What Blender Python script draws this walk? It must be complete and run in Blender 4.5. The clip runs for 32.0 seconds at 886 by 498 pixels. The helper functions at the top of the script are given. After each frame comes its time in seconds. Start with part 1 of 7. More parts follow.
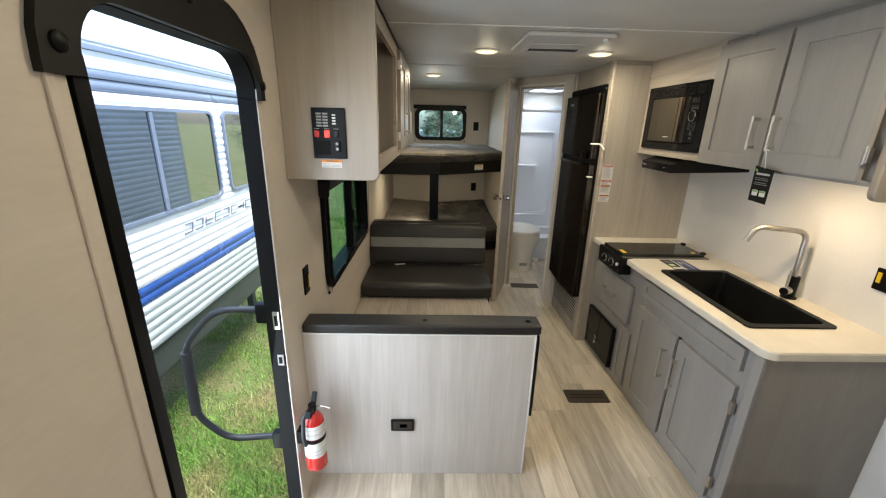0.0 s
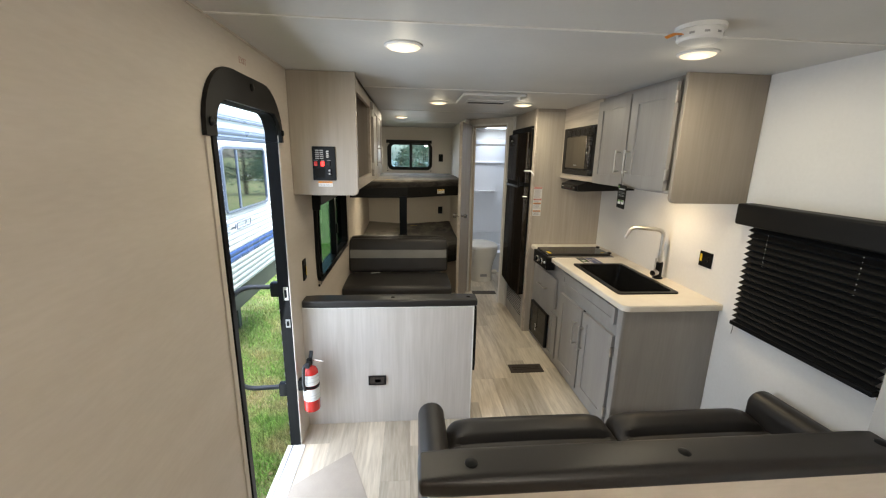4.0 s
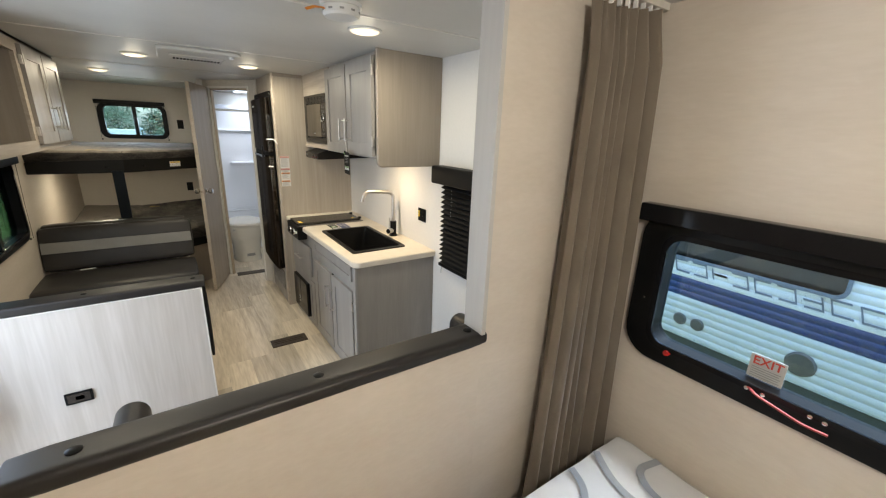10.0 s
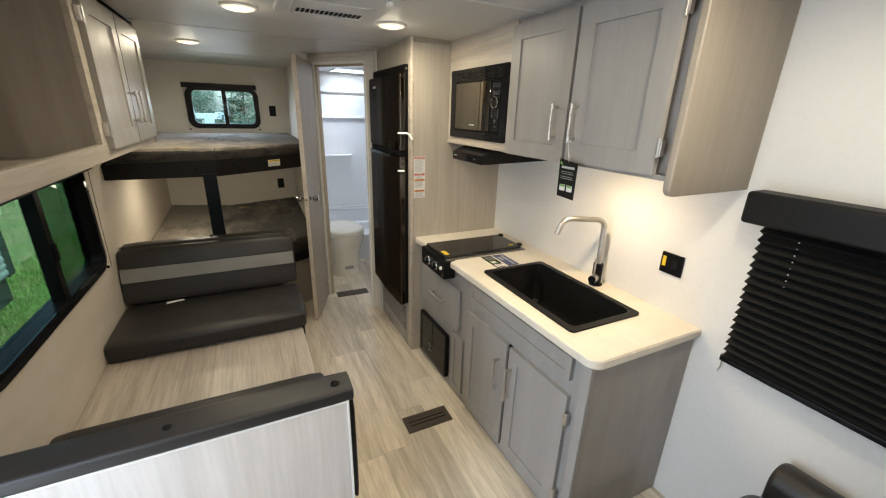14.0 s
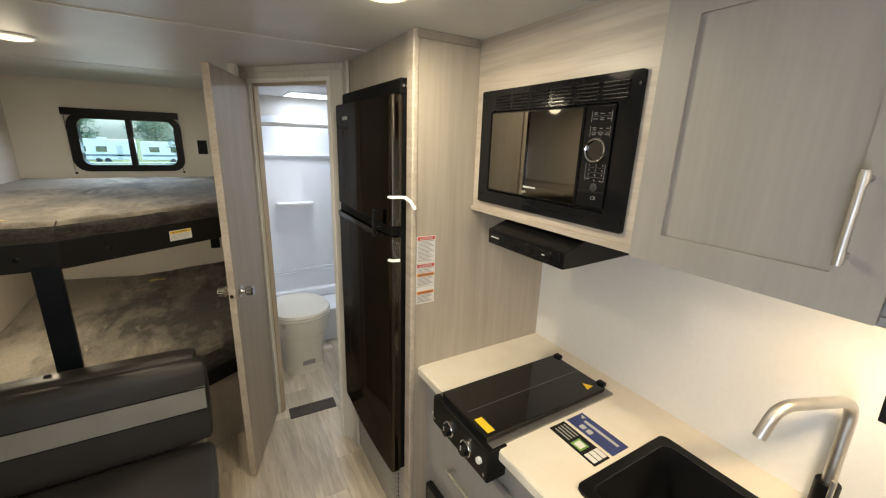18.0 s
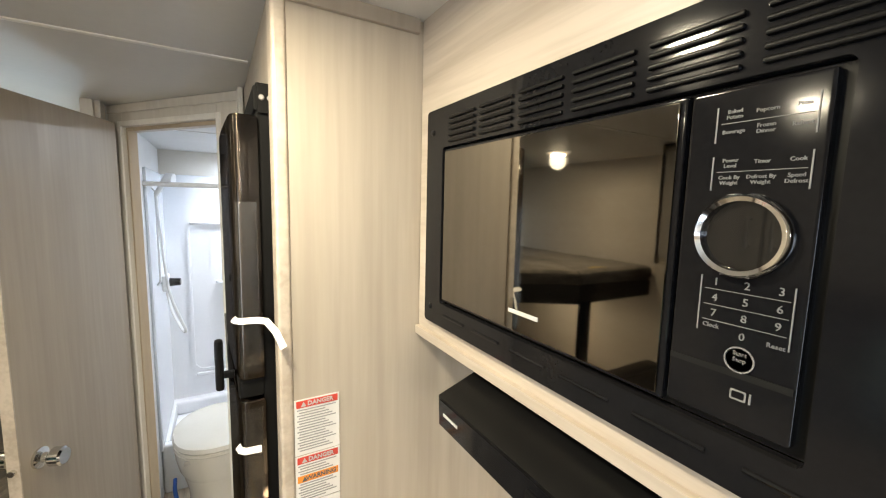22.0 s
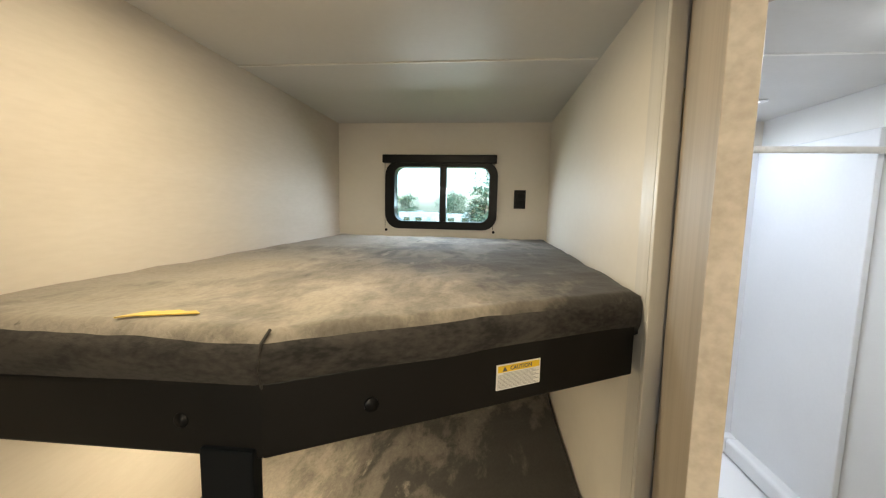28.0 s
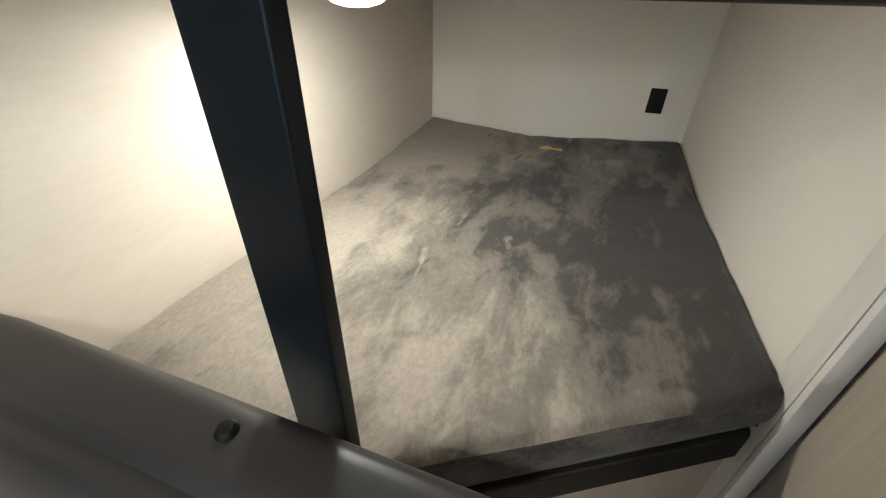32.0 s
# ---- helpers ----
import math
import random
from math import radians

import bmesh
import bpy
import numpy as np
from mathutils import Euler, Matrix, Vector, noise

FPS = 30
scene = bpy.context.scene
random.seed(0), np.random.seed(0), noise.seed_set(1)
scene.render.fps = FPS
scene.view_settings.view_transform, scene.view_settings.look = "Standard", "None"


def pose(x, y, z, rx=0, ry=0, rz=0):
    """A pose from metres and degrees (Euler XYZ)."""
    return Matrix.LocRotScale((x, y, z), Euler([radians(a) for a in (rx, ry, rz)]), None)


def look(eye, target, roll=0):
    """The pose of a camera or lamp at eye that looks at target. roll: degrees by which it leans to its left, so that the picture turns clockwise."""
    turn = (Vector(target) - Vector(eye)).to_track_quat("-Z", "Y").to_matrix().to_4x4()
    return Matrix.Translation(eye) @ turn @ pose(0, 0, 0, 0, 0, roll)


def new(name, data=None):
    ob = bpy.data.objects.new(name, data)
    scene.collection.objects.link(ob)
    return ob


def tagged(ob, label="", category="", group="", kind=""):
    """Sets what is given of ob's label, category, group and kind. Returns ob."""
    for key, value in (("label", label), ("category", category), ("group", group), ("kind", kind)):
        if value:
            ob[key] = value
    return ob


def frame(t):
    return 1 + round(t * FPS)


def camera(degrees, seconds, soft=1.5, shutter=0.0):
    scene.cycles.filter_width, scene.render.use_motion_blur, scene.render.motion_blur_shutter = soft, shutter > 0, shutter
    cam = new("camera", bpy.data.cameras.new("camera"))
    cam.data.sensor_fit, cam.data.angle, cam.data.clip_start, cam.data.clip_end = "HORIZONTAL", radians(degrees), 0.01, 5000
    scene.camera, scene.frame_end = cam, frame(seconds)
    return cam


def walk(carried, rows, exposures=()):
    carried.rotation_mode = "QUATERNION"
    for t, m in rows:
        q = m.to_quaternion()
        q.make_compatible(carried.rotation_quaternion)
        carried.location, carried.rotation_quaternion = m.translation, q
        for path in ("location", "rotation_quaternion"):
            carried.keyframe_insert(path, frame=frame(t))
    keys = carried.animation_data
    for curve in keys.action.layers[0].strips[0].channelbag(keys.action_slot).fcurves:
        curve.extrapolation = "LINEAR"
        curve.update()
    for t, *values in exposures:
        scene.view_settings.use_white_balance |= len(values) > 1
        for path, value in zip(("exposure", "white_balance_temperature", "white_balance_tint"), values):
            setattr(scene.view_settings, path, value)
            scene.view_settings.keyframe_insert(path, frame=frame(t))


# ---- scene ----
cam = camera(97.5, 32.0, soft=1.2)
PATH = [
    (0, (0.337, 0.505, 1.593), (0.39, 2.409, 0.981), 1.4),
    (0.5, (0.38, 0.411, 1.59), (0.404, 2.333, 1.037), 1.7),
    (1, (0.374, 0.334, 1.594), (0.43, 2.264, 1.071), 1.4),
    (1.5, (0.402, 0.242, 1.619), (0.466, 2.173, 1.102), 0.8),
    (2, (0.416, 0.13, 1.6), (0.475, 2.068, 1.109), 1.2),
    (2.5, (0.418, 0.062, 1.616), (0.49, 1.998, 1.121), 1.0),
    (3, (0.382, -0.034, 1.603), (0.487, 1.906, 1.128), 1.6),
    (3.5, (0.384, -0.113, 1.614), (0.525, 1.827, 1.148), 1.3),
    (5.5, (0.569, -0.277, 1.527), (0.84, 1.65, 1.066), 1.7),
    (6, (0.619, -0.359, 1.547), (0.94, 1.554, 1.061), 1.8),
    (6.5, (0.684, -0.431, 1.552), (1.061, 1.472, 1.064), 2.1),
    (7, (0.725, -0.47, 1.565), (1.239, 1.395, 1.059), 1.9),
    (7.5, (0.772, -0.508, 1.575), (1.473, 1.292, 1.058), 2.2),
    (8, (0.811, -0.522, 1.593), (1.7, 1.189, 1.06), 2.1),
    (8.5, (0.834, -0.53, 1.604), (1.861, 1.095, 1.052), 2.1),
    (9, (0.814, -0.499, 1.604), (1.916, 1.07, 1.036), 2.0),
    (9.5, (0.787, -0.439, 1.598), (1.899, 1.122, 1.024), 2.0),
    (10, (0.76, -0.366, 1.593), (1.841, 1.216, 1.019), 2.1),
    (10.5, (0.728, -0.267, 1.59), (1.745, 1.356, 1.017), 2.3),
    (11, (0.692, -0.106, 1.574), (1.642, 1.557, 0.997), 2.3),
    (11.5, (0.667, 0.052, 1.572), (1.567, 1.736, 0.990), 2.0),
    (12, (0.626, 0.208, 1.578), (1.505, 1.895, 0.96), 2.1),
    (12.5, (0.599, 0.375, 1.588), (1.464, 2.062, 0.951), 2.1),
    (13, (0.595, 0.572, 1.584), (1.451, 2.261, 0.94), 2.1),
    (13.5, (0.606, 0.765, 1.617), (1.453, 2.45, 0.949), 1.8),
    (14, (0.599, 0.936, 1.612), (1.432, 2.629, 0.949), 1.7),
    (14.5, (0.553, 1.138, 1.622), (1.391, 2.821, 0.941), 1.6),
    (16.5, (0.639, 1.698, 1.606), (1.476, 3.392, 0.951), 1.9),
    (17, (0.745, 1.799, 1.629), (1.591, 3.494, 0.987), 1.9),
    (17.5, (0.836, 1.912, 1.642), (1.732, 3.601, 1.051), 1.8),
    (18, (0.895, 2.005, 1.672), (1.885, 3.661, 1.143), 1.9),
    (18.5, (0.988, 2.061, 1.684), (2.066, 3.675, 1.198), 1.7),
    (19, (1.125, 2.124, 1.677), (2.277, 3.699, 1.234), 1.6),
    (19.5, (1.248, 2.183, 1.689), (2.43, 3.746, 1.291), 1.4),
    (20, (1.318, 2.243, 1.692), (2.493, 3.818, 1.319), 1.2),
    (20.5, (1.339, 2.337, 1.683), (2.479, 3.944, 1.339), 1.0),
    (21, (1.351, 2.451, 1.696), (2.428, 4.103, 1.359), 1.2),
    (21.5, (1.373, 2.499, 1.683), (2.387, 4.201, 1.404), 1.5),
    (22, (1.386, 2.524, 1.682), (2.385, 4.242, 1.456), 1.3),
    (22.5, (1.387, 2.557, 1.675), (2.385, 4.28, 1.493), 1.1),
    (23, (1.373, 2.581, 1.683), (2.357, 4.312, 1.509), 1.1),
    (23.5, (1.327, 2.64, 1.67), (2.293, 4.384, 1.532), 1.3),
    (24, (1.225, 2.734, 1.646), (2.122, 4.518, 1.534), 1.2),
    (24.5, (1.128, 2.811, 1.632), (1.914, 4.647, 1.521), 1.1),
    (25, (1.042, 2.878, 1.618), (1.687, 4.767, 1.509), 1.1),
    (25.5, (0.975, 2.944, 1.598), (1.485, 4.876, 1.488), 1.0),
    (26, (0.914, 3.04, 1.57), (1.285, 5.005, 1.458), 1.3),
    (26.5, (0.87, 3.174, 1.556), (1.09, 5.159, 1.424), 1.2),
    (28.5, (0.651, 3.472, 1.487), (0.32, 5.424, 1.203), 1.2),
    (29, (0.648, 3.515, 1.436), (0.238, 5.434, 1.044), 1.2),
    (29.5, (0.635, 3.544, 1.386), (0.175, 5.422, 0.873), 1.3),
    (30, (0.623, 3.568, 1.336), (0.123, 5.395, 0.695), 1.3),
    (30.5, (0.606, 3.596, 1.28), (0.081, 5.366, 0.511), 1.3),
    (31, (0.588, 3.618, 1.224), (0.051, 5.334, 0.347), 1.5),
    (31.5, (0.579, 3.638, 1.185), (0.036, 5.29, 0.197), 1.5),
    (32, (0.576, 3.654, 1.171), (0.03, 5.244, 0.088), 1.4),
]
# the picture brightens and warms a little towards the bunks
BRIGHT = [(0, 2.43, 6400, 10), (4, 2.41, 6300, 10), (7, 2.45, 6050, 10), (9, 2.72, 6200, 10), (12, 2.68, 6150, 10), (14, 2.78, 6200, 10), (18, 2.88, 6400, 10), (21, 3.22, 6400, 10), (22.5, 3.58, 6250, 10), (24, 3.40, 6250, 10), (25, 3.32, 6300, 10), (26, 3.58, 6700, 10), (26.5, 3.55, 6750, 10), (29, 3.28, 6800, 10), (30, 3.52, 5950, 10), (31, 4.15, 5800, 10), (32, 4.12, 5150, 10)]
walk(cam, [(t, look(eye, target, roll)) for t, eye, target, roll in PATH], BRIGHT)

# light levels
SKY, SUN, LAMP, LENS, BUNK = 0.15, 1.9, 0.84, 0.17, 0.72
WARM, BED, COOL = (1.0, 0.87, 0.62), (1.0, 0.91, 0.76), (0.90, 0.95, 1.0)

# ---- world, sun and exposure ----
world = bpy.data.worlds.new("sky")
scene.world = world
world.use_nodes = True
wn, wl = world.node_tree.nodes, world.node_tree.links
sky = wn.new("ShaderNodeTexSky")
sky.sky_type, sky.sun_disc = "NISHITA", False
sky.sun_elevation, sky.sun_rotation = radians(72), radians(110)
sky.air_density, sky.dust_density, sky.ozone_density = 1.0, 2.0, 1.0
wl.new(sky.outputs[0], wn["Background"].inputs[0])
wn["Background"].inputs[1].default_value = SKY

sun = new("sun", bpy.data.lights.new("sun", "SUN"))
sun.data.energy, sun.data.angle, sun.data.color = SUN, radians(60), (0.95, 0.98, 1.0)
sun.matrix_world = look((0, 0, 10), (-3.0, 1.1, 0))


# ---- mesh helpers ----
def box(x0, y0, z0, x1, y1, z1, bev=0.0, seg=2, into=None):
    bm = bmesh.new()
    bmesh.ops.create_cube(bm, size=1)
    for v in bm.verts:
        v.co = Vector(((x0 + x1) / 2 + v.co.x * (x1 - x0), (y0 + y1) / 2 + v.co.y * (y1 - y0), (z0 + z1) / 2 + v.co.z * (z1 - z0)))
    if bev:
        bmesh.ops.bevel(bm, geom=bm.edges[:], offset=bev, segments=seg, profile=0.5, affect="EDGES", clamp_overlap=True)
    return bm if into is None else merge(into, bm)


def merge(a, *others):
    for b in others:
        me = bpy.data.meshes.new("tmp")
        b.to_mesh(me)
        b.free()
        a.from_mesh(me)
        bpy.data.meshes.remove(me)
    return a


def moved(bm, m):
    bmesh.ops.transform(bm, matrix=m, verts=bm.verts)
    return bm


def prism(poly, axis, a, b, bev=0.0, seg=2):
    """Extrudes a 2D outline along an axis: outline is (y,z) for x, (x,z) for y, (x,y) for z."""
    bm = bmesh.new()
    order = {"x": lambda u, v, w: (w, u, v), "y": lambda u, v, w: (u, w, v), "z": lambda u, v, w: (u, v, w)}[axis]
    lo = [bm.verts.new(order(u, v, a)) for u, v in poly]
    hi = [bm.verts.new(order(u, v, b)) for u, v in poly]
    n = len(poly)
    bm.faces.new(lo)
    bm.faces.new(hi[::-1])
    for i in range(n):
        bm.faces.new((lo[i], lo[(i + 1) % n], hi[(i + 1) % n], hi[i]))
    bmesh.ops.recalc_face_normals(bm, faces=bm.faces)
    if bev:
        rims = [e for e in bm.edges if (e.verts[0] in lo) == (e.verts[1] in lo)]
        bmesh.ops.bevel(bm, geom=rims, offset=bev, segments=seg, profile=0.5, affect="EDGES", clamp_overlap=True)
    return bm


def rrect(u0, v0, u1, v1, r, n=5, only=(1, 1, 1, 1)):
    """A rectangle with rounded corners, from the low-low corner round."""
    pts = []
    for k, (cu, cv, a) in enumerate(((u0 + r, v0 + r, 180), (u1 - r, v0 + r, 270), (u1 - r, v1 - r, 0), (u0 + r, v1 - r, 90))):
        if only[k]:
            pts += [(cu + r * math.cos(radians(a + 90 * i / n)), cv + r * math.sin(radians(a + 90 * i / n))) for i in range(n + 1)]
        else:
            pts.append(((u0, v0), (u1, v0), (u1, v1), (u0, v1))[k])
    return pts


def ring(outer, inner, axis, a, b):
    """A frame between two outlines with the same number of points, extruded along an axis."""
    bm = bmesh.new()
    order = {"x": lambda u, v, w: (w, u, v), "y": lambda u, v, w: (u, w, v), "z": lambda u, v, w: (u, v, w)}[axis]
    rows = [[bm.verts.new(order(u, v, w)) for u, v in pts] for pts, w in ((outer, a), (outer, b), (inner, b), (inner, a))]
    n = len(outer)
    for k in range(4):
        p, q = rows[k], rows[(k + 1) % 4]
        for i in range(n):
            bm.faces.new((p[i], p[(i + 1) % n], q[(i + 1) % n], q[i]))
    bmesh.ops.recalc_face_normals(bm, faces=bm.faces)
    return bm


def cyl(p0, p1, r, seg=20, r2=None, bev=0.0):
    p0, p1 = Vector(p0), Vector(p1)
    bm = bmesh.new()
    bmesh.ops.create_cone(bm, cap_ends=True, segments=seg, radius1=r, radius2=r if r2 is None else r2, depth=(p1 - p0).length)
    if bev:
        rims = [e for e in bm.edges if abs(e.verts[0].co.z - e.verts[1].co.z) < 1e-6]
        bmesh.ops.bevel(bm, geom=rims, offset=bev, segments=2, profile=0.5, affect="EDGES", clamp_overlap=True)
    return moved(bm, Matrix.Translation((p0 + p1) / 2) @ (p1 - p0).to_track_quat("Z", "Y").to_matrix().to_4x4())


def lathe(profile, centre, axis="z", seg=28):
    """Turns a profile of (radius, height) round an axis through centre."""
    bm = bmesh.new()
    rows = []
    for r, h in profile:
        row = []
        for i in range(seg):
            a = 2 * math.pi * i / seg
            p = (r * math.cos(a), r * math.sin(a), h)
            row.append(bm.verts.new(p))
        rows.append(row)
    for p, q in zip(rows, rows[1:]):
        for i in range(seg):
            bm.faces.new((p[i], p[(i + 1) % seg], q[(i + 1) % seg], q[i]))
    bm.faces.new(rows[0][::-1])
    bm.faces.new(rows[-1])
    bmesh.ops.remove_doubles(bm, verts=bm.verts, dist=1e-5)
    bmesh.ops.recalc_face_normals(bm, faces=bm.faces)
    turn = {"z": Matrix(), "x": pose(0, 0, 0, 0, 90, 0), "-x": pose(0, 0, 0, 0, -90, 0), "y": pose(0, 0, 0, -90, 0, 0), "-y": pose(0, 0, 0, 90, 0, 0), "-z": pose(0, 0, 0, 180, 0, 0)}[axis]
    return moved(bm, Matrix.Translation(centre) @ turn)


def smooth_path(pts, r=0.03, n=5):
    """Rounds the inner corners of a path."""
    pts = [Vector(p) for p in pts]
    out = [pts[0]]
    for a, b, c in zip(pts, pts[1:], pts[2:]):
        d = min(r, (a - b).length / 2.1, (c - b).length / 2.1)
        p, q = b + (a - b).normalized() * d, b + (c - b).normalized() * d
        out += [p.lerp(b, s).lerp(b.lerp(q, s), s) for s in (i / n for i in range(n + 1))]
    return out + [pts[-1]]


def tube(pts, r, seg=10, flat=1.0):
    pts = [Vector(p) for p in pts]
    bm = bmesh.new()
    rows = []
    side = None
    for i, p in enumerate(pts):
        d = (pts[min(i + 1, len(pts) - 1)] - pts[max(i - 1, 0)]).normalized()
        if side is None:
            side = d.orthogonal().normalized()
        side = (side - d * side.dot(d)).normalized()
        up = d.cross(side)
        rows.append([bm.verts.new(p + r * (math.cos(t) * side + flat * math.sin(t) * up)) for t in (2 * math.pi * k / seg for k in range(seg))])
    for p, q in zip(rows, rows[1:]):
        for k in range(seg):
            bm.faces.new((p[k], p[(k + 1) % seg], q[(k + 1) % seg], q[k]))
    bm.faces.new(rows[0][::-1])
    bm.faces.new(rows[-1])
    bmesh.ops.recalc_face_normals(bm, faces=bm.faces)
    return bm


def sheet(fn, nu, nv, thick=0.0):
    """A surface from a function of two numbers in 0..1, with a thickness."""
    bm = bmesh.new()
    g = [[bm.verts.new(fn(i / nu, j / nv)) for j in range(nv + 1)] for i in range(nu + 1)]
    for i in range(nu):
        for j in range(nv):
            bm.faces.new((g[i][j], g[i + 1][j], g[i + 1][j + 1], g[i][j + 1]))
    bmesh.ops.recalc_face_normals(bm, faces=bm.faces)
    if thick:
        bmesh.ops.solidify(bm, geom=bm.faces[:], thickness=thick)
    return bm


def cushion(x0, y0, z0, x1, y1, z1, r=0.03, crown=0.01, n=14, wob=0.0, seed=0):
    """A padded block: rounded edges and slightly swollen faces."""
    bm = box(x0, y0, z0, x1, y1, z1)
    bmesh.ops.subdivide_edges(bm, edges=bm.edges[:], cuts=n, use_grid_fill=True)
    c = Vector(((x0 + x1) / 2, (y0 + y1) / 2, (z0 + z1) / 2))
    h = Vector(((x1 - x0) / 2, (y1 - y0) / 2, (z1 - z0) / 2))
    r = min(r, *(0.98 * k for k in h))
    for v in bm.verts:
        d = v.co - c
        u = Vector(max(-1, min(1, d[k] / h[k])) for k in range(3))
        inner = Vector(max(-h[k] + r, min(h[k] - r, d[k])) for k in range(3))
        out = d - inner
        if out.length > 1e-9:
            d = inner + out.normalized() * r
        swell = Vector((u.x * (1 - u.y ** 2) * (1 - u.z ** 2), u.y * (1 - u.x ** 2) * (1 - u.z ** 2), u.z * (1 - u.x ** 2) * (1 - u.y ** 2)))
        v.co = c + d + swell * crown
        if wob:
            v.co += wob * noise.noise_vector(v.co * 9 + Vector((seed, seed, seed)))
    return bm


def text(body, size, m, depth=0.0004, mat=None, bold=0.0, align="CENTER"):
    cu = bpy.data.curves.new("t", "FONT")
    cu.body, cu.size, cu.extrude, cu.offset, cu.align_x, cu.align_y = body, size, depth, bold, align, "CENTER"
    cu.resolution_u = 2
    ob = bpy.data.objects.new("t", cu)
    me = bpy.data.meshes.new_from_object(ob)
    bpy.data.objects.remove(ob)
    bpy.data.curves.remove(cu)
    bm = bmesh.new()
    bm.from_mesh(me)
    bpy.data.meshes.remove(me)
    return moved(bm, m)


# writing planes: text that faces -x, +x, -y, +y or up
FACE = {"-x": Euler((radians(90), 0, radians(-90))), "+x": Euler((radians(90), 0, radians(90))), "-y": Euler((radians(90), 0, 0)), "+y": Euler((radians(90), 0, radians(180)))}


def facing(way, x, y, z, tilt=0):
    return Matrix.Translation((x, y, z)) @ FACE[way].to_matrix().to_4x4() @ pose(0, 0, 0, 0, 0, tilt)


# ---- things and parts ----
def link(name, bm, mat, smooth=40):
    """Links a mesh; curved faces are shaded smooth, flat ones stay flat beside their bevels."""
    me = bpy.data.meshes.new(name)
    bm.normal_update()
    limit, normals = math.cos(radians(smooth)), []
    weigh = {f: f.normal * f.calc_area() for f in bm.faces} if smooth else {}
    for f in bm.faces:
        f.smooth = smooth > 0
        if smooth:
            for v in f.verts:
                total = Vector()
                for g in v.link_faces:
                    if g.normal.dot(f.normal) > limit:
                        total += weigh[g]
                normals.append(total.normalized() if total.length > 1e-12 else f.normal.copy())
    bm.to_mesh(me)
    bm.free()
    me.materials.append(mat)
    if smooth:
        me.normals_split_custom_set(normals)
    return new(name, me)


def thing(name, base, label, category, group="", kind=""):
    ob = new(name)
    ob.empty_display_size = 0.05
    ob.location = base
    return tagged(ob, label, category, group, kind)


def part(name, bm, mat, parent, label="", smooth=40, kind=""):
    base, up = Vector(), parent
    while up:
        base += up.location
        up = up.parent
    bmesh.ops.translate(bm, vec=-base, verts=bm.verts)
    ob = link(name, bm, mat, smooth)
    ob.parent = parent
    if kind:
        ob["kind"] = kind
    if label:
        ob["label"] = label
    return ob


def solo(name, bm, mat, label, category, group="", kind="", smooth=40):
    """A thing that is one mesh, its origin at its base."""
    lo = [min(v.co[k] for v in bm.verts) for k in range(3)]
    hi = [max(v.co[k] for v in bm.verts) for k in range(3)]
    base = Vector(((lo[0] + hi[0]) / 2, (lo[1] + hi[1]) / 2, lo[2]))
    bmesh.ops.translate(bm, vec=-base, verts=bm.verts)
    ob = link(name, bm, mat, smooth)
    ob.location = base
    return tagged(ob, label, category, group, kind)


# ---- materials ----
def surf(name, a, b=None, rough=0.5, metal=0.0, scale=5.0, stretch=(1, 1, 1), fine=120.0, bump=0.05, rvar=0.1, coat=0.0, spec=0.5,
         contrast=(0.35, 0.65), fine_mix=0.25, dist=0.002, distort=0.3, sheen=0.0, each=0.0, detail=4.0, emit=0.0, aniso=0.0):
    """A surface with two scales of variation: broad tone a to b, fine grain in tone, roughness and relief."""
    m = bpy.data.materials.new(name)
    m.use_nodes = True
    nt = m.node_tree
    n, l = nt.nodes, nt.links
    p = n["Principled BSDF"]
    b = b or tuple(c * 0.86 for c in a)
    co = n.new("ShaderNodeTexCoord")
    mp = n.new("ShaderNodeMapping")
    mp.inputs["Scale"].default_value = stretch
    l.new(co.outputs["Object"], mp.inputs[0])
    if each:
        oi = n.new("ShaderNodeObjectInfo")
        ad = n.new("ShaderNodeVectorMath")
        ad.operation = "MULTIPLY_ADD"
        ad.inputs[1].default_value = (17, 31, 23)
        l.new(oi.outputs["Random"], ad.inputs[0])
        l.new(co.outputs["Object"], ad.inputs[2])
        l.new(ad.outputs[0], mp.inputs[0])
    big, small = n.new("ShaderNodeTexNoise"), n.new("ShaderNodeTexNoise")
    for t, s in ((big, scale), (small, fine)):
        t.inputs["Scale"].default_value = s
        t.inputs["Detail"].default_value = detail
        l.new(mp.outputs[0], t.inputs["Vector"])
    big.inputs["Distortion"].default_value = distort
    r = n.new("ShaderNodeMapRange")
    r.inputs["From Min"].default_value, r.inputs["From Max"].default_value = contrast
    l.new(big.outputs["Fac"], r.inputs["Value"])
    mixer = n.new("ShaderNodeMix")
    mixer.data_type = "RGBA"
    mixer.inputs["A"].default_value, mixer.inputs["B"].default_value = (*a, 1), (*b, 1)
    f2 = n.new("ShaderNodeMapRange")
    f2.inputs["From Min"].default_value, f2.inputs["From Max"].default_value = 0.3, 0.7
    f2.inputs["To Min"].default_value, f2.inputs["To Max"].default_value = -fine_mix, fine_mix
    l.new(small.outputs["Fac"], f2.inputs["Value"])
    s = n.new("ShaderNodeMath")
    s.use_clamp = True
    l.new(r.outputs[0], s.inputs[0])
    l.new(f2.outputs[0], s.inputs[1])
    l.new(s.outputs[0], mixer.inputs["Factor"])
    col = mixer.outputs["Result"]
    if each:
        hs = n.new("ShaderNodeHueSaturation")
        er = n.new("ShaderNodeMapRange")
        er.inputs["To Min"].default_value, er.inputs["To Max"].default_value = 1 - each, 1 + each
        l.new(oi.outputs["Random"], er.inputs["Value"])
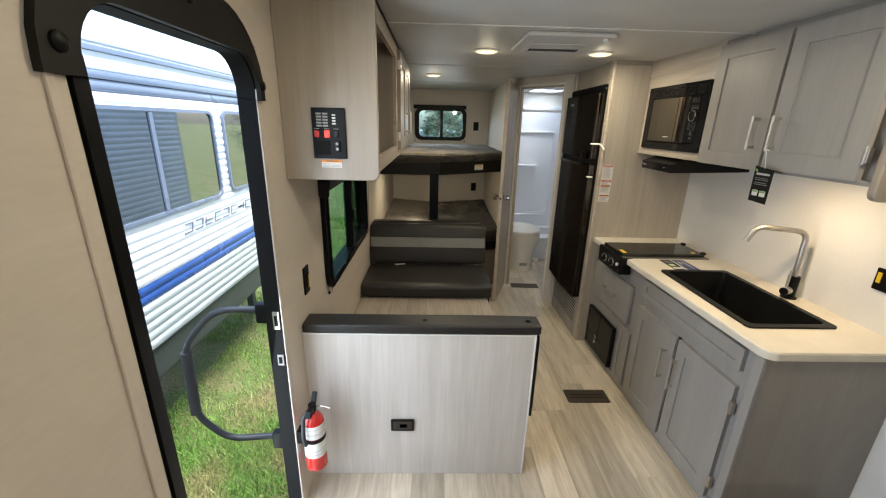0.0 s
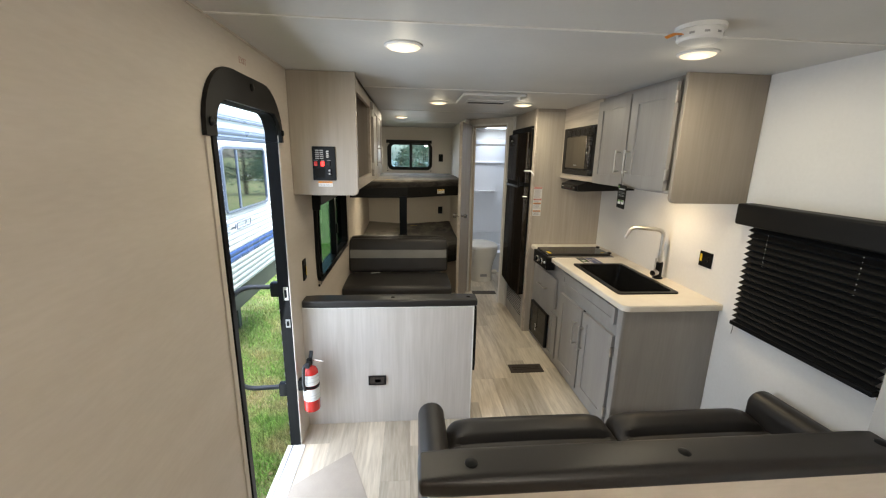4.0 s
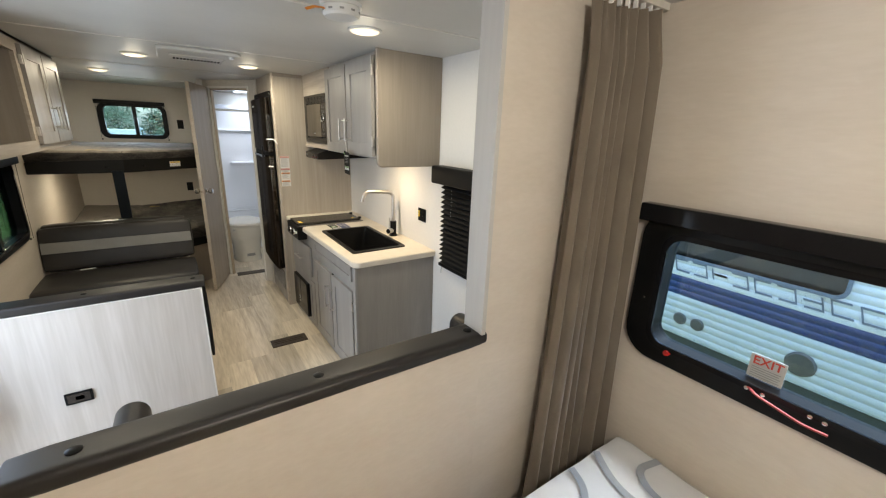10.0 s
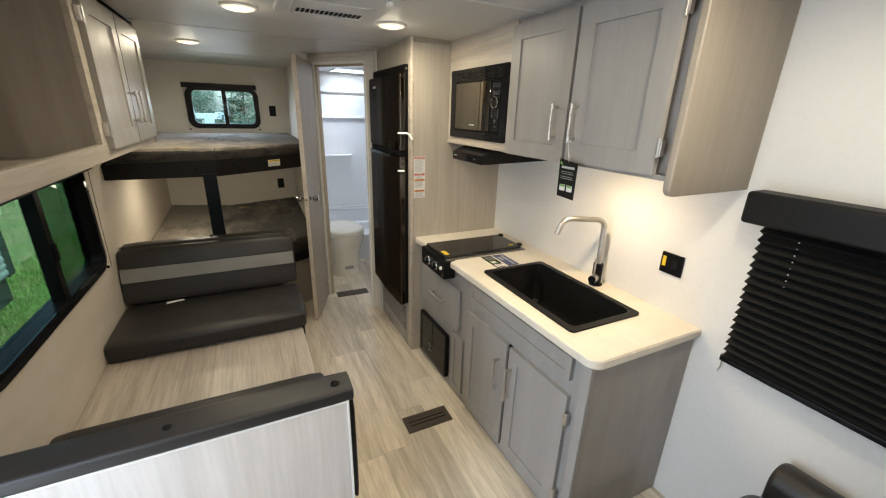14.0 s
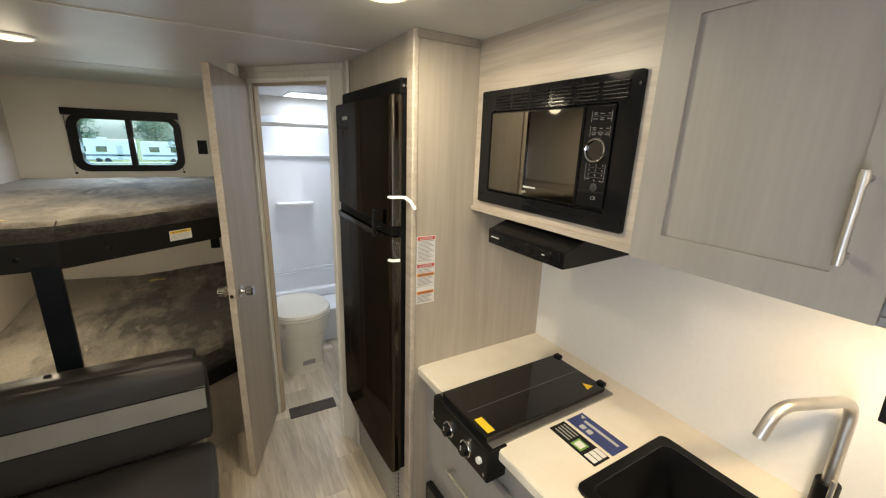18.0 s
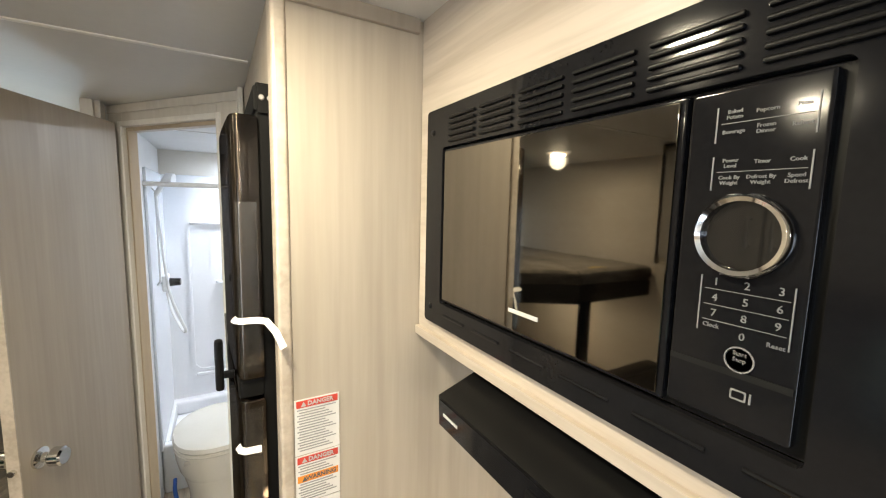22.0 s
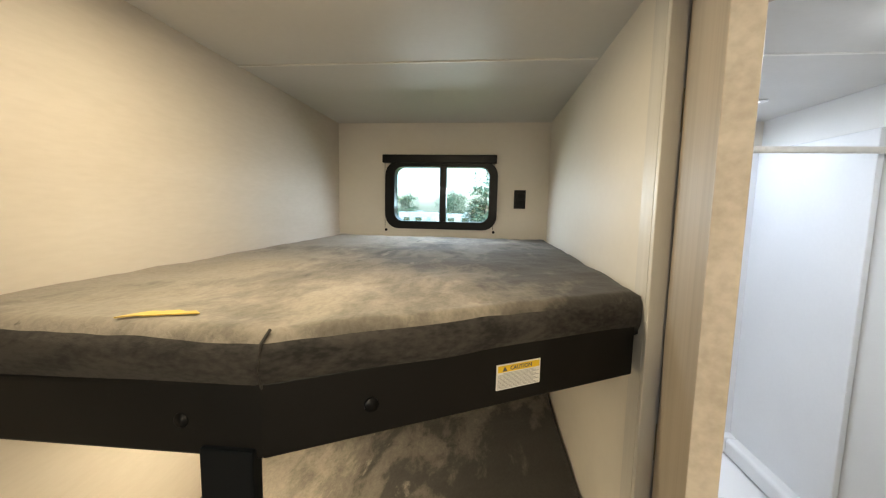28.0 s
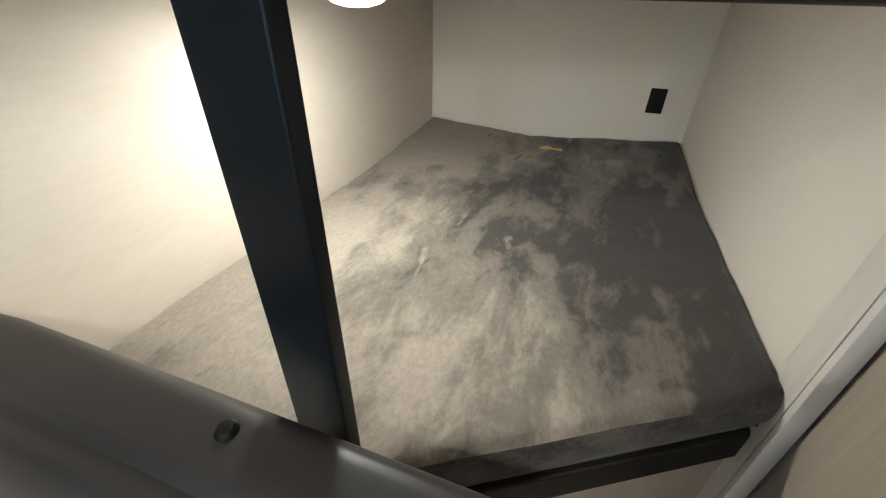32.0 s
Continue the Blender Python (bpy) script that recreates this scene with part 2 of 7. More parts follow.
        l.new(er.outputs[0], hs.inputs["Value"])
        l.new(col, hs.inputs["Color"])
        col = hs.outputs[0]
    l.new(col, p.inputs["Base Color"])
    rr = n.new("ShaderNodeMapRange")
    rr.inputs["To Min"].default_value, rr.inputs["To Max"].default_value = max(0.02, rough - rvar), min(1, rough + rvar)
    l.new(big.outputs["Fac"], rr.inputs["Value"])
    l.new(rr.outputs[0], p.inputs["Roughness"])
    if bump:
        bp = n.new("ShaderNodeBump")
        bp.inputs["Strength"].default_value, bp.inputs["Distance"].default_value = bump, dist
        l.new(small.outputs["Fac"], bp.inputs["Height"])
        l.new(bp.outputs[0], p.inputs["Normal"])
    p.inputs["Metallic"].default_value = metal
    p.inputs["Specular IOR Level"].default_value = spec
    p.inputs["Coat Weight"].default_value = coat
    p.inputs["Coat Roughness"].default_value = 0.08
    p.inputs["Sheen Weight"].default_value = sheen
    if aniso:
        tg_ = n.new("ShaderNodeTangent")
        tg_.direction_type, tg_.axis = "RADIAL", "Z"
        l.new(tg_.outputs[0], p.inputs["Tangent"])
        p.inputs["Anisotropic"].default_value, p.inputs["Anisotropic Rotation"].default_value = aniso, 0.25
    if emit:
        p.inputs["Emission Color"].default_value = (*a, 1)
        p.inputs["Emission Strength"].default_value = emit
    return m


def glass(name, tint=(1, 1, 1), dark=0.0, rough=0.0):
    """A thin pane: mostly see-through, with a mirror of the strength that glass has."""
    m = bpy.data.materials.new(name)
    m.use_nodes = True
    n, l = m.node_tree.nodes, m.node_tree.links
    n.remove(n["Principled BSDF"])
    tr, gl, mx = n.new("ShaderNodeBsdfTransparent"), n.new("ShaderNodeBsdfGlossy"), n.new("ShaderNodeMixShader")
    tr.inputs[0].default_value = (*(c * (1 - dark) for c in tint), 1)
    gl.inputs["Roughness"].default_value = rough
    mx.inputs[0].default_value = 0.07
    l.new(tr.outputs[0], mx.inputs[1])
    l.new(gl.outputs[0], mx.inputs[2])
    l.new(mx.outputs[0], n["Material Output"].inputs[0])
    return m


def fleece(name):
    """Brushed plush: broad pale and dark patches, darker towards +x, short dark strokes where the pile turns, fine
    fuzz.
    """
    m = bpy.data.materials.new(name)
    m.use_nodes = True
    n, l = m.node_tree.nodes, m.node_tree.links
    p = n["Principled BSDF"]
    co = n.new("ShaderNodeTexCoord")

    def layer(scale, stretch, turn, distort, lo, hi, detail=5.0, rough=0.5):
        mp = n.new("ShaderNodeMapping")
        mp.inputs["Scale"].default_value = stretch
        mp.inputs["Rotation"].default_value = (0, 0, radians(turn))
        t = n.new("ShaderNodeTexNoise")
        t.inputs["Scale"].default_value, t.inputs["Detail"].default_value, t.inputs["Distortion"].default_value = scale, detail, distort
        t.inputs["Roughness"].default_value = rough
        r = n.new("ShaderNodeMapRange")
        r.inputs["From Min"].default_value, r.inputs["From Max"].default_value = lo, hi
        l.new(co.outputs["Object"], mp.inputs[0])
        l.new(mp.outputs[0], t.inputs["Vector"])
        l.new(t.outputs["Fac"], r.inputs["Value"])
        return r.outputs[0], t.outputs["Fac"]

    def mixed(fac, a, b):
        mx = n.new("ShaderNodeMix")
        mx.data_type = "RGBA"
        l.new(fac, mx.inputs["Factor"])
        for key, v in (("A", a), ("B", b)):
            if isinstance(v, tuple):
                mx.inputs[key].default_value = (*v, 1)
            else:
                l.new(v, mx.inputs[key])
        return mx.outputs["Result"]

    def add(a, b, k=1.0):
        mt = n.new("ShaderNodeMath")
        mt.operation = "MULTIPLY_ADD"
        l.new(b, mt.inputs[0])
        mt.inputs[1].default_value = k
        l.new(a, mt.inputs[2])
        return mt.outputs[0]

    def ramp(v, lo, hi):
        r = n.new("ShaderNodeMapRange")
        r.interpolation_type = "SMOOTHSTEP"
        r.inputs["From Min"].default_value, r.inputs["From Max"].default_value = lo, hi
        l.new(v, r.inputs["Value"])
        return r.outputs[0]

    # the tone darkens steadily from the wall side to the doorway side, with smudged borders
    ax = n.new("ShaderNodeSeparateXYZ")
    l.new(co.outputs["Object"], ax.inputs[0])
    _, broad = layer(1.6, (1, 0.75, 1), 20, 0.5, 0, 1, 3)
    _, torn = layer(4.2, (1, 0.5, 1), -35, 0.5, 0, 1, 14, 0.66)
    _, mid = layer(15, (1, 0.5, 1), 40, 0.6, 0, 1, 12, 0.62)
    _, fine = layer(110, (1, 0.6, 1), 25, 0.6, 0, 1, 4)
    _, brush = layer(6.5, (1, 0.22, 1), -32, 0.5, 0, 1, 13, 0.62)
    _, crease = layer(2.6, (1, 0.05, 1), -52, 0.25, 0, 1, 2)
    fleece_tone = add(add(add(add(broad, ax.outputs["X"], -0.40), torn, 0.70), mid, 0.42), brush, 0.50)
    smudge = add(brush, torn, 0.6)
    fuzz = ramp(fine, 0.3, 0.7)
    col = mixed(ramp(fleece_tone, 1.17, 1.31), (0.030, 0.026, 0.022), (0.105, 0.091, 0.074))
    col = mixed(ramp(fleece_tone, 1.30, 1.50), col, (0.215, 0.187, 0.154))
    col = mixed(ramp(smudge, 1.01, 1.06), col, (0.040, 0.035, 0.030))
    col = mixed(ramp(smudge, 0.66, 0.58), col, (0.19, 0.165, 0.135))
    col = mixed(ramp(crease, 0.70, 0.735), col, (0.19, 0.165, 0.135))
    hs = n.new("ShaderNodeHueSaturation")
    fr_ = n.new("ShaderNodeMapRange")
    fr_.inputs["To Min"].default_value, fr_.inputs["To Max"].default_value = 0.90, 1.10
    l.new(fuzz, fr_.inputs["Value"])
    l.new(fr_.outputs[0], hs.inputs["Value"])
    l.new(col, hs.inputs["Color"])
    l.new(hs.outputs[0], p.inputs["Base Color"])
    bp = n.new("ShaderNodeBump")
    bp.inputs["Strength"].default_value, bp.inputs["Distance"].default_value = 0.3, 0.005
    l.new(fine, bp.inputs["Height"])
    l.new(bp.outputs[0], p.inputs["Normal"])
    p.inputs["Roughness"].default_value, p.inputs["Sheen Weight"].default_value = 0.95, 0.1
    return m


def brushed(name):
    """Dark stainless steel brushed crosswise: lights smear upright in it, under a clear glossy coat."""
    m = bpy.data.materials.new(name)
    m.use_nodes = True
    n, l = m.node_tree.nodes, m.node_tree.links
    n.remove(n["Principled BSDF"])
    tg = n.new("ShaderNodeTangent")
    tg.direction_type, tg.axis = "RADIAL", "Z"
    smear, clear, mx = n.new("ShaderNodeBsdfAnisotropic"), n.new("ShaderNodeBsdfAnisotropic"), n.new("ShaderNodeMixShader")
    co, mp, nz, cr = n.new("ShaderNodeTexCoord"), n.new("ShaderNodeMapping"), n.new("ShaderNodeTexNoise"), n.new("ShaderNodeMix")
    mp.inputs["Scale"].default_value = (1, 1.5, 300)
    l.new(co.outputs["Object"], mp.inputs[0])
    l.new(mp.outputs[0], nz.inputs["Vector"])
    nz.inputs["Scale"].default_value = 3.0
    cr.data_type = "RGBA"
    cr.inputs["A"].default_value, cr.inputs["B"].default_value = (0.064, 0.050, 0.038, 1), (0.047, 0.037, 0.029, 1)
    l.new(nz.outputs["Fac"], cr.inputs["Factor"])
    l.new(cr.outputs["Result"], smear.inputs["Color"])
    smear.inputs["Roughness"].default_value, smear.inputs["Anisotropy"].default_value = 0.22, 0.7
    clear.inputs["Color"].default_value, clear.inputs["Roughness"].default_value = (0.088, 0.080, 0.072, 1), 0.05
    l.new(tg.outputs[0], smear.inputs["Tangent"])
    mx.inputs[0].default_value = 0.4
    l.new(smear.outputs[0], mx.inputs[1])
    l.new(clear.outputs[0], mx.inputs[2])
    l.new(mx.outputs[0], n["Material Output"].inputs[0])
    return m


def blades(name):
    """Grass: every blade has a tone of its own, in green and dry drifts."""
    m = bpy.data.materials.new(name)
    m.use_nodes = True
    n, l = m.node_tree.nodes, m.node_tree.links
    p = n["Principled BSDF"]
    co, nz, geo, mr = n.new("ShaderNodeTexCoord"), n.new("ShaderNodeTexNoise"), n.new("ShaderNodeNewGeometry"), n.new("ShaderNodeMapRange")
    nz.inputs["Scale"].default_value, nz.inputs["Detail"].default_value = 2.1, 6.0
    l.new(co.outputs["Object"], nz.inputs["Vector"])
    mr.inputs["From Min"].default_value, mr.inputs["From Max"].default_value = 0.47, 0.66
    l.new(nz.outputs["Fac"], mr.inputs["Value"])
    mx, hs, vr = n.new("ShaderNodeMix"), n.new("ShaderNodeHueSaturation"), n.new("ShaderNodeMapRange")
    mx.data_type = "RGBA"
    mx.inputs["A"].default_value, mx.inputs["B"].default_value = (0.15, 0.26, 0.05, 1), (0.32, 0.27, 0.12, 1)
    l.new(mr.outputs[0], mx.inputs["Factor"])
    vr.inputs["To Min"].default_value, vr.inputs["To Max"].default_value = 0.7, 1.9
    l.new(geo.outputs["Random Per Island"], vr.inputs["Value"])
    l.new(vr.outputs[0], hs.inputs["Value"])
    l.new(mx.outputs["Result"], hs.inputs["Color"])
    l.new(hs.outputs[0], p.inputs["Base Color"])
    p.inputs["Roughness"].default_value = 0.7
    return m


GRAIN_Z, GRAIN_Y, GRAIN_X = (14, 14, 0.7), (14, 0.7, 14), (0.7, 14, 14)
M = {
    "wall_beige": surf("wall_beige", (0.60, 0.54, 0.47), (0.535, 0.475, 0.405), 0.6, scale=2.5, stretch=(1, 0.6, 3), fine=34, bump=0.12, dist=0.0008, fine_mix=0.22, contrast=(0.2, 0.8), detail=7),
    "wall_cream": surf("wall_cream", (0.70, 0.655, 0.58), (0.66, 0.615, 0.54), 0.6, scale=2.5, stretch=(0.8, 0.8, 1.1), fine=40, bump=0.10, dist=0.0008, fine_mix=0.2, contrast=(0.2, 0.8), detail=7),
    "wall_white": surf("wall_white", (0.74, 0.73, 0.71), (0.70, 0.69, 0.67), 0.55, scale=2, fine=60, bump=0.05, fine_mix=0.3),
    "ceiling": surf("ceiling", (0.60, 0.59, 0.57), (0.565, 0.555, 0.535), 0.5, scale=2, fine=50, bump=0.05),
    "trim_tan": surf("trim_tan", (0.45, 0.37, 0.275), (0.41, 0.335, 0.245), 0.5, scale=3, stretch=GRAIN_Z, fine=40, bump=0.03),
    "trim_white": surf("trim_white", (0.62, 0.59, 0.54), (0.57, 0.54, 0.49), 0.45, scale=3, stretch=GRAIN_Z, fine=60, bump=0.03),
    "jamb_grey": surf("jamb_grey", (0.47, 0.46, 0.445), (0.445, 0.435, 0.42), 0.5, scale=3, stretch=GRAIN_Z, fine=60, bump=0.03),
    "seam": surf("seam", (0.78, 0.76, 0.72), None, 0.4, fine=60, bump=0.02),
    "plank": surf("plank", (0.65, 0.575, 0.465), (0.44, 0.372, 0.285), 0.33, scale=1.3, stretch=(9, 0.8, 9), fine=9, bump=0.06, contrast=(0.3, 0.7), fine_mix=0.35, distort=1.2, each=0.2, dist=0.0008),
    "subfloor": surf("subfloor", (0.16, 0.13, 0.10), None, 0.7),
    "wood_v": surf("wood_v", (0.335, 0.29, 0.242), (0.285, 0.246, 0.203), 0.42, scale=1.0, stretch=GRAIN_Z, fine=7, bump=0.05, contrast=(0.25, 0.75), fine_mix=0.28, distort=0.8, dist=0.0007),
    "wood_pale": surf("wood_pale", (0.58, 0.545, 0.51), (0.49, 0.455, 0.415), 0.45, scale=0.8, stretch=GRAIN_Z, fine=6, bump=0.06, contrast=(0.3, 0.7), fine_mix=0.35, distort=0.8, dist=0.0006),
    "wood_leaf": surf("wood_leaf", (0.385, 0.328, 0.262), (0.320, 0.270, 0.213), 0.45, scale=0.8, stretch=GRAIN_Z, fine=6, bump=0.05, contrast=(0.25, 0.75), fine_mix=0.32, distort=0.8, dist=0.0006),
    "wood_door": surf("wood_door", (0.435, 0.388, 0.322), (0.365, 0.320, 0.260), 0.45, scale=0.9, stretch=GRAIN_Z, fine=6, bump=0.04, contrast=(0.3, 0.7), fine_mix=0.32, distort=0.8, dist=0.0006),
    "wood_h": surf("wood_h", (0.50, 0.44, 0.37), (0.38, 0.325, 0.265), 0.42, scale=1.0, stretch=GRAIN_Y, fine=7, bump=0.08, contrast=(0.3, 0.72), fine_mix=0.4, distort=0.8, dist=0.0007),
    "table": surf("table", (0.46, 0.40, 0.34), (0.30, 0.25, 0.205), 0.38, scale=1.0, stretch=GRAIN_Y, fine=7, bump=0.05, contrast=(0.3, 0.72), fine_mix=0.4, distort=0.8, dist=0.0006),
    "cab_grey": surf("cab_grey", (0.325, 0.312, 0.298), (0.295, 0.282, 0.268), 0.42, scale=1.2, stretch=(9, 9, 0.8), fine=10, bump=0.05, fine_mix=0.35, dist=0.0006),
    "cab_taupe": surf("cab_taupe", (0.325, 0.302, 0.278), (0.292, 0.270, 0.247), 0.42, scale=1.2, stretch=(9, 9, 0.8), fine=10, bump=0.05, fine_mix=0.35, dist=0.0006),
    "counter": surf("counter", (0.74, 0.69, 0.60), (0.69, 0.63, 0.54), 0.34, scale=8, fine=220, bump=0.03, fine_mix=0.4),
    "vinyl": surf("vinyl", (0.0092, 0.0086, 0.0081), (0.0070, 0.0066, 0.0062), 0.48, spec=0.20, scale=6, fine=420, bump=0.14, dist=0.0008, rvar=0.06),
    "vinyl_sofa": surf("vinyl_sofa", (0.024, 0.0215, 0.020), (0.019, 0.017, 0.016), 0.42, spec=0.36, scale=6, fine=420, bump=0.12, dist=0.0008, rvar=0.06),
    "vinyl_grey": surf("vinyl_grey", (0.20, 0.195, 0.185), (0.17, 0.165, 0.155), 0.48, scale=6, fine=420, bump=0.14, dist=0.0008),
    "black": surf("black", (0.0045, 0.0045, 0.0048), (0.0062, 0.0062, 0.0062), 0.36, spec=0.16, scale=8, fine=260, bump=0.04, rvar=0.05),
    "sink": surf("sink", (0.008, 0.008, 0.0085), (0.011, 0.011, 0.011), 0.2, spec=0.45, scale=5, fine=300, bump=0.03, rvar=0.04),
    "black_gloss": surf("black_gloss", (0.006, 0.006, 0.007), (0.010, 0.010, 0.011), 0.10, scale=3, fine=200, bump=0.004, rvar=0.04, spec=0.18),
    "black_matt": surf("black_matt", (0.0055, 0.0055, 0.0055), (0.0075, 0.0075, 0.007), 0.75, spec=0.2, scale=6, fine=200, bump=0.06),
    "black_deep": surf("black_deep", (0.004, 0.004, 0.004), (0.006, 0.006, 0.006), 0.6, spec=0.08, scale=6, fine=200, bump=0.05),
    "post_black": surf("post_black", (0.0035, 0.0050, 0.0070), (0.005, 0.0065, 0.0085), 0.32, spec=0.16, scale=6, fine=240, bump=0.03, rvar=0.05),
    "black_glass": surf("black_glass", (0.010, 0.0095, 0.009), (0.012, 0.011, 0.010), 0.03, scale=2, fine=80, bump=0.0, rvar=0.012, coat=0.0, spec=0.5),
    "mirror_glass": surf("mirror_glass", (0.20, 0.185, 0.16), (0.215, 0.20, 0.175), 0.035, metal=1.0, scale=2, fine=80, bump=0.0, rvar=0.012),
    "fridge": brushed("fridge"),
    "fridge_wrap": surf("fridge_wrap", (0.060, 0.054, 0.050), (0.05, 0.046, 0.042), 0.13, metal=0.7, scale=5, fine=18, bump=0.06, dist=0.002, rvar=0.06),
    "steel": surf("steel", (0.58, 0.56, 0.53), (0.52, 0.50, 0.47), 0.40, metal=1.0, scale=4, stretch=(6, 6, 6), fine=60, bump=0.0, rvar=0.05),
    "hinge_brass": surf("hinge_brass", (0.42, 0.34, 0.20), (0.33, 0.27, 0.17), 0.32, metal=1.0, fine=200, bump=0.02),
    "chrome": surf("chrome", (0.72, 0.71, 0.69), None, 0.08, metal=1.0, fine=60, bump=0.0, rvar=0.03),
    "grey_metal": surf("grey_metal", (0.30, 0.29, 0.28), None, 0.4, metal=0.8, fine=120, bump=0.03),
    "vent_brown": surf("vent_brown", (0.075, 0.058, 0.045), (0.055, 0.043, 0.034), 0.45, fine=150, bump=0.05, metal=0.2),
    "white_plastic": surf("white_plastic", (0.72, 0.72, 0.71), (0.69, 0.69, 0.68), 0.35, scale=4, fine=120, bump=0.02),
    "shower": surf("shower", (0.76, 0.775, 0.80), (0.73, 0.745, 0.77), 0.22, scale=2, fine=70, bump=0.012, rvar=0.05),
    "toilet": surf("toilet", (0.70, 0.66, 0.575), (0.67, 0.63, 0.545), 0.25, scale=3, fine=90, bump=0.012),
    "label_white": surf("label_white", (0.72, 0.71, 0.69), (0.69, 0.68, 0.66), 0.5, fine=90, bump=0.01),
    "ink": surf("ink", (0.10, 0.10, 0.10), None, 0.6, fine=90, bump=0.0),
    "ink_grey": surf("ink_grey", (0.30, 0.30, 0.30), None, 0.6, fine=90, bump=0.0),
    "print_grey": surf("print_grey", (0.20, 0.20, 0.20), None, 0.5, fine=90, bump=0.0),
    "print_white": surf("print_white", (0.48, 0.48, 0.47), None, 0.5, fine=90, bump=0.0),
    "red": surf("red", (0.52, 0.022, 0.016), (0.46, 0.018, 0.013), 0.22, scale=5, fine=90, bump=0.01, coat=0.3),
    "red_label": surf("red_label", (0.55, 0.05, 0.03), None, 0.5, fine=90, bump=0.0),
    "faint_red": surf("faint_red", (0.40, 0.22, 0.18), (0.5, 0.36, 0.30), 0.6, scale=30, fine=90, bump=0.0),
    "orange": surf("orange", (0.75, 0.27, 0.03), None, 0.5, fine=90, bump=0.0),
    "yellow": surf("yellow", (0.78, 0.52, 0.02), None, 0.5, fine=90, bump=0.0),
    "tag_yellow": surf("tag_yellow", (0.62, 0.44, 0.14), (0.52, 0.34, 0.06), 0.7, fine=60, bump=0.2),
    "navy": surf("navy", (0.035, 0.05, 0.17), None, 0.35, fine=90, bump=0.0),
    "green": surf("green", (0.16, 0.36, 0.07), None, 0.5, fine=90, bump=0.0),
    "blue": surf("blue", (0.03, 0.11, 0.42), None, 0.4, fine=90, bump=0.0),
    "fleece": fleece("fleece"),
    # border fleece: the front side's shade is put into the colour, below the top's
    "fleece_side_shaded": surf("fleece_side_shaded", (0.048, 0.042, 0.037), (0.014, 0.012, 0.011), 0.95, scale=6, stretch=(0.8, 0.8, 1.6), fine=90, bump=0.4, dist=0.003, fine_mix=0.45, distort=1.2, sheen=0.05, detail=6),
    "curtain": surf("curtain", (0.165, 0.134, 0.100), (0.135, 0.109, 0.082), 0.85, scale=4, fine=300, bump=0.15, dist=0.0008, sheen=0.2),
    "blind": surf("blind", (0.008, 0.008, 0.0085), (0.011, 0.011, 0.011), 0.8, spec=0.25, scale=5, fine=260, bump=0.1),
    "bed_white": surf("bed_white", (0.74, 0.76, 0.79), (0.68, 0.70, 0.74), 0.22, scale=4, fine=26, bump=0.25, dist=0.004, coat=0.6),
    "bed_swirl": surf("bed_swirl", (0.24, 0.27, 0.33), (0.30, 0.33, 0.38), 0.3, scale=5, fine=60, bump=0.1, coat=0.4),
    "mat_film": surf("mat_film", (0.42, 0.36, 0.30), (0.38, 0.325, 0.27), 0.75, scale=8, fine=160, bump=0.25),
    "rubber": surf("rubber", (0.020, 0.021, 0.022), (0.028, 0.028, 0.029), 0.6, scale=10, fine=140, bump=0.08),
    "handle_grey": surf("handle_grey", (0.022, 0.025, 0.030), (0.018, 0.020, 0.024), 0.42, scale=8, fine=140, bump=0.03),
    "siding": surf("siding", (0.68, 0.70, 0.71), (0.64, 0.66, 0.67), 0.32, scale=2, fine=60, bump=0.02),
    "siding_grey": surf("siding_grey", (0.46, 0.50, 0.50), (0.43, 0.47, 0.47), 0.35, scale=2, fine=60, bump=0.02),
    "stripe_blue": surf("stripe_blue", (0.022, 0.075, 0.27), (0.018, 0.062, 0.23), 0.28, scale=2, fine=60, bump=0.01),
    "stripe_navy": surf("stripe_navy", (0.012, 0.038, 0.13), (0.010, 0.032, 0.11), 0.28, scale=2, fine=60, bump=0.01),
    "red_dark": surf("red_dark", (0.36, 0.04, 0.03), (0.30, 0.033, 0.025), 0.4, fine=90, bump=0.02),
    "stripe_steel": surf("stripe_steel", (0.15, 0.18, 0.23), (0.13, 0.16, 0.205), 0.3, scale=2, fine=60, bump=0.01),
    "skirt": surf("skirt", (0.055, 0.062, 0.060), (0.045, 0.051, 0.049), 0.5, scale=2, fine=40, bump=0.04),
    "grass_ground": surf("grass_ground", (0.12, 0.17, 0.04), (0.26, 0.21, 0.10), 0.9, scale=2.2, fine=34, bump=0.8, dist=0.03, contrast=(0.40, 0.66), fine_mix=0.6, detail=8),
    "blade": blades("blade"),
    "leaf": surf("leaf", (0.050, 0.105, 0.042), (0.030, 0.068, 0.030), 0.6, scale=1.3, fine=9, bump=0.0, fine_mix=0.4),
    "bark": surf("bark", (0.09, 0.065, 0.045), (0.055, 0.04, 0.03), 0.9, scale=4, fine=30, bump=0.5, dist=0.01),
    "lens": surf("lens", (1.0, 0.80, 0.52), (1.0, 0.82, 0.55), 0.3, fine=60, bump=0.0, emit=LENS),
    "led_red": surf("led_red", (0.9, 0.03, 0.02), None, 0.4, fine=60, bump=0.0, emit=0.6),
    "lens_grey": surf("lens_grey", (0.30, 0.29, 0.28), None, 0.3, fine=60, bump=0.0),
    "pane": glass("pane", (0.55, 0.64, 0.65)),
    "pane_clear": glass("pane_clear", (0.60, 0.71, 0.74)),
    "film": glass("film", (0.93, 0.93, 0.92), 0.0, 0.32),
    "pane_green": glass("pane_green", (0.37, 0.47, 0.42)),
    "pane_bright": glass("pane_bright", (0.74, 0.84, 0.87)),
    "pane_dark": glass("pane_dark", (0.45, 0.52, 0.47)),
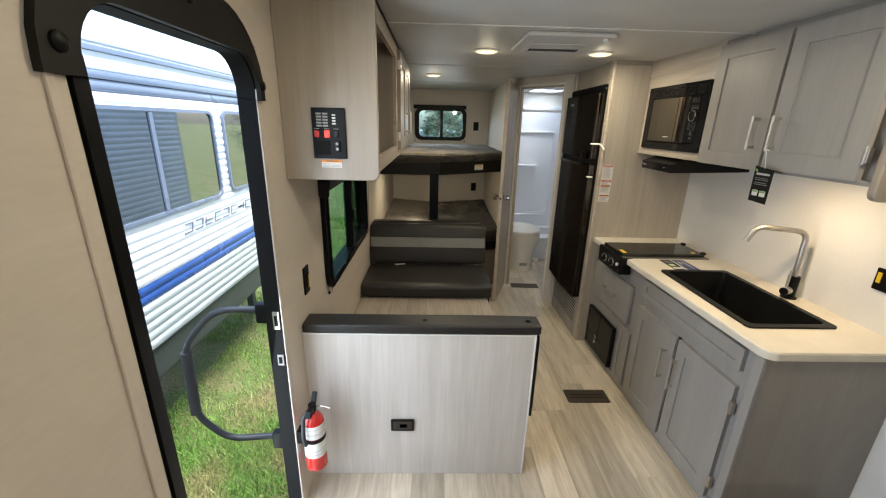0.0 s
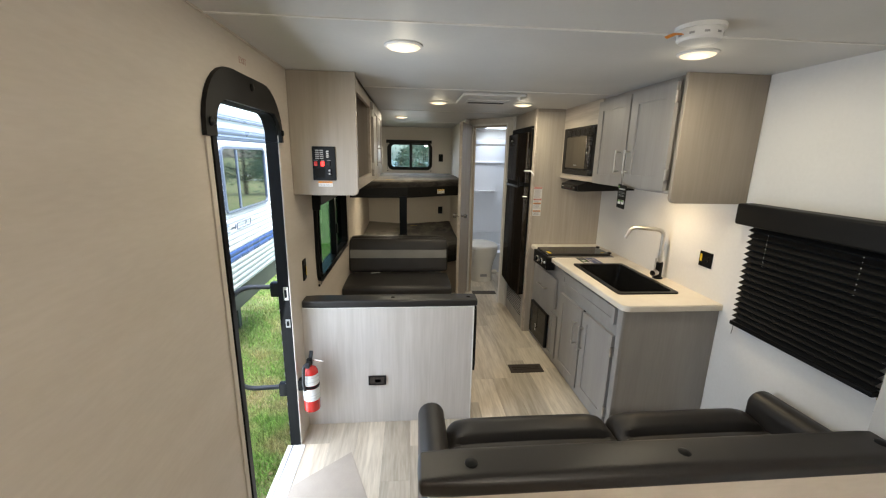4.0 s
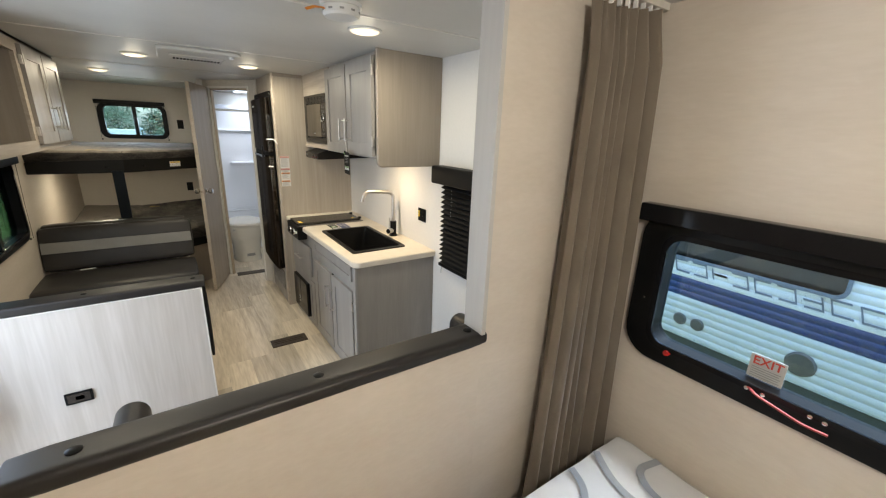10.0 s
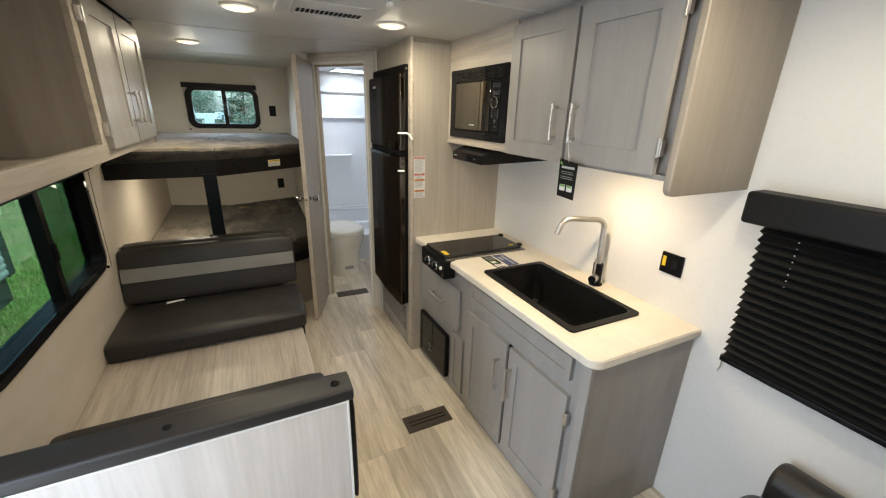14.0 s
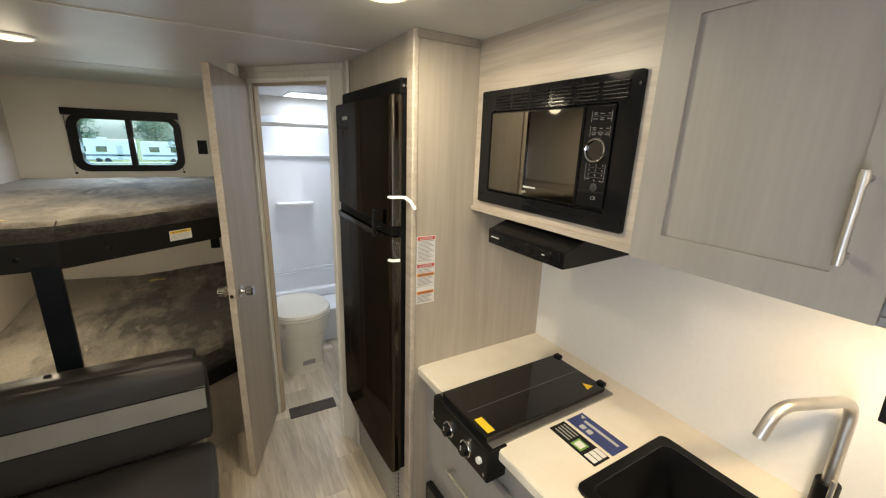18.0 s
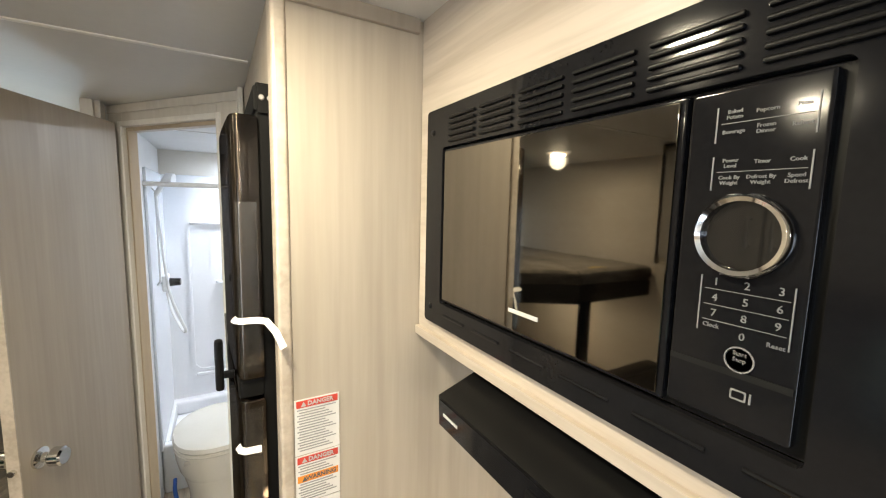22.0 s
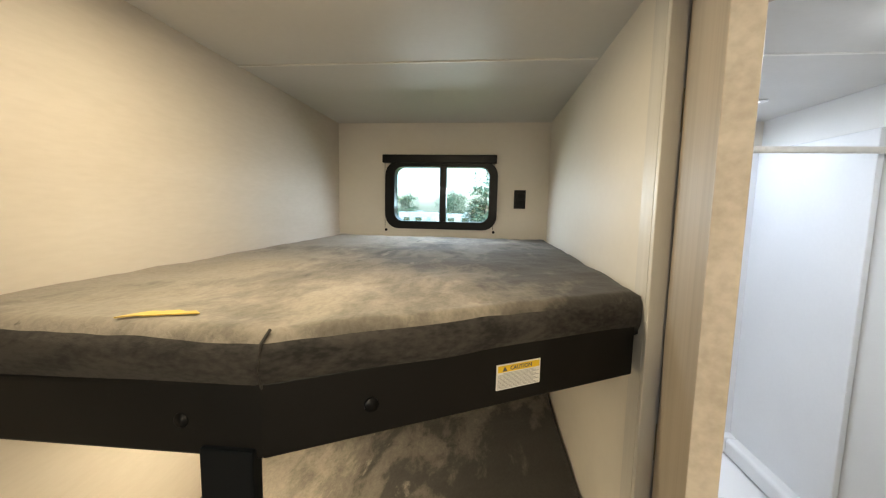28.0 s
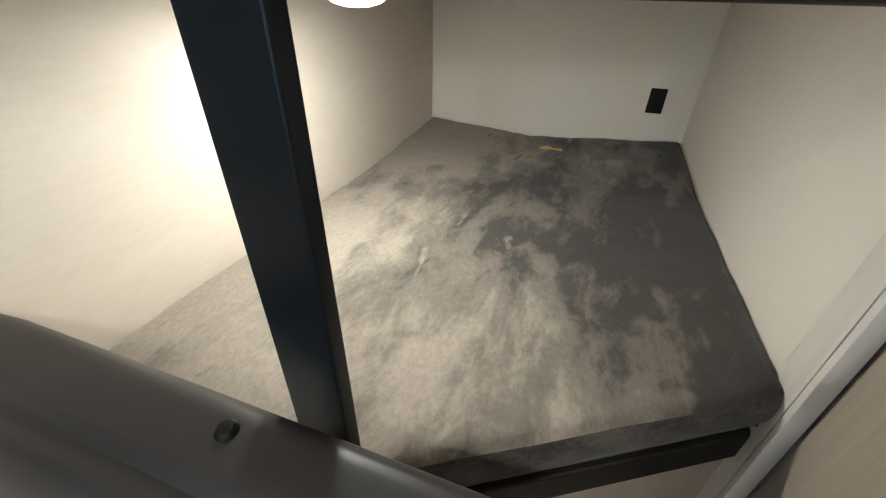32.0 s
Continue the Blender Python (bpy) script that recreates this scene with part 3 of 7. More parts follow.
    "pane_room": surf("pane_room", (0.27, 0.29, 0.31), (0.24, 0.26, 0.275), 0.04, metal=1.0, scale=1, fine=20, bump=0.0, rvar=0.02),
    "drop": glass("drop", (0.80, 0.86, 0.90), 0.0, 0.02),
    "skylight": glass("skylight", (0.92, 0.96, 1.0)),
}

# ---- the shell ----
XL, XR, YF, YR, ZC = -0.20, 2.10, -1.75, 5.68, 2.00
T = 0.06


def wall_x(name, x0, x1, y0, y1, z0, z1, holes, mat, label):
    """A wall that runs along y, with rectangular holes (y0, z0, y1, z1) in order of y."""
    bm = bmesh.new()
    at = y0
    for a, b, c, d in holes:
        box(x0, at, z0, x1, a, z1, into=bm)
        if b > z0:
            box(x0, a, z0, x1, c, b, into=bm)
        if d < z1:
            box(x0, a, d, x1, c, z1, into=bm)
        at = c
    box(x0, at, z0, x1, y1, z1, into=bm)
    return tagged(link(name, bm, mat, 0), label, "wall", kind="structure")


def wall_y(name, y0, y1, x0, x1, z0, z1, holes, mat, label):
    bm = bmesh.new()
    at = x0
    for a, b, c, d in holes:
        box(at, y0, z0, a, y1, z1, into=bm)
        box(a, y0, z0, c, y1, b, into=bm)
        box(a, y0, d, c, y1, z1, into=bm)
        at = c
    box(at, y0, z0, x1, y1, z1, into=bm)
    return tagged(link(name, bm, mat, 0), label, "wall", kind="structure")


DOOR = (1.130, -0.06, 1.80, 1.80)
wall_x("wall_west", XL - T, XL, YF, YR, -0.12, ZC, [DOOR, (2.36, 0.785, 3.50, 1.305)], M["wall_beige"], "beige vinyl papered wall with an entry door and a window")
wall_x("wall_east", XR, XR + T, YF, 0.455, -0.12, ZC, [(-0.42, 0.895, 0.265, 1.32)], M["wall_beige"], "beige vinyl papered wall beside the bed with an exit window")
wall_x("wall_east_kitchen", XR, XR + T, 0.455, 3.86, -0.12, ZC, [], M["wall_white"], "plain white wall behind sofa and kitchen counter")
wall_x("wall_east_bath", XR, XR + T, 3.86, YR, -0.12, ZC, [], M["white_plastic"], "white bathroom wall")
wall_y("wall_north", YR, YR + T, XL - T, XR + T, -0.12, ZC, [(0.13, 1.43, 0.70, 1.76)], M["wall_cream"], "cream papered end wall above the bunks with a small window")
wall_y("wall_south", YF - T, YF, XL - T, XR + T, -0.12, ZC, [], M["wall_beige"], "beige front wall behind the bed")

# half wall between bed and sofa, full wall beside it
solo("wall_partition", box(0.455, 0.465, 0, 1.485, 0.53, 0.955), M["wall_beige"], "low beige partition wall between bed and sofa", "wall", kind="structure", smooth=0)
solo("wall_partition_end", merge(box(1.485, 0.465, 0, XR, 0.53, ZC)), M["wall_beige"], "beige partition wall beside the opening, up to the ceiling", "wall", kind="structure", smooth=0)
solo("wall_partition_kitchen_side", box(1.489, 0.53, 0, XR, 0.534, ZC), M["wall_white"], "white facing of the partition wall towards the sofa", "wall", kind="structure", smooth=0)
solo("trim_partition_jamb", box(1.473, 0.449, 0.995, 1.489, 0.54, ZC, 0.002), M["jamb_grey"], "pale grey jamb board at the end of the partition wall", "trim", kind="structure")
solo("trim_partition_post", box(0.445, 0.459, 0, 0.462, 0.535, 0.955, 0.003), M["trim_white"], "beige end board of the low partition wall", "trim", kind="structure")
solo("trim_partition_bead", merge(box(0.462, 0.461, 0.935, 1.485, 0.466, 0.955, 0.001)), M["wall_beige"], "thin beige bead under the padded cap of the low wall", "trim", kind="structure")
cap = thing("partition_cap", (0.97, 0.5, 0.955), "padded dark vinyl cap with buttons on the low partition wall", "cap")
part("pad", cushion(0.425, 0.45, 0.955, 1.505, 0.545, 1.0, 0.016, 0.003, n=16), M["vinyl_sofa"], cap)
for bx in (0.53, 0.985, 1.45):
    part("button", lathe([(0.0, 0.006), (0.008, 0.0055), (0.013, 0.003), (0.014, 0)], (bx, 0.493, 1.0)), M["black"], cap, "domed black cover button")

# bathroom: bunk side wall, wall behind the fridge, slanted doorway
BATH_A, BATH_B = Vector((1.459, 3.842)), Vector((1.111, 4.286))
BDIR = (BATH_B - BATH_A).normalized()
BNORM = Vector((-BDIR.y, BDIR.x))
if BNORM.y < 0:
    BNORM = -BNORM


def slant(s0, s1, d0, d1, z0, z1, bev=0.0):
    """A block along the slanted bathroom front: s along it, d into the bathroom."""
    bm = box(s0, d0, z0, s1, d1, z1, bev)
    for v in bm.verts:
        p = BATH_A + BDIR * v.co.x + BNORM * v.co.y
        v.co = Vector((p.x, p.y, v.co.z))
    return bm


solo("wall_bath_bunk", box(1.02, 4.289, 0, 1.06, YR, ZC), M["wall_cream"], "cream wall between the bunks and the bathroom", "wall", kind="structure", smooth=0)
solo("wall_bath_liner", box(1.06, 4.33, 0, 1.064, YR, ZC), M["white_plastic"], "white facing on the bathroom side of the bunk wall", "wall", kind="structure", smooth=0)
solo("wall_bath_kitchen", box(1.455, 3.855, 0, XR, 3.885, ZC), M["white_plastic"], "white bathroom wall behind the refrigerator cabinet", "wall", kind="structure", smooth=0)
case = thing("door_frame_bath", (1.3, 4.05, 0), "pale wood-grain frame of the slanted bathroom doorway", "door frame", kind="structure")
part("jamb", slant(0.0, 0.104, 0.0, 0.05, 0, ZC, 0.003), M["trim_white"], case)
part("jamb", slant(0.566, 0.66, 0.0, 0.05, 0, ZC, 0.003), M["trim_white"], case)
part("header", slant(0.104, 0.566, 0.0, 0.05, 1.925, ZC, 0.003), M["trim_white"], case)
part("stop", slant(0.096, 0.106, 0.012, 0.042, 0, 1.925, 0.002), M["trim_tan"], case)
part("stop", slant(0.556, 0.566, 0.012, 0.042, 0, 1.925, 0.002), M["trim_tan"], case)
part("stop", slant(0.106, 0.556, 0.012, 0.042, 1.912, 1.9255, 0.002), M["trim_tan"], case)
part("casing_bead", slant(0.086, 0.103, -0.005, 0.002, 0, 1.944, 0.002), M["seam"], case)
part("casing_bead", slant(0.567, 0.584, -0.005, 0.002, 0, 1.944, 0.002), M["seam"], case)
part("casing_bead", slant(0.103, 0.567, -0.005, 0.002, 1.927, 1.944, 0.002), M["seam"], case)
part("crown_strip", slant(0.004, 0.656, -0.008, 0.002, 1.972, ZC - 0.001, 0.002), M["trim_white"], case)
part("return_board", box(1.447, 3.80, 0, 1.462, 3.868, ZC, 0.003), M["trim_white"], case)
part("strike_plate", slant(0.1035, 0.1075, 0.015, 0.038, 0.93, 1.0, 0.001), M["grey_metal"], case)
solo("trim_bunk_wall_end", merge(box(1.013, 4.240, 0, 1.046, 4.2565, ZC, 0.003), box(1.0142, 4.2595, 0, 1.0205, 4.323, ZC, 0.002), box(1.0205, 4.2565, 0, 1.062, 4.303, ZC, 0.001)), M["trim_white"], "pale grey corner trim at the end of the bunk wall", "trim", kind="structure")

# ceiling with a hole for the bathroom skylight, and its seams
cb = bmesh.new()
SK = (1.47, 5.26, 1.83, 5.60)
box(XL - T, YF - T, ZC, XR + T, SK[1], ZC + 0.06, into=cb)
box(XL - T, SK[3], ZC, XR + T, YR + T, ZC + 0.06, into=cb)
box(XL - T, SK[1], ZC, SK[0], SK[3], ZC + 0.06, into=cb)
box(SK[2], SK[1], ZC, XR + T, SK[3], ZC + 0.06, into=cb)
tagged(link("ceiling", cb, M["ceiling"], 0), "white panelled caravan ceiling", "ceiling", kind="structure")
for k, y in enumerate((-1.215, -0.025, 1.165, 2.37, 3.567, 4.754)):
    solo("trim_ceiling_seam", box(XL, y - 0.006, ZC - 0.0035, XR if y < 3.5 else (1.46 if y < 4 else 1.014), y + 0.006, ZC + 0.001, 0.0015), M["seam"], "thin white cover strip over a ceiling joint", "trim", kind="structure")
solo("trim_ceiling_seam", box(1.07, 4.748, ZC - 0.0035, XR, 4.760, ZC + 0.001, 0.0015), M["seam"], "thin white cover strip over a ceiling joint", "trim", kind="structure")
solo("trim_ceiling_edge", box(XL, 0.545, ZC - 0.006, XL + 0.006, 1.93, ZC), M["wall_beige"], "beige bead where wall and ceiling meet", "trim", kind="structure")

sk = thing("skylight", (1.65, 5.43, ZC), "white framed bathroom skylight with a clear dome", "skylight", kind="structure")
part("frame", ring(rrect(SK[0] - 0.015, SK[1] - 0.015, SK[2] + 0.015, SK[3] + 0.015, 0.02), rrect(SK[0] + 0.006, SK[1] + 0.006, SK[2] - 0.006, SK[3] - 0.006, 0.02), "z", ZC - 0.006, ZC + 0.075), M["white_plastic"], sk)
dome = part("dome", sheet(lambda u, v: Vector((SK[0] + u * (SK[2] - SK[0]), SK[1] + v * (SK[3] - SK[1]), ZC + 0.075 + 0.09 * (1 - (2 * u - 1) ** 4) * (1 - (2 * v - 1) ** 4))), 10, 10), M["skylight"], sk)
dome.visible_shadow = False

# floor: a board and the vinyl planks on it
floor = tagged(link("floor", box(XL - T, YF - T, -0.12, XR + T, YR + T, -0.004), M["subfloor"], 0), "pale oak vinyl plank floor", "floor", kind="structure")


# ---- ceiling lights ----
def ceiling_light(x, y, z=ZC, lit=True):
    ob = thing("ceiling_light", (x, y, z - 0.03), "round white ceiling light with a glowing warm lens", "lamp", "ceiling lights")
    part("bezel", lathe([(0.072, 0.0), (0.072, -0.004), (0.067, -0.008), (0.062, -0.009), (0.060, -0.004), (0.02, -0.003)][::-1], (x, y, z)), M["white_plastic"], ob)
    part("lens", lathe([(0.0, -0.019), (0.022, -0.018), (0.042, -0.0155), (0.055, -0.012), (0.062, -0.006)], (x, y, z)), M["lens"], ob, "glowing warm lens")
    return ob


def down_lamp(x, y, z, energy, tint, size=0.07):
    lamp = new("lamp", bpy.data.lights.new("lamp", "AREA"))
    lamp.data.shape, lamp.data.size = "DISK", size
    lamp.data.energy, lamp.data.color = energy, tint
    lamp.location = (x, y, z)


def globe_lamp(x, y, z, energy, tint):
    lamp = new("lamp", bpy.data.lights.new("lamp", "POINT"))
    lamp.data.shadow_soft_size = 0.045
    lamp.data.energy, lamp.data.color = energy, tint
    lamp.location = (x, y, z)


def sky_lamp(place, target, w, h, energy):
    """Daylight that enters through an opening, set in the opening itself."""
    lamp = new("daylight", bpy.data.lights.new("daylight", "AREA"))
    lamp.data.shape, lamp.data.size, lamp.data.size_y = "RECTANGLE", w, h
    lamp.data.energy, lamp.data.color = energy, (0.80, 0.90, 1.0)
    lamp.matrix_world = look(place, target)


sky_lamp((XL - 0.03, 1.47, 0.86), (1.0, 1.47, 0.62), 0.60, 1.70, 2.7)
sky_lamp((0.415, YR + 0.045, 1.60), (0.415, YR - 0.6, 0.6), 0.50, 0.29, 0.95)
sky_lamp((1.65, 5.43, ZC + 0.07), (1.65, 5.40, 0), 0.33, 0.31, 0.50)
# the first light, at the bedroom end, is unseen and added to brighten it
LIGHTS = [(0.90, -0.75), (0.385, 1.43), (1.50, 1.365), (0.626, 2.95), (1.275, 2.935), (0.32, 4.16), (1.711, 4.464)]
for x, y in LIGHTS:
    ceiling_light(x, y)
    if y < 0:
        globe_lamp(x, y, ZC - 0.09, LAMP * 6.6, BED)
    else:
        down_lamp(x, y, ZC - 0.021, LAMP * (0.6 if x > 1.7 else 1.1 if 2 < y < 4 else 1.05 if y > 4 else 0.95), WARM if x < 1.7 else COOL)
        globe_lamp(x, y, ZC - 0.055, LAMP * 0.07, WARM if x < 1.7 else COOL)


# ---- corrugated siding outside the entry side ----
def corrugated(x, way, y0, y1, z0, z1, step=0.062):
    bm = bmesh.new()
    n = max(1, round((z1 - z0) / step))
    prof = [(z0 + (z1 - z0) * (k + f) / n, o) for k in range(n) for f, o in ((0.0, 0.0), (0.25, 0.006), (0.55, 0.008), (0.8, 0.005), (0.96, -0.001))] + [(z1, 0.0)]
    rows = [[bm.verts.new((x + way * o, y, z)) for y in (y0, y1)] for z, o in prof]
    for p, q in zip(rows, rows[1:]):
        bm.faces.new((p[0], p[1], q[1], q[0]))
    bmesh.ops.recalc_face_normals(bm, faces=bm.faces)
    return bm


sw = thing("siding_west", (XL - T, 2.0, -0.4), "white corrugated metal siding outside the entry side", "siding", kind="structure")
for y0, y1, z0, z1 in ((YF, 1.13, -0.4, 2.06), (1.13, 1.80, 1.80, 2.06), (1.13, 1.80, -0.4, -0.06), (1.80, 2.36, -0.4, 2.06), (2.36, 3.50, -0.4, 0.785), (2.36, 3.50, 1.305, 2.06), (3.50, YR, -0.4, 2.06)):
    part("panel", corrugated(XL - T - 0.004, -1, y0, y1, z0, z1), M["siding"], sw)

# ---- entry door ----
def arch(y0, y1, z0, z1, r, n=8):
    """An upright outline with rounded top corners."""
    pts = [(y0, z0), (y1, z0)]
    pts += [(y1 - r + r * math.cos(radians(90 * i / n)), z1 - r + r * math.sin(radians(90 * i / n))) for i in range(n + 1)]
    pts += [(y0 + r + r * math.cos(radians(90 + 90 * i / n)), z1 - r + r * math.sin(radians(90 + 90 * i / n))) for i in range(n + 1)]
    return pts


entry = thing("door_1", (XL, 1.475, -0.05), "black framed entry doorway standing open to the grass", "door", kind="structure")
part("frame", ring(arch(1.130, 1.802, -0.06, 1.80, 0.11), arch(1.166, 1.772, -0.045, 1.767, 0.095), "x", XL - 0.060, XL - 0.005), M["black_matt"], entry)
part("jamb_cover", box(XL - 0.0045, 1.772, -0.06, XL, 1.80, 1.68, 0.001), M["wall_beige"], entry, "beige cover strip beside the jamb")
part("hinge_strip", box(XL - 0.0045, 1.138, -0.06, XL + 0.003, 1.167, 1.68, 0.001), M["black"], entry)
part("valance", ring([(1.083, 1.648), (1.80, 1.648)] + arch(1.083, 1.80, 1.648, 1.873, 0.21)[2:], [(1.150, 1.648), (1.772, 1.648)] + arch(1.150, 1.772, 1.648, 1.768, 0.10)[2:], "x", XL, XL + 0.014), M["vinyl"], entry, "padded black vinyl arch over the door")
for y, z in ((1.116, 1.69), (1.787, 1.69), (1.46, 1.838)):
    part("button", lathe([(0.0, 0.008), (0.009, 0.007), (0.014, 0.004), (0.015, 0)], (XL + 0.014, y, z), "x"), M["black"], entry)
sill = part("sill", box(XL - 0.075, 1.16, -0.06, XL + 0.022, 1.771, 0.006, 0.003), M["white_plastic"], entry, "white door sill")
part("rib", box(XL - 0.05, 1.165, 0.005, XL - 0.044, 1.768, 0.008, 0.001), M["grey_metal"], sill)
for z, h, mt in ((0.905, 0.070, "steel"), (0.742, 0.045, "grey_metal")):
    latch = part("latch_plate", box(XL - 0.033, 1.767, z - h / 2, XL - 0.010, 1.7725, z + h / 2, 0.001), M[mt], entry, "bright latch plate")
    part("latch_hole", box(XL - 0.028, 1.7655, z - h / 3.4, XL - 0.016, 1.768, z + h / 3.4), M["black_matt"], latch)
solo("trim_door_edge", merge(box(XL, 1.092, 0.0, XL + 0.006, 1.106, 1.66, 0.002)), M["wall_beige"], "beige batten on the wall beside the door", "trim", kind="structure")
part("lettering", text("EXIT", 0.032, facing("+x", XL + 0.0012, 1.43, 1.922)), M["faint_red"], entry, "small red exit lettering above the door")

GX, GY = XL - 0.09, 1.80
grab = thing("grab_handle", (GX, GY, 0.30), "folding grab handle with grey foam grip outside the door", "grab handle")
gp = smooth_path([(GX, GY + 0.02, 0.925), (GX - 0.16, GY - 0.01, 0.935), (GX - 0.275, GY - 0.03, 0.80), (GX - 0.285, GY - 0.03, 0.49), (GX - 0.19, GY - 0.01, 0.355), (GX, GY + 0.02, 0.345)], 0.06)
part("bar", tube(gp, 0.0125, 12), M["handle_grey"], grab)
part("foam_grip", tube([(GX - 0.277, GY - 0.03, 0.77), (GX - 0.284, GY - 0.03, 0.50)], 0.0185, 14), M["rubber"], grab, "grey foam grip")
for z in (0.925, 0.345):
    part("bracket", box(GX - 0.02, GY - 0.005, z - 0.05, GX + 0.028, GY + 0.034, z + 0.03, 0.010), M["black"], grab)

# ---- windows ----
def window_frame_x(name, x, into, y0, y1, z0, z1, border, r, label, mullions=(), bottom=None, pane="pane", near=None):
    """A window in a wall along y; into is +1 where the room lies at higher x."""
    ob = thing(name, (x, (y0 + y1) / 2, z0), label, "window", kind="structure")
    b2 = border if bottom is None else bottom
    b0 = border if near is None else near
    o, i = rrect(y0, z0, y1, z1, r, 6), rrect(y0 + b0, z0 + b2, y1 - border, z1 - border, r * 0.55, 6)
    part("window_frame", ring(o, i, "x", x - into * 0.055, x + into * 0.022), M["black"], ob)
    part("window_lip", ring(rrect(y0 + b0 - 0.012, z0 + b2 - 0.012, y1 - border + 0.012, z1 - border + 0.012, r * 0.6, 6), rrect(y0 + b0 + 0.006, z0 + b2 + 0.006, y1 - border - 0.006, z1 - border - 0.006, r * 0.5, 6), "x", x + into * 0.020, x + into * 0.028), M["black_gloss"], ob)
    for m in mullions:
        part("mullion", box(x - 0.03, m - 0.024, z0 + b2 - 0.004, x + 0.016, m + 0.024, z1 - border + 0.004, 0.004), M["black"], ob)
    edges = [y0 + b0, *mullions, y1 - border]
    for k, (a, c) in enumerate(zip(edges, edges[1:])):
        g = part("pane", box(x - into * 0.04, a - 0.004, z0 + b2 - 0.004, x - into * 0.036, c + 0.004, z1 - border + 0.004), M[pane], ob, smooth=0)
        g.visible_shadow = False
    return ob


w1 = window_frame_x("window_1", XL, 1, 2.335, 3.52, 0.762, 1.33, 0.046, 0.085, "black framed sliding window beside the dinette", (2.99,), pane="pane_green")
part("screen", box(XL - 0.030, 3.01, 0.806, XL - 0.027, 3.477, 1.286), M["pane_dark"], w1, "dark insect screen", smooth=0).visible_shadow = False
part("slider_latch", box(XL + 0.012, 2.975, 0.98, XL + 0.028, 3.005, 1.06, 0.006), M["black"], w1)
part("valance", box(XL, 2.32, 1.285, XL + 0.055, 3.545, 1.36, 0.008), M["vinyl"], w1, "black padded valance")
part("valance_end", box(XL, 2.315, 1.255, XL + 0.05, 2.33, 1.36, 0.006), M["vinyl"], w1)
for y in (2.37, 3.555):
    cord = part("cord", tube([(XL + 0.03, y, 1.29), (XL + 0.022, y + 0.004, 1.0), (XL + 0.02, y, 0.75)], 0.0015, 6), M["black_matt"], w1)
    part("cord_tie", lathe([(0.0, 0.012), (0.008, 0.009), (0.008, 0)], (XL, y, 0.745), "x", 12), M["black"], cord)

w2 = window_frame_x("window_2", XR, -1, -0.462, 0.331, 0.843, 1.38, 0.086, 0.10, "black framed emergency exit window with a roller shade box", (), 0.068, near=0.058, pane="pane_bright")
part("valance", box(XR - 0.052, -0.50, 1.332, XR, 0.342, 1.392, 0.006), M["black_gloss"], w2, "black roller shade box")
for y, z in ((0.172, 0.895),):
    part("knob", lathe([(0.0, 0.016), (0.009, 0.013), (0.011, 0.004), (0.011, 0)], (XR - 0.022, y, z), "-x", 14), M["red"], w2, "red release knob")
lev = part("lever", tube(smooth_path([(XR - 0.024, -0.065, 0.905), (XR - 0.05, -0.09, 0.905), (XR - 0.055, -0.20, 0.885), (XR - 0.05, -0.25, 0.885)], 0.02), 0.0055, 10, 0.7), M["red_dark"], w2, "red plastic release lever")
for y in (-0.06, -0.10, -0.205, -0.235):
    part("pin", lathe([(0.0, 0.006), (0.006, 0.004), (0.006, 0)], (XR - 0.024, y, 0.902), "-x", 10), M["chrome"], lev)
for z in (1.06,):
    part("screw", lathe([(0.0, 0.003), (0.004, 0.002), (0.004, 0)], (XR - 0.022, 0.285, z), "-x", 10), M["chrome"], w2)
stk = part("exit_sticker", box(XR + 0.032, -0.123, 0.914, XR + 0.034, -0.036, 0.990), M["print_white"], w2, "white exit sticker with red letters", smooth=0)
part("exit_letters", text("EXIT", 0.036, facing("-x", XR + 0.0312, -0.080, 0.971), bold=0.0006), M["red_label"], stk)
for k in range(5):
    part("text_line", box(XR + 0.0312, -0.116 + 0.004 * (k % 2), 0.920 + 0.0072 * k, XR + 0.0318, -0.043, 0.923 + 0.0072 * k), M["ink_grey"], stk, smooth=0)
part("cord", tube([(XR - 0.02, -0.42, 1.32), (XR - 0.012, -0.47, 1.05), (XR - 0.012, -0.468, 0.815), (XR - 0.02, -0.50, 0.78), (XR - 0.02, -0.49, 0.74)], 0.0016, 6), M["black_matt"], w2)
part("cord_tie", lathe([(0.0, 0.014), (0.009, 0.010), (0.009, 0)], (XR, -0.468, 0.815), "-x", 12), M["white_plastic"], w2)
rain = bmesh.new()
rnd_w = random.Random(14)
for k in range(420):
    ry, rz, rr = rnd_w.uniform(-0.40, 0.24), 0.915 + 0.40 * rnd_w.random() ** (1.0 if k % 3 else 2.2), rnd_w.uniform(0.0008, 0.0026)
    ring_v = [rain.verts.new((XR + 0.0405, ry + rr * math.cos(a), rz + rr * 1.15 * math.sin(a))) for a in (math.pi * j / 3 for j in range(6))]
    tip = rain.verts.new((XR + 0.0405 + rr * 0.55, ry, rz - rr * 0.2))
    for j in range(6):
        rain.faces.new((ring_v[j], ring_v[(j + 1) % 6], tip))
bmesh.ops.recalc_face_normals(rain, faces=rain.faces)
part("rain_drops", rain, M["drop"], w2, "rain drops on the glass", kind="stuff").visible_shadow = False
note = thing("wall_lettering", (XR - 0.001, -0.275, 1.70), "small brown printed notice on the beige wall", "notice")
for k in range(3):
    part("text_line", box(XR - 0.0012, -0.335 + 0.004 * (k % 2), 1.716 + 0.0065 * k, XR - 0.0004, -0.258 + 0.006 * (k % 2), 1.7188 + 0.0065 * k), M["vent_brown"], note, smooth=0)

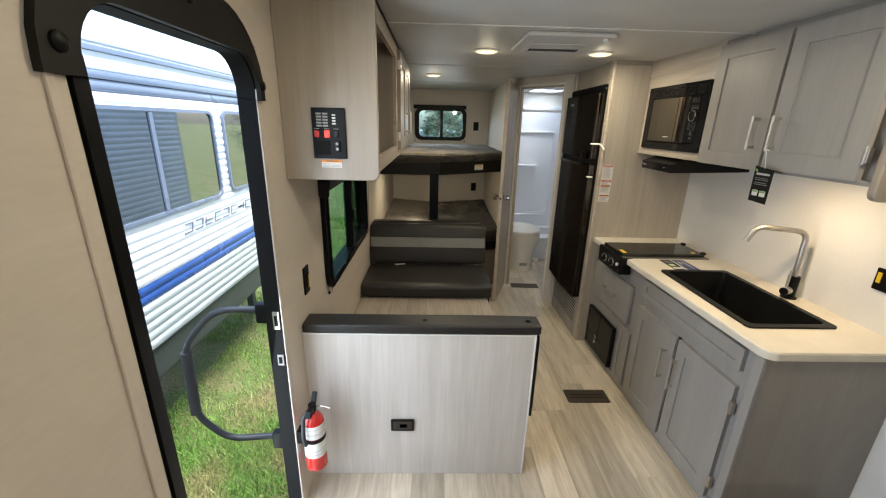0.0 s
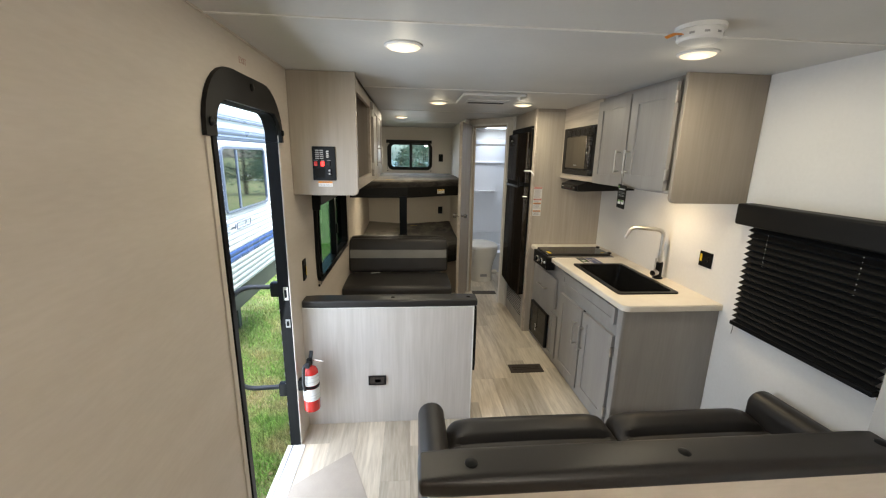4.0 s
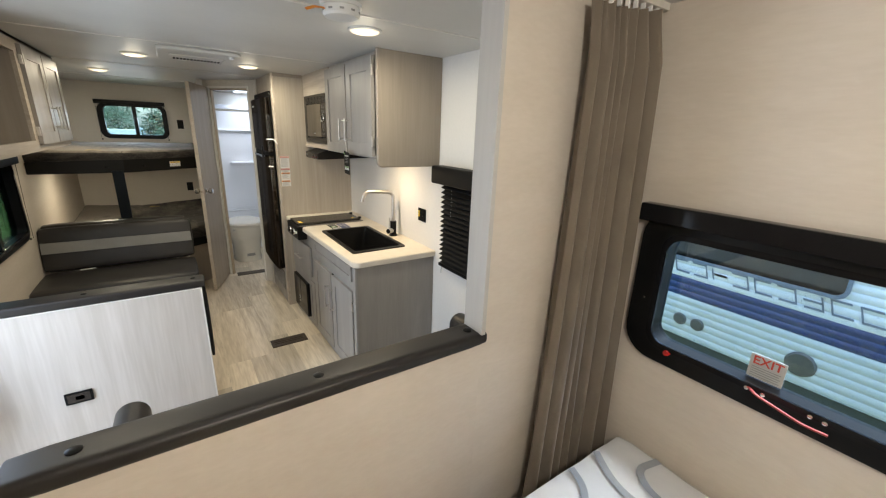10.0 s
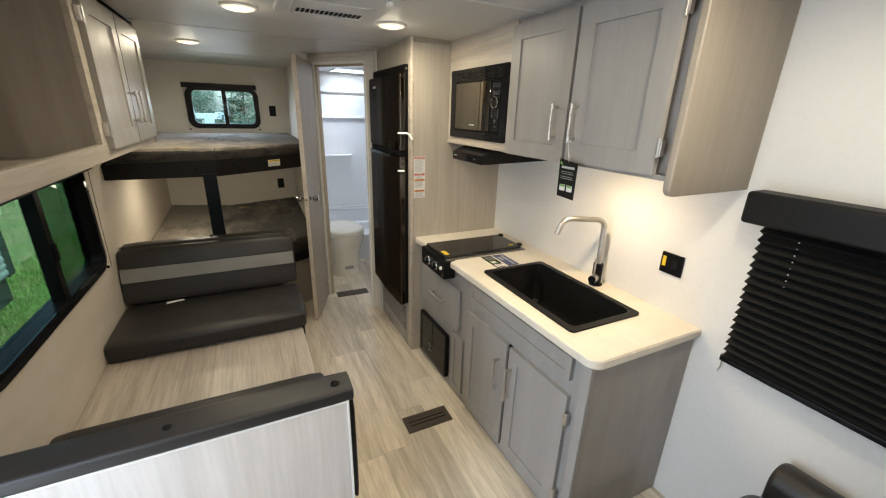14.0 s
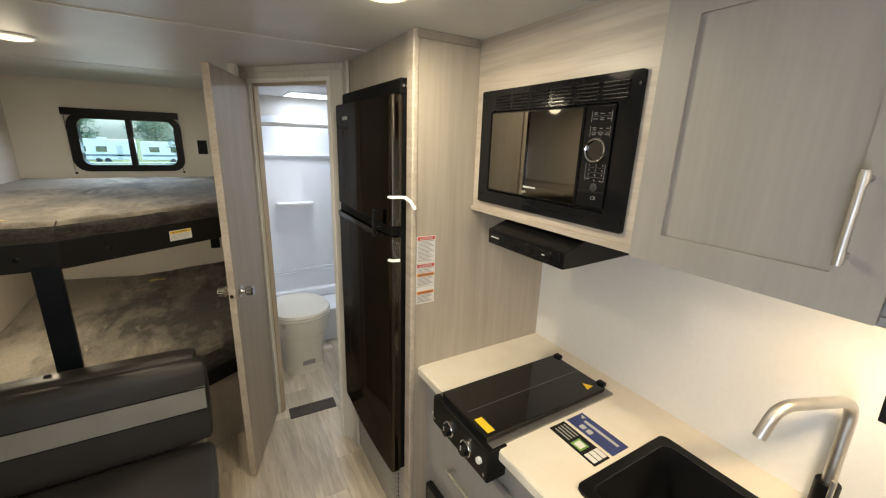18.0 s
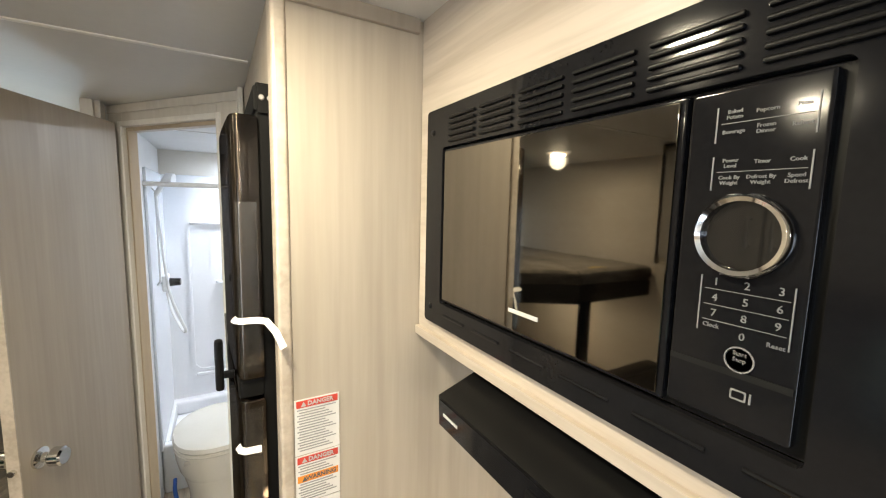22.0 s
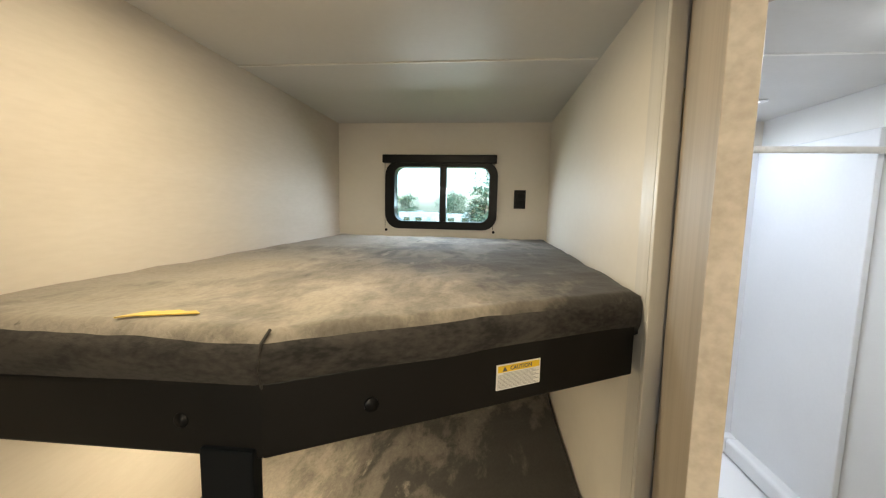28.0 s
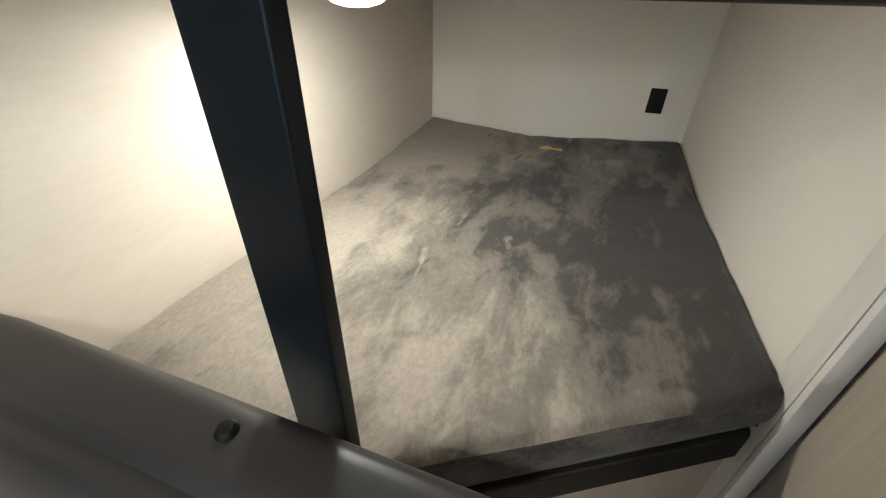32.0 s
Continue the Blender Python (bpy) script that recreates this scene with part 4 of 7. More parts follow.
w3 = thing("window_3", (0.41, YR, 1.395), "small black framed sliding window above the upper bunk", "window", kind="structure")
part("window_frame", ring(rrect(0.088, 1.395, 0.735, 1.785, 0.08, 6), rrect(0.142, 1.440, 0.688, 1.752, 0.05, 6), "y", YR - 0.022, YR + 0.055), M["black"], w3)
part("mullion", box(0.405, YR - 0.016, 1.437, 0.443, YR + 0.03, 1.755, 0.004), M["black"], w3)
for a, c in ((0.13, 0.41), (0.44, 0.70)):
    part("pane", box(a, YR + 0.036, 1.43, c, YR + 0.040, 1.76), M["pane_clear"], w3, smooth=0).visible_shadow = False
part("valance", box(0.073, YR - 0.04, 1.772, 0.727, YR, 1.818, 0.004), M["black"], w3, "black shade box")
for x in (0.085, 0.715):
    cd = part("cord", tube([(x, YR - 0.02, 1.775), (x, YR - 0.012, 1.40)], 0.0013, 6), M["black_matt"], w3)
    part("cord_tie", lathe([(0.0, 0.010), (0.008, 0.008), (0.008, 0)], (x + 0.004, YR, 1.385), "-y", 12), M["black"], cd)

# pleated blind over the sofa
blind = thing("pleated_blind", (XR, 1.26, 0.79), "black pleated window blind, pulled down, under a padded valance", "blind")
part("valance", box(XR - 0.09, 0.905, 1.302, XR, 1.622, 1.405, 0.012, 3), M["vinyl"], blind, "padded black valance")
PL = 17
part("pleats", sheet(lambda u, v: Vector((XR - 0.026 + (0.016 if round(v * PL * 2) % 2 else -0.014), 0.942 + 0.635 * u, 0.802 + 0.505 * v)), 2, PL * 2, 0.0015), M["blind"], blind, smooth=0)
part("bottom_rail", box(XR - 0.045, 0.938, 0.785, XR - 0.008, 1.58, 0.806, 0.004), M["black"], blind)
for y in (1.08, 1.47):
    for k in range(8):
        part("cord_hole", lathe([(0.0, 0.0012), (0.0022, 0.0008), (0.0022, 0)], (XR - 0.0395, y, 1.27 - 0.021 * k), "-x", 8), M["label_white"], blind)
for y in (0.935, 1.583):
    clip = part("cord_clip", box(XR - 0.02, y - 0.008, 0.775, XR, y + 0.008, 0.80, 0.003), M["chrome"], blind)
    part("cord_end", tube([(XR - 0.015, y, 0.78), (XR - 0.02, y - 0.004, 0.75), (XR - 0.015, y + 0.004, 0.725)], 0.0022, 6), M["lens_grey"], clip)


# ---- sockets and switches ----
def wall_plate(name, way, x, y, z, w, h, label, marks=()):
    """A small black plate; marks are (u, v, w, h, material) on its face."""
    ob = thing(name, (x, y, z - h / 2), label, name.split("_")[-1])
    m = facing(way, x, y, z)
    part("plate", moved(box(-w / 2, -h / 2, 0, w / 2, h / 2, 0.008, 0.003), m), M["black"], ob)
    for nm, u, v, a, b, mt in marks:
        part(nm, moved(box(u - a / 2, v - b / 2, 0.006, u + a / 2, v + b / 2, 0.0105, 0.001), m), M[mt], ob)
    return ob


sock = (("socket", 0, 0.020, 0.034, 0.030, "black_matt"), ("socket", 0, -0.020, 0.034, 0.030, "black_matt"))
wall_plate("wall_socket", "-y", 0.862, YR, 1.575, 0.065, 0.105, "black double wall socket above the upper bunk", sock)
wall_plate("wall_socket", "-y", 0.866, YR, 0.808, 0.067, 0.105, "black double wall socket above the lower bunk", sock)
wall_plate("wall_socket", "-x", XR, 1.857, 1.053, 0.095, 0.088, "black wall socket with a yellow sticker beside the sink", (("sticker", -0.031, 0.006, 0.015, 0.042, "yellow"), ("socket", 0.015, 0.0, 0.026, 0.036, "black_matt"), ("button", 0.022, -0.006, 0.006, 0.014, "lens_grey")))
wall_plate("usb_socket", "-x", XR, 0.793, 1.085, 0.068, 0.058, "black socket plate on the wall beside the sofa", (("port", 0.004, 0.003, 0.012, 0.003, "lens_grey"), ("port", 0.004, -0.004, 0.012, 0.003, "lens_grey")))
wall_plate("wall_switch", "+x", XL, 2.044, 0.952, 0.06, 0.12, "black wall switch plate with a yellow label", (("rocker", -0.004, 0.0, 0.026, 0.06, "black_gloss"), ("sticker", 0.016, -0.01, 0.010, 0.055, "yellow")))
wall_plate("wall_socket", "-y", 0.213, 1.945, 0.290, 0.105, 0.062, "dark grey socket with a clear cover on the dinette panel", (("cover", 0, 0.002, 0.085, 0.045, "fridge_wrap"), ("socket", 0.004, 0.0, 0.034, 0.022, "black_matt")))

# ---- kitchen ----
def lean(bm):
    """The base units' front runs slightly askew to the wall."""
    for v in bm.verts:
        if v.co.x < 1.78:
            v.co.x -= 0.027 * (v.co.y - 1.69)
    return bm


def shaker_x(x, y0, y1, z0, z1, stile, t=0.019, deep=0.007):
    """A framed door whose face looks to -x at x."""
    bm = ring(rrect(y0, z0, y1, z1, 0.003, 2), rrect(y0 + stile, z0 + stile, y1 - stile, z1 - stile, 0.002, 2), "x", x, x + t)
    return merge(bm, box(x + deep, y0 + stile - 0.002, z0 + stile - 0.002, x + t - 0.002, y1 - stile + 0.002, z1 - stile + 0.002))


def bar_handle(parent, p0, p1, out, r=0.0055, label="brushed steel bar handle"):
    p0, p1, out = Vector(p0), Vector(p1), Vector(out)
    d = (p1 - p0).normalized() * 0.012
    h = part("handle", cyl(p0 + out, p1 + out, r, 14, bev=0.001), M["steel"], parent, label)
    for p in (p0 + d, p1 - d):
        part("post", cyl(p, p + out, r * 0.9, 12), M["steel"], h)
        part("collar", cyl(p + out - out.normalized() * 0.002 - d.normalized() * 0.008, p + out - out.normalized() * 0.002 + d.normalized() * 0.008, r * 1.25, 14), M["steel"], h)
    return h


FX = 1.562
base = thing("base_cabinet", (1.82, 2.43, 0), "grey kitchen base cabinet with drawer, sink front and two doors", "cabinet")
part("body", lean(merge(box(FX + 0.019, 1.72, 0.0, 1.60, 3.17, 0.806), box(1.60, 1.72, 0.0, XR, 3.17, 0.56))), M["cab_grey"], base)
part("end_panel", lean(prism(rrect(FX - 0.012, 0.0, XR, 0.808, 0.012, 4, (0, 0, 0, 0)), "y", 1.70, 1.722, 0.004)), M["cab_taupe"], base, "taupe wood-grain end panel")
part("edge_strip", lean(box(FX - 0.016, 1.698, 0.0, FX + 0.006, 1.735, 0.808, 0.005)), M["cab_grey"], base)
part("toe_strip", lean(box(FX + 0.01, 1.722, 0.0, FX + 0.02, 3.17, 0.045, 0.002)), M["cab_grey"], base)
fd = part("false_front", lean(shaker_x(FX, 1.80, 2.52, 0.685, 0.785, 0.03)), M["cab_grey"], base)
d1 = part("door", lean(shaker_x(FX, 2.175, 2.535, 0.035, 0.618, 0.062)), M["cab_grey"], base)
d2 = part("door", lean(shaker_x(FX, 1.795, 2.155, 0.035, 0.618, 0.062)), M["cab_grey"], base)
part("door_gap", lean(box(FX + 0.012, 2.153, 0.03, FX + 0.0195, 2.177, 0.62)), M["black_matt"], base)
lx = lambda y: FX - 0.027 * (y - 1.69)
bar_handle(d1, (lx(2.222), 2.222, 0.352), (lx(2.222), 2.222, 0.525), (-0.03, 0, 0))
bar_handle(d2, (lx(2.13), 2.13, 0.352), (lx(2.13), 2.13, 0.525), (-0.03, 0, 0))
for z in (0.13, 0.52):
    part("hinge", lean(box(FX - 0.006, 1.778, z - 0.028, FX + 0.012, 1.797, z + 0.028, 0.003)), M["steel"], d2, "small steel hinge")
dr = part("drawer", lean(box(FX - 0.004, 2.625, 0.44, FX + 0.018, 3.10, 0.69, 0.008, 3)), M["cab_grey"], base)
bar_handle(dr, (lx(2.94) - 0.004, 2.94, 0.565), (lx(2.77) - 0.004, 2.77, 0.565), (-0.03, 0, 0))
part("inset_panel", lean(shaker_x(FX + 0.006, 2.575, 2.70, 0.03, 0.40, 0.03)), M["cab_grey"], base)
furnace = part("furnace_door", lean(box(FX - 0.012, 2.742, 0.045, FX + 0.018, 3.115, 0.345, 0.008, 3)), M["black_gloss"], base, "black furnace cover in the cabinet")
part("furnace_gap", lean(box(FX - 0.0135, 2.92, 0.15, FX - 0.0115, 2.925, 0.34)), M["black_matt"], furnace)
part("emblem", lean(lathe([(0.0, 0.002), (0.014, 0.002), (0.016, 0)], (FX - 0.013, 2.955, 0.16), "-x", 18)), M["steel"], furnace, "round bright emblem")
part("emblem", lean(lathe([(0.0, 0.002), (0.009, 0.002), (0.011, 0)], (FX - 0.013, 2.955, 0.123), "-x", 18)), M["steel"], furnace)
part("emblem_core", lean(lathe([(0.0, 0.003), (0.006, 0.003), (0.007, 0)], (FX - 0.0145, 2.955, 0.16), "-x", 14)), M["black"], furnace)

# worktop with a sink cut-out
SY0, SY1, SX0, SX1 = 1.858, 2.500, 1.600, 1.975
wt = ring(rrect(1.540, 1.684, XR, 3.17, 0.045, 7, (1, 0, 0, 0)), rrect(SX0 + 0.02, SY0 + 0.02, SX1 - 0.02, SY1 - 0.02, 0.02, 7, (1, 0, 0, 0)), "z", 0.808, 0.845)
bmesh.ops.bevel(wt, geom=[e for e in wt.edges if abs(e.verts[0].co.z - e.verts[1].co.z) < 1e-6 and all(v.co.x < 1.59 or v.co.y < 1.69 for v in e.verts)], offset=0.006, segments=3, profile=0.5, affect="EDGES", clamp_overlap=True)
wt = lean(wt)
wk = thing("worktop", (1.82, 2.43, 0.808), "cream laminate kitchen worktop with rounded corner", "worktop")
part("slab", wt, M["counter"], wk)
part("edge_band", lean(ring(rrect(1.5375, 1.6815, XR - 0.001, 3.169, 0.0475, 7, (1, 0, 0, 0)), rrect(1.5420, 1.6860, XR - 0.006, 3.164, 0.043, 7, (1, 0, 0, 0)), "z", 0.8125, 0.8395)), M["counter"], wk, "rounded cream front edge")

sink = thing("kitchen_sink", (1.79, 2.18, 0.62), "large black composite kitchen sink with one deep bowl", "sink")
part("rim", ring(rrect(SX0, SY0, SX1, SY1, 0.02, 4), rrect(SX0 + 0.024, SY0 + 0.024, SX1 - 0.024, SY1 - 0.024, 0.03, 4), "z", 0.838, 0.853), M["black"], sink)
bw = bmesh.new()
o = rrect(SX0 + 0.024, SY0 + 0.024, SX1 - 0.024, SY1 - 0.024, 0.03, 4)
i2 = rrect(SX0 + 0.036, SY0 + 0.036, SX1 - 0.036, SY1 - 0.036, 0.04, 4)
rows = [[bw.verts.new((x, y, z)) for x, y in pts] for pts, z in ((o, 0.852), (i2, 0.665), ([(1.7875 + (x - 1.7875) * 0.9, 2.179 + (y - 2.179) * 0.94) for x, y in i2], 0.64))]
for p, q in zip(rows, rows[1:]):
    for k in range(len(p)):
        bw.faces.new((p[k], p[(k + 1) % len(p)], q[(k + 1) % len(p)], q[k]))
bw.faces.new(rows[-1])
bmesh.ops.recalc_face_normals(bw, faces=bw.faces)
bmesh.ops.solidify(bw, geom=bw.faces[:], thickness=0.004)
bowl = part("bowl", bw, M["sink"], sink)
part("drain", lathe([(0.0, 0.002), (0.03, 0.003), (0.042, 0.001), (0.044, -0.002)], (1.85, 2.18, 0.642)), M["black_gloss"], bowl, "dark drain strainer")

tap = thing("kitchen_tap", (2.035, 2.165, 0.845), "brushed steel kitchen tap with a black base", "tap")
part("foot", lathe([(0.031, 0.0), (0.031, 0.006), (0.026, 0.010), (0.0, 0.010)], (2.035, 2.165, 0.845)), M["black"], tap)
bb = part("body", cyl((2.035, 2.165, 0.852), (2.035, 2.165, 0.955), 0.023, 22, bev=0.003), M["black"], tap)
part("spout", tube(smooth_path([(2.035, 2.165, 0.95), (2.035, 2.168, 1.166), (1.852, 2.238, 1.172), (1.826, 2.248, 1.098)], 0.045, 7), 0.0125, 16), M["steel"], tap)
sl = part("valve", cyl((2.03, 2.165, 0.885), (1.985, 2.145, 0.885), 0.019, 20, bev=0.002), M["steel"], tap)
part("valve_cap", cyl((1.985, 2.145, 0.885), (1.981, 2.1433, 0.885), 0.0175, 20), M["black_gloss"], sl)
part("lever", cyl((1.998, 2.151, 0.90), (1.998, 2.151, 0.985), 0.005, 12), M["steel"], sl)

hob = thing("cooktop", (1.74, 2.84, 0.845), "black gas cooktop with a closed glass lid and two knobs", "cooktop")
part("rim", lean(box(1.522, 2.70, 0.843, 2.02, 2.985, 0.851, 0.002)), M["grey_metal"], hob, "grey metal rim")
lid = part("glass_lid", lean(box(1.518, 2.722, 0.851, 2.0, 2.962, 0.870, 0.003)), M["black_glass"], hob, "shiny black glass lid")
part("hinge", box(1.992, 2.93, 0.862, 2.015, 2.958, 0.878, 0.004), M["black"], lid)
part("hinge", box(1.992, 2.728, 0.862, 2.015, 2.756, 0.878, 0.004), M["black"], lid)
part("yellow_label", lean(box(1.53, 2.735, 0.8702, 1.556, 2.80, 0.8708)), M["yellow"], lid, smooth=0)
part("warning_triangle", prism([(1.93, 2.74), (1.965, 2.745), (1.945, 2.775)], "z", 0.8702, 0.8708), M["yellow"], lid, smooth=0)
part("panel_seam", lean(box(1.535, 2.838, 0.8695, 1.99, 2.8395, 0.8706)), M["ink"], lid, smooth=0)
cp = part("control_panel", lean(box(1.500, 2.690, 0.742, 1.57, 2.990, 0.848, 0.006, 3)), M["black"], hob)
for y in (2.878, 2.785):
    k = part("knob", lean(cyl((1.502, y, 0.795), (1.474, y, 0.795), 0.021, 24, 0.019, 0.003)), M["black"], cp)
    part("knob_ring", lean(lathe([(0.0265, 0.0), (0.0265, 0.010), (0.024, 0.013), (0.020, 0.010), (0.020, 0)], (1.500, y, 0.795), "-x", 24)), M["chrome"], k, "bright ring")
    part("pointer", lean(box(1.4725, y - 0.002, 0.797, 1.4745, y + 0.002, 0.812)), M["print_white"], k)
part("igniter", lean(cyl((1.502, 2.725, 0.800), (1.490, 2.725, 0.800), 0.010, 16, bev=0.002)), M["white_plastic"], cp, "white igniter button")
for y in (2.705, 2.975):
    part("screw", lean(lathe([(0.0, 0.003), (0.005, 0.002), (0.005, 0)], (1.500, y, 0.765), "-x", 10)), M["chrome"], cp)

for nm, x0, x1, mt, lb in (("leaflet", 1.775, 1.845, "navy", "dark blue leaflet lying on the worktop"), ("leaflet", 1.70, 1.762, "black_matt", "dark printed leaflet lying on the worktop")):
    lf = thing(nm, ((x0 + x1) / 2, 2.603, 0.845), lb, "leaflet")
    part("sheet", box(x0, 2.520, 0.8452, x1, 2.686, 0.8468), M[mt], lf, smooth=0)
    if mt == "navy":
        part("title_bar", box(x0 + 0.040, 2.535, 0.8468, x0 + 0.050, 2.655, 0.8472), M["print_white"], lf, smooth=0)
        for y in (2.615, 2.64):
            part("badge", prism(rrect(x0 + 0.010, y - 0.009, x0 + 0.028, y + 0.009, 0.004, 3), "z", 0.8468, 0.8472), M["print_white"], lf, smooth=0)
        part("logo", prism([(x0 + 0.046, 2.668), (x0 + 0.060, 2.662), (x0 + 0.060, 2.680)], "z", 0.8468, 0.8472), M["print_white"], lf, smooth=0)
    else:
        part("picture", box(x0 + 0.008, 2.575, 0.8468, x0 + 0.045, 2.612, 0.8471), M["green"], lf, smooth=0)
        part("picture_core", box(x0 + 0.014, 2.581, 0.8471, x0 + 0.039, 2.606, 0.8474), M["label_white"], lf, smooth=0)
        for k in range(3):
            part("photo", box(x0 + 0.006 + 0.019 * k, 2.527, 0.8468, x0 + 0.022 + 0.019 * k, 2.562, 0.8471), M["label_white"], lf, smooth=0)
        for k in range(4):
            part("text_line", box(x0 + 0.012 + 0.012 * k, 2.622, 0.8468, x0 + 0.017 + 0.012 * k, 2.676, 0.8471), M["ink_grey"], lf, smooth=0)

# wall cabinet over the counter
UX = 1.702
uc = thing("wall_cabinet", (1.9, 2.42, 1.395), "grey wall cabinet with two doors and a microwave niche", "cabinet")
part("end_panel", prism(rrect(UX - 0.012, 1.393, XR, ZC, 0.028, 5, (1, 0, 0, 0)), "y", 1.665, 1.69, 0.005, 3), M["wood_v"], uc, "taupe wood-grain end panel")
part("body", merge(box(UX + 0.019, 1.69, 1.444, XR, 2.52, ZC), box(UX + 0.30, 2.52, 1.444, XR, 3.168, ZC)), M["cab_taupe"], uc)
part("rail", box(UX - 0.002, 1.69, 1.436, UX + 0.019, 2.52, 1.452, 0.002), M["cab_grey"], uc)
part("microwave_surround", ring(rrect(2.52, 1.440, 3.168, ZC, 0.002, 2), rrect(2.56, 1.495, 3.11, 1.835, 0.002, 2), "x", UX + 0.009, UX + 0.30), M["wood_h"], uc, "pale wood-grain surround")
part("bottom_board", box(UX + 0.001, 2.52, 1.440, XR, 3.168, 1.455), M["wood_h"], uc)
e1 = part("door", shaker_x(UX - 0.019, 2.125, 2.512, 1.440, 1.972, 0.062), M["cab_taupe"], uc)
e2 = part("door", shaker_x(UX - 0.019, 1.728, 2.108, 1.448, 1.972, 0.068), M["cab_grey"], uc)
part("door_gap", box(UX + 0.002, 2.10, 1.452, UX + 0.0195, 2.128, 1.97), M["cab_grey"], uc)
bar_handle(e1, (UX - 0.019, 2.175, 1.520), (UX - 0.019, 2.175, 1.655), (-0.03, 0, 0))
bar_handle(e2, (UX - 0.019, 2.072, 1.520), (UX - 0.019, 2.072, 1.655), (-0.03, 0, 0))
for z in (1.53, 1.90):
    part("hinge", merge(box(UX - 0.022, 1.712, z - 0.024, UX - 0.004, 1.729, z + 0.024, 0.003), cyl((UX - 0.02, 1.722, z - 0.028), (UX - 0.02, 1.722, z + 0.028), 0.004, 10)), M["steel"], e2, "steel butt hinge")
ul = thing("under_cabinet_light", (1.80, 2.08, 1.43), "small round light under the wall cabinet, switched on", "lamp")
part("ring", lathe([(0.045, 0.0), (0.045, -0.008), (0.036, -0.012), (0.034, -0.008), (0.0, -0.006)][::-1], (1.80, 2.08, 1.444)), M["white_plastic"], ul)
part("lens", lathe([(0.0, -0.014), (0.018, -0.0135), (0.033, -0.010), (0.034, -0.006)], (1.80, 2.08, 1.444)), M["lens"], ul, "glowing warm lens")
down_lamp(1.80, 2.08, 1.428, LAMP * 0.7, (1.0, 0.74, 0.42), 0.06)

tag = thing("swing_tag", (1.64, 2.045, 1.315), "black cardboard tag hanging from the cabinet handle by a white string", "tag")
part("card", prism([(2.092, 1.462), (1.998, 1.452), (2.000, 1.318), (2.088, 1.322)], "x", 1.650, 1.6515), M["black_matt"], tag, smooth=0)
part("string", tube([(1.655, 2.070, 1.535), (1.652, 2.055, 1.49), (1.6508, 2.045, 1.452)], 0.0012, 6), M["label_white"], tag)
part("string_knot", tube([(1.655, 2.08, 1.528), (1.645, 2.066, 1.532), (1.655, 2.050, 1.522)], 0.0018, 6), M["label_white"], tag)
part("brand_bar", box(1.6492, 2.012, 1.428, 1.6499, 2.078, 1.436), M["print_white"], tag, smooth=0)
part("logo", prism([(2.077, 1.438), (2.089, 1.446), (2.084, 1.452), (2.074, 1.444)], "x", 1.6492, 1.6499), M["green"], tag, smooth=0)
for k in range(4):
    part("text_line", box(1.6492, 2.014 + 0.004 * (k % 2), 1.390 + 0.007 * k + (0.004 if k > 1 else 0), 1.6499, 2.078, 1.3918 + 0.007 * k + (0.004 if k > 1 else 0)), M["ink_grey"], tag, smooth=0)
for y in (2.063, 2.026):
    part("picture", prism(rrect(y - 0.014, 1.345, y + 0.014, 1.368, 0.003, 2), "x", 1.6492, 1.6499), M["label_white"], tag, smooth=0)
    part("picture_stripe", box(1.6486, y - 0.012, 1.360, 1.6493, y + 0.012, 1.367), M["green"], tag, smooth=0)

# ---- microwave ----
mw = thing("microwave", (1.72, 2.836, 1.48), "black built-in microwave with a mirrored door and a louvred trim frame", "microwave")
MX = UX + 0.004
part("trim_frame", merge(ring(rrect(2.553, 1.479, 3.128, 1.836, 0.006, 3), rrect(2.606, 1.518, 3.076, 1.773, 0.006, 3), "x", MX - 0.004, UX + 0.012)), M["black_gloss"], mw)
part("case", box(MX + 0.006, 2.588, 1.520, UX + 0.26, 3.076, 1.772), M["black"], mw)
for k in range(6):
    y1 = 3.054 - 0.0805 * k
    for j in range(5):
        z = 1.7785 + 0.0088 * j
        part("louvre", box(MX - 0.008, y1 - 0.068, z, MX - 0.002, y1, z + 0.0042, 0.0015), M["black"], mw)
for k in range(6):
    y1 = 3.062 - 0.085 * k
    part("slot", tube([(MX - 0.0045, y1 - 0.060, 1.5005), (MX - 0.0045, y1, 1.5005)], 0.0022, 8), M["black_gloss"], mw)
for y, z in ((3.108, 1.800), (2.560, 1.806), (3.108, 1.506), (2.560, 1.503)):
    part("screw", lathe([(0.0, 0.0025), (0.004, 0.002), (0.005, 0)], (MX - 0.004, y, z), "-x", 12), M["black"], mw)
mdoor = part("door", box(MX - 0.002, 2.699, 1.523, MX + 0.008, 3.073, 1.770, 0.003), M["black_gloss"], mw)
part("window", box(MX - 0.0038, 2.704, 1.527, MX - 0.0015, 3.069, 1.766, 0.001), M["mirror_glass"], mdoor, "mirror-like dark door glass")
part("brand_bar", box(MX - 0.0048, 2.846, 1.5495, MX - 0.0036, 2.898, 1.5545), M["print_white"], mdoor, smooth=0)
panel = part("control_panel", box(MX - 0.002, 2.614, 1.527, MX + 0.008, 2.6965, 1.769, 0.003), M["black_gloss"], mw)
PX = MX - 0.0025
dial = part("dial_ring", lathe([(0.030, 0.0), (0.030, 0.006), (0.0275, 0.009), (0.0245, 0.007), (0.0245, 0.001)], (PX + 0.001, 2.654, 1.665), "-x", 40), M["chrome"], panel, "polished chrome ring round the display")
part("display", lathe([(0.0, 0.002), (0.0245, 0.002), (0.0245, 0)], (PX + 0.001, 2.654, 1.665), "-x", 32), M["black_glass"], dial)


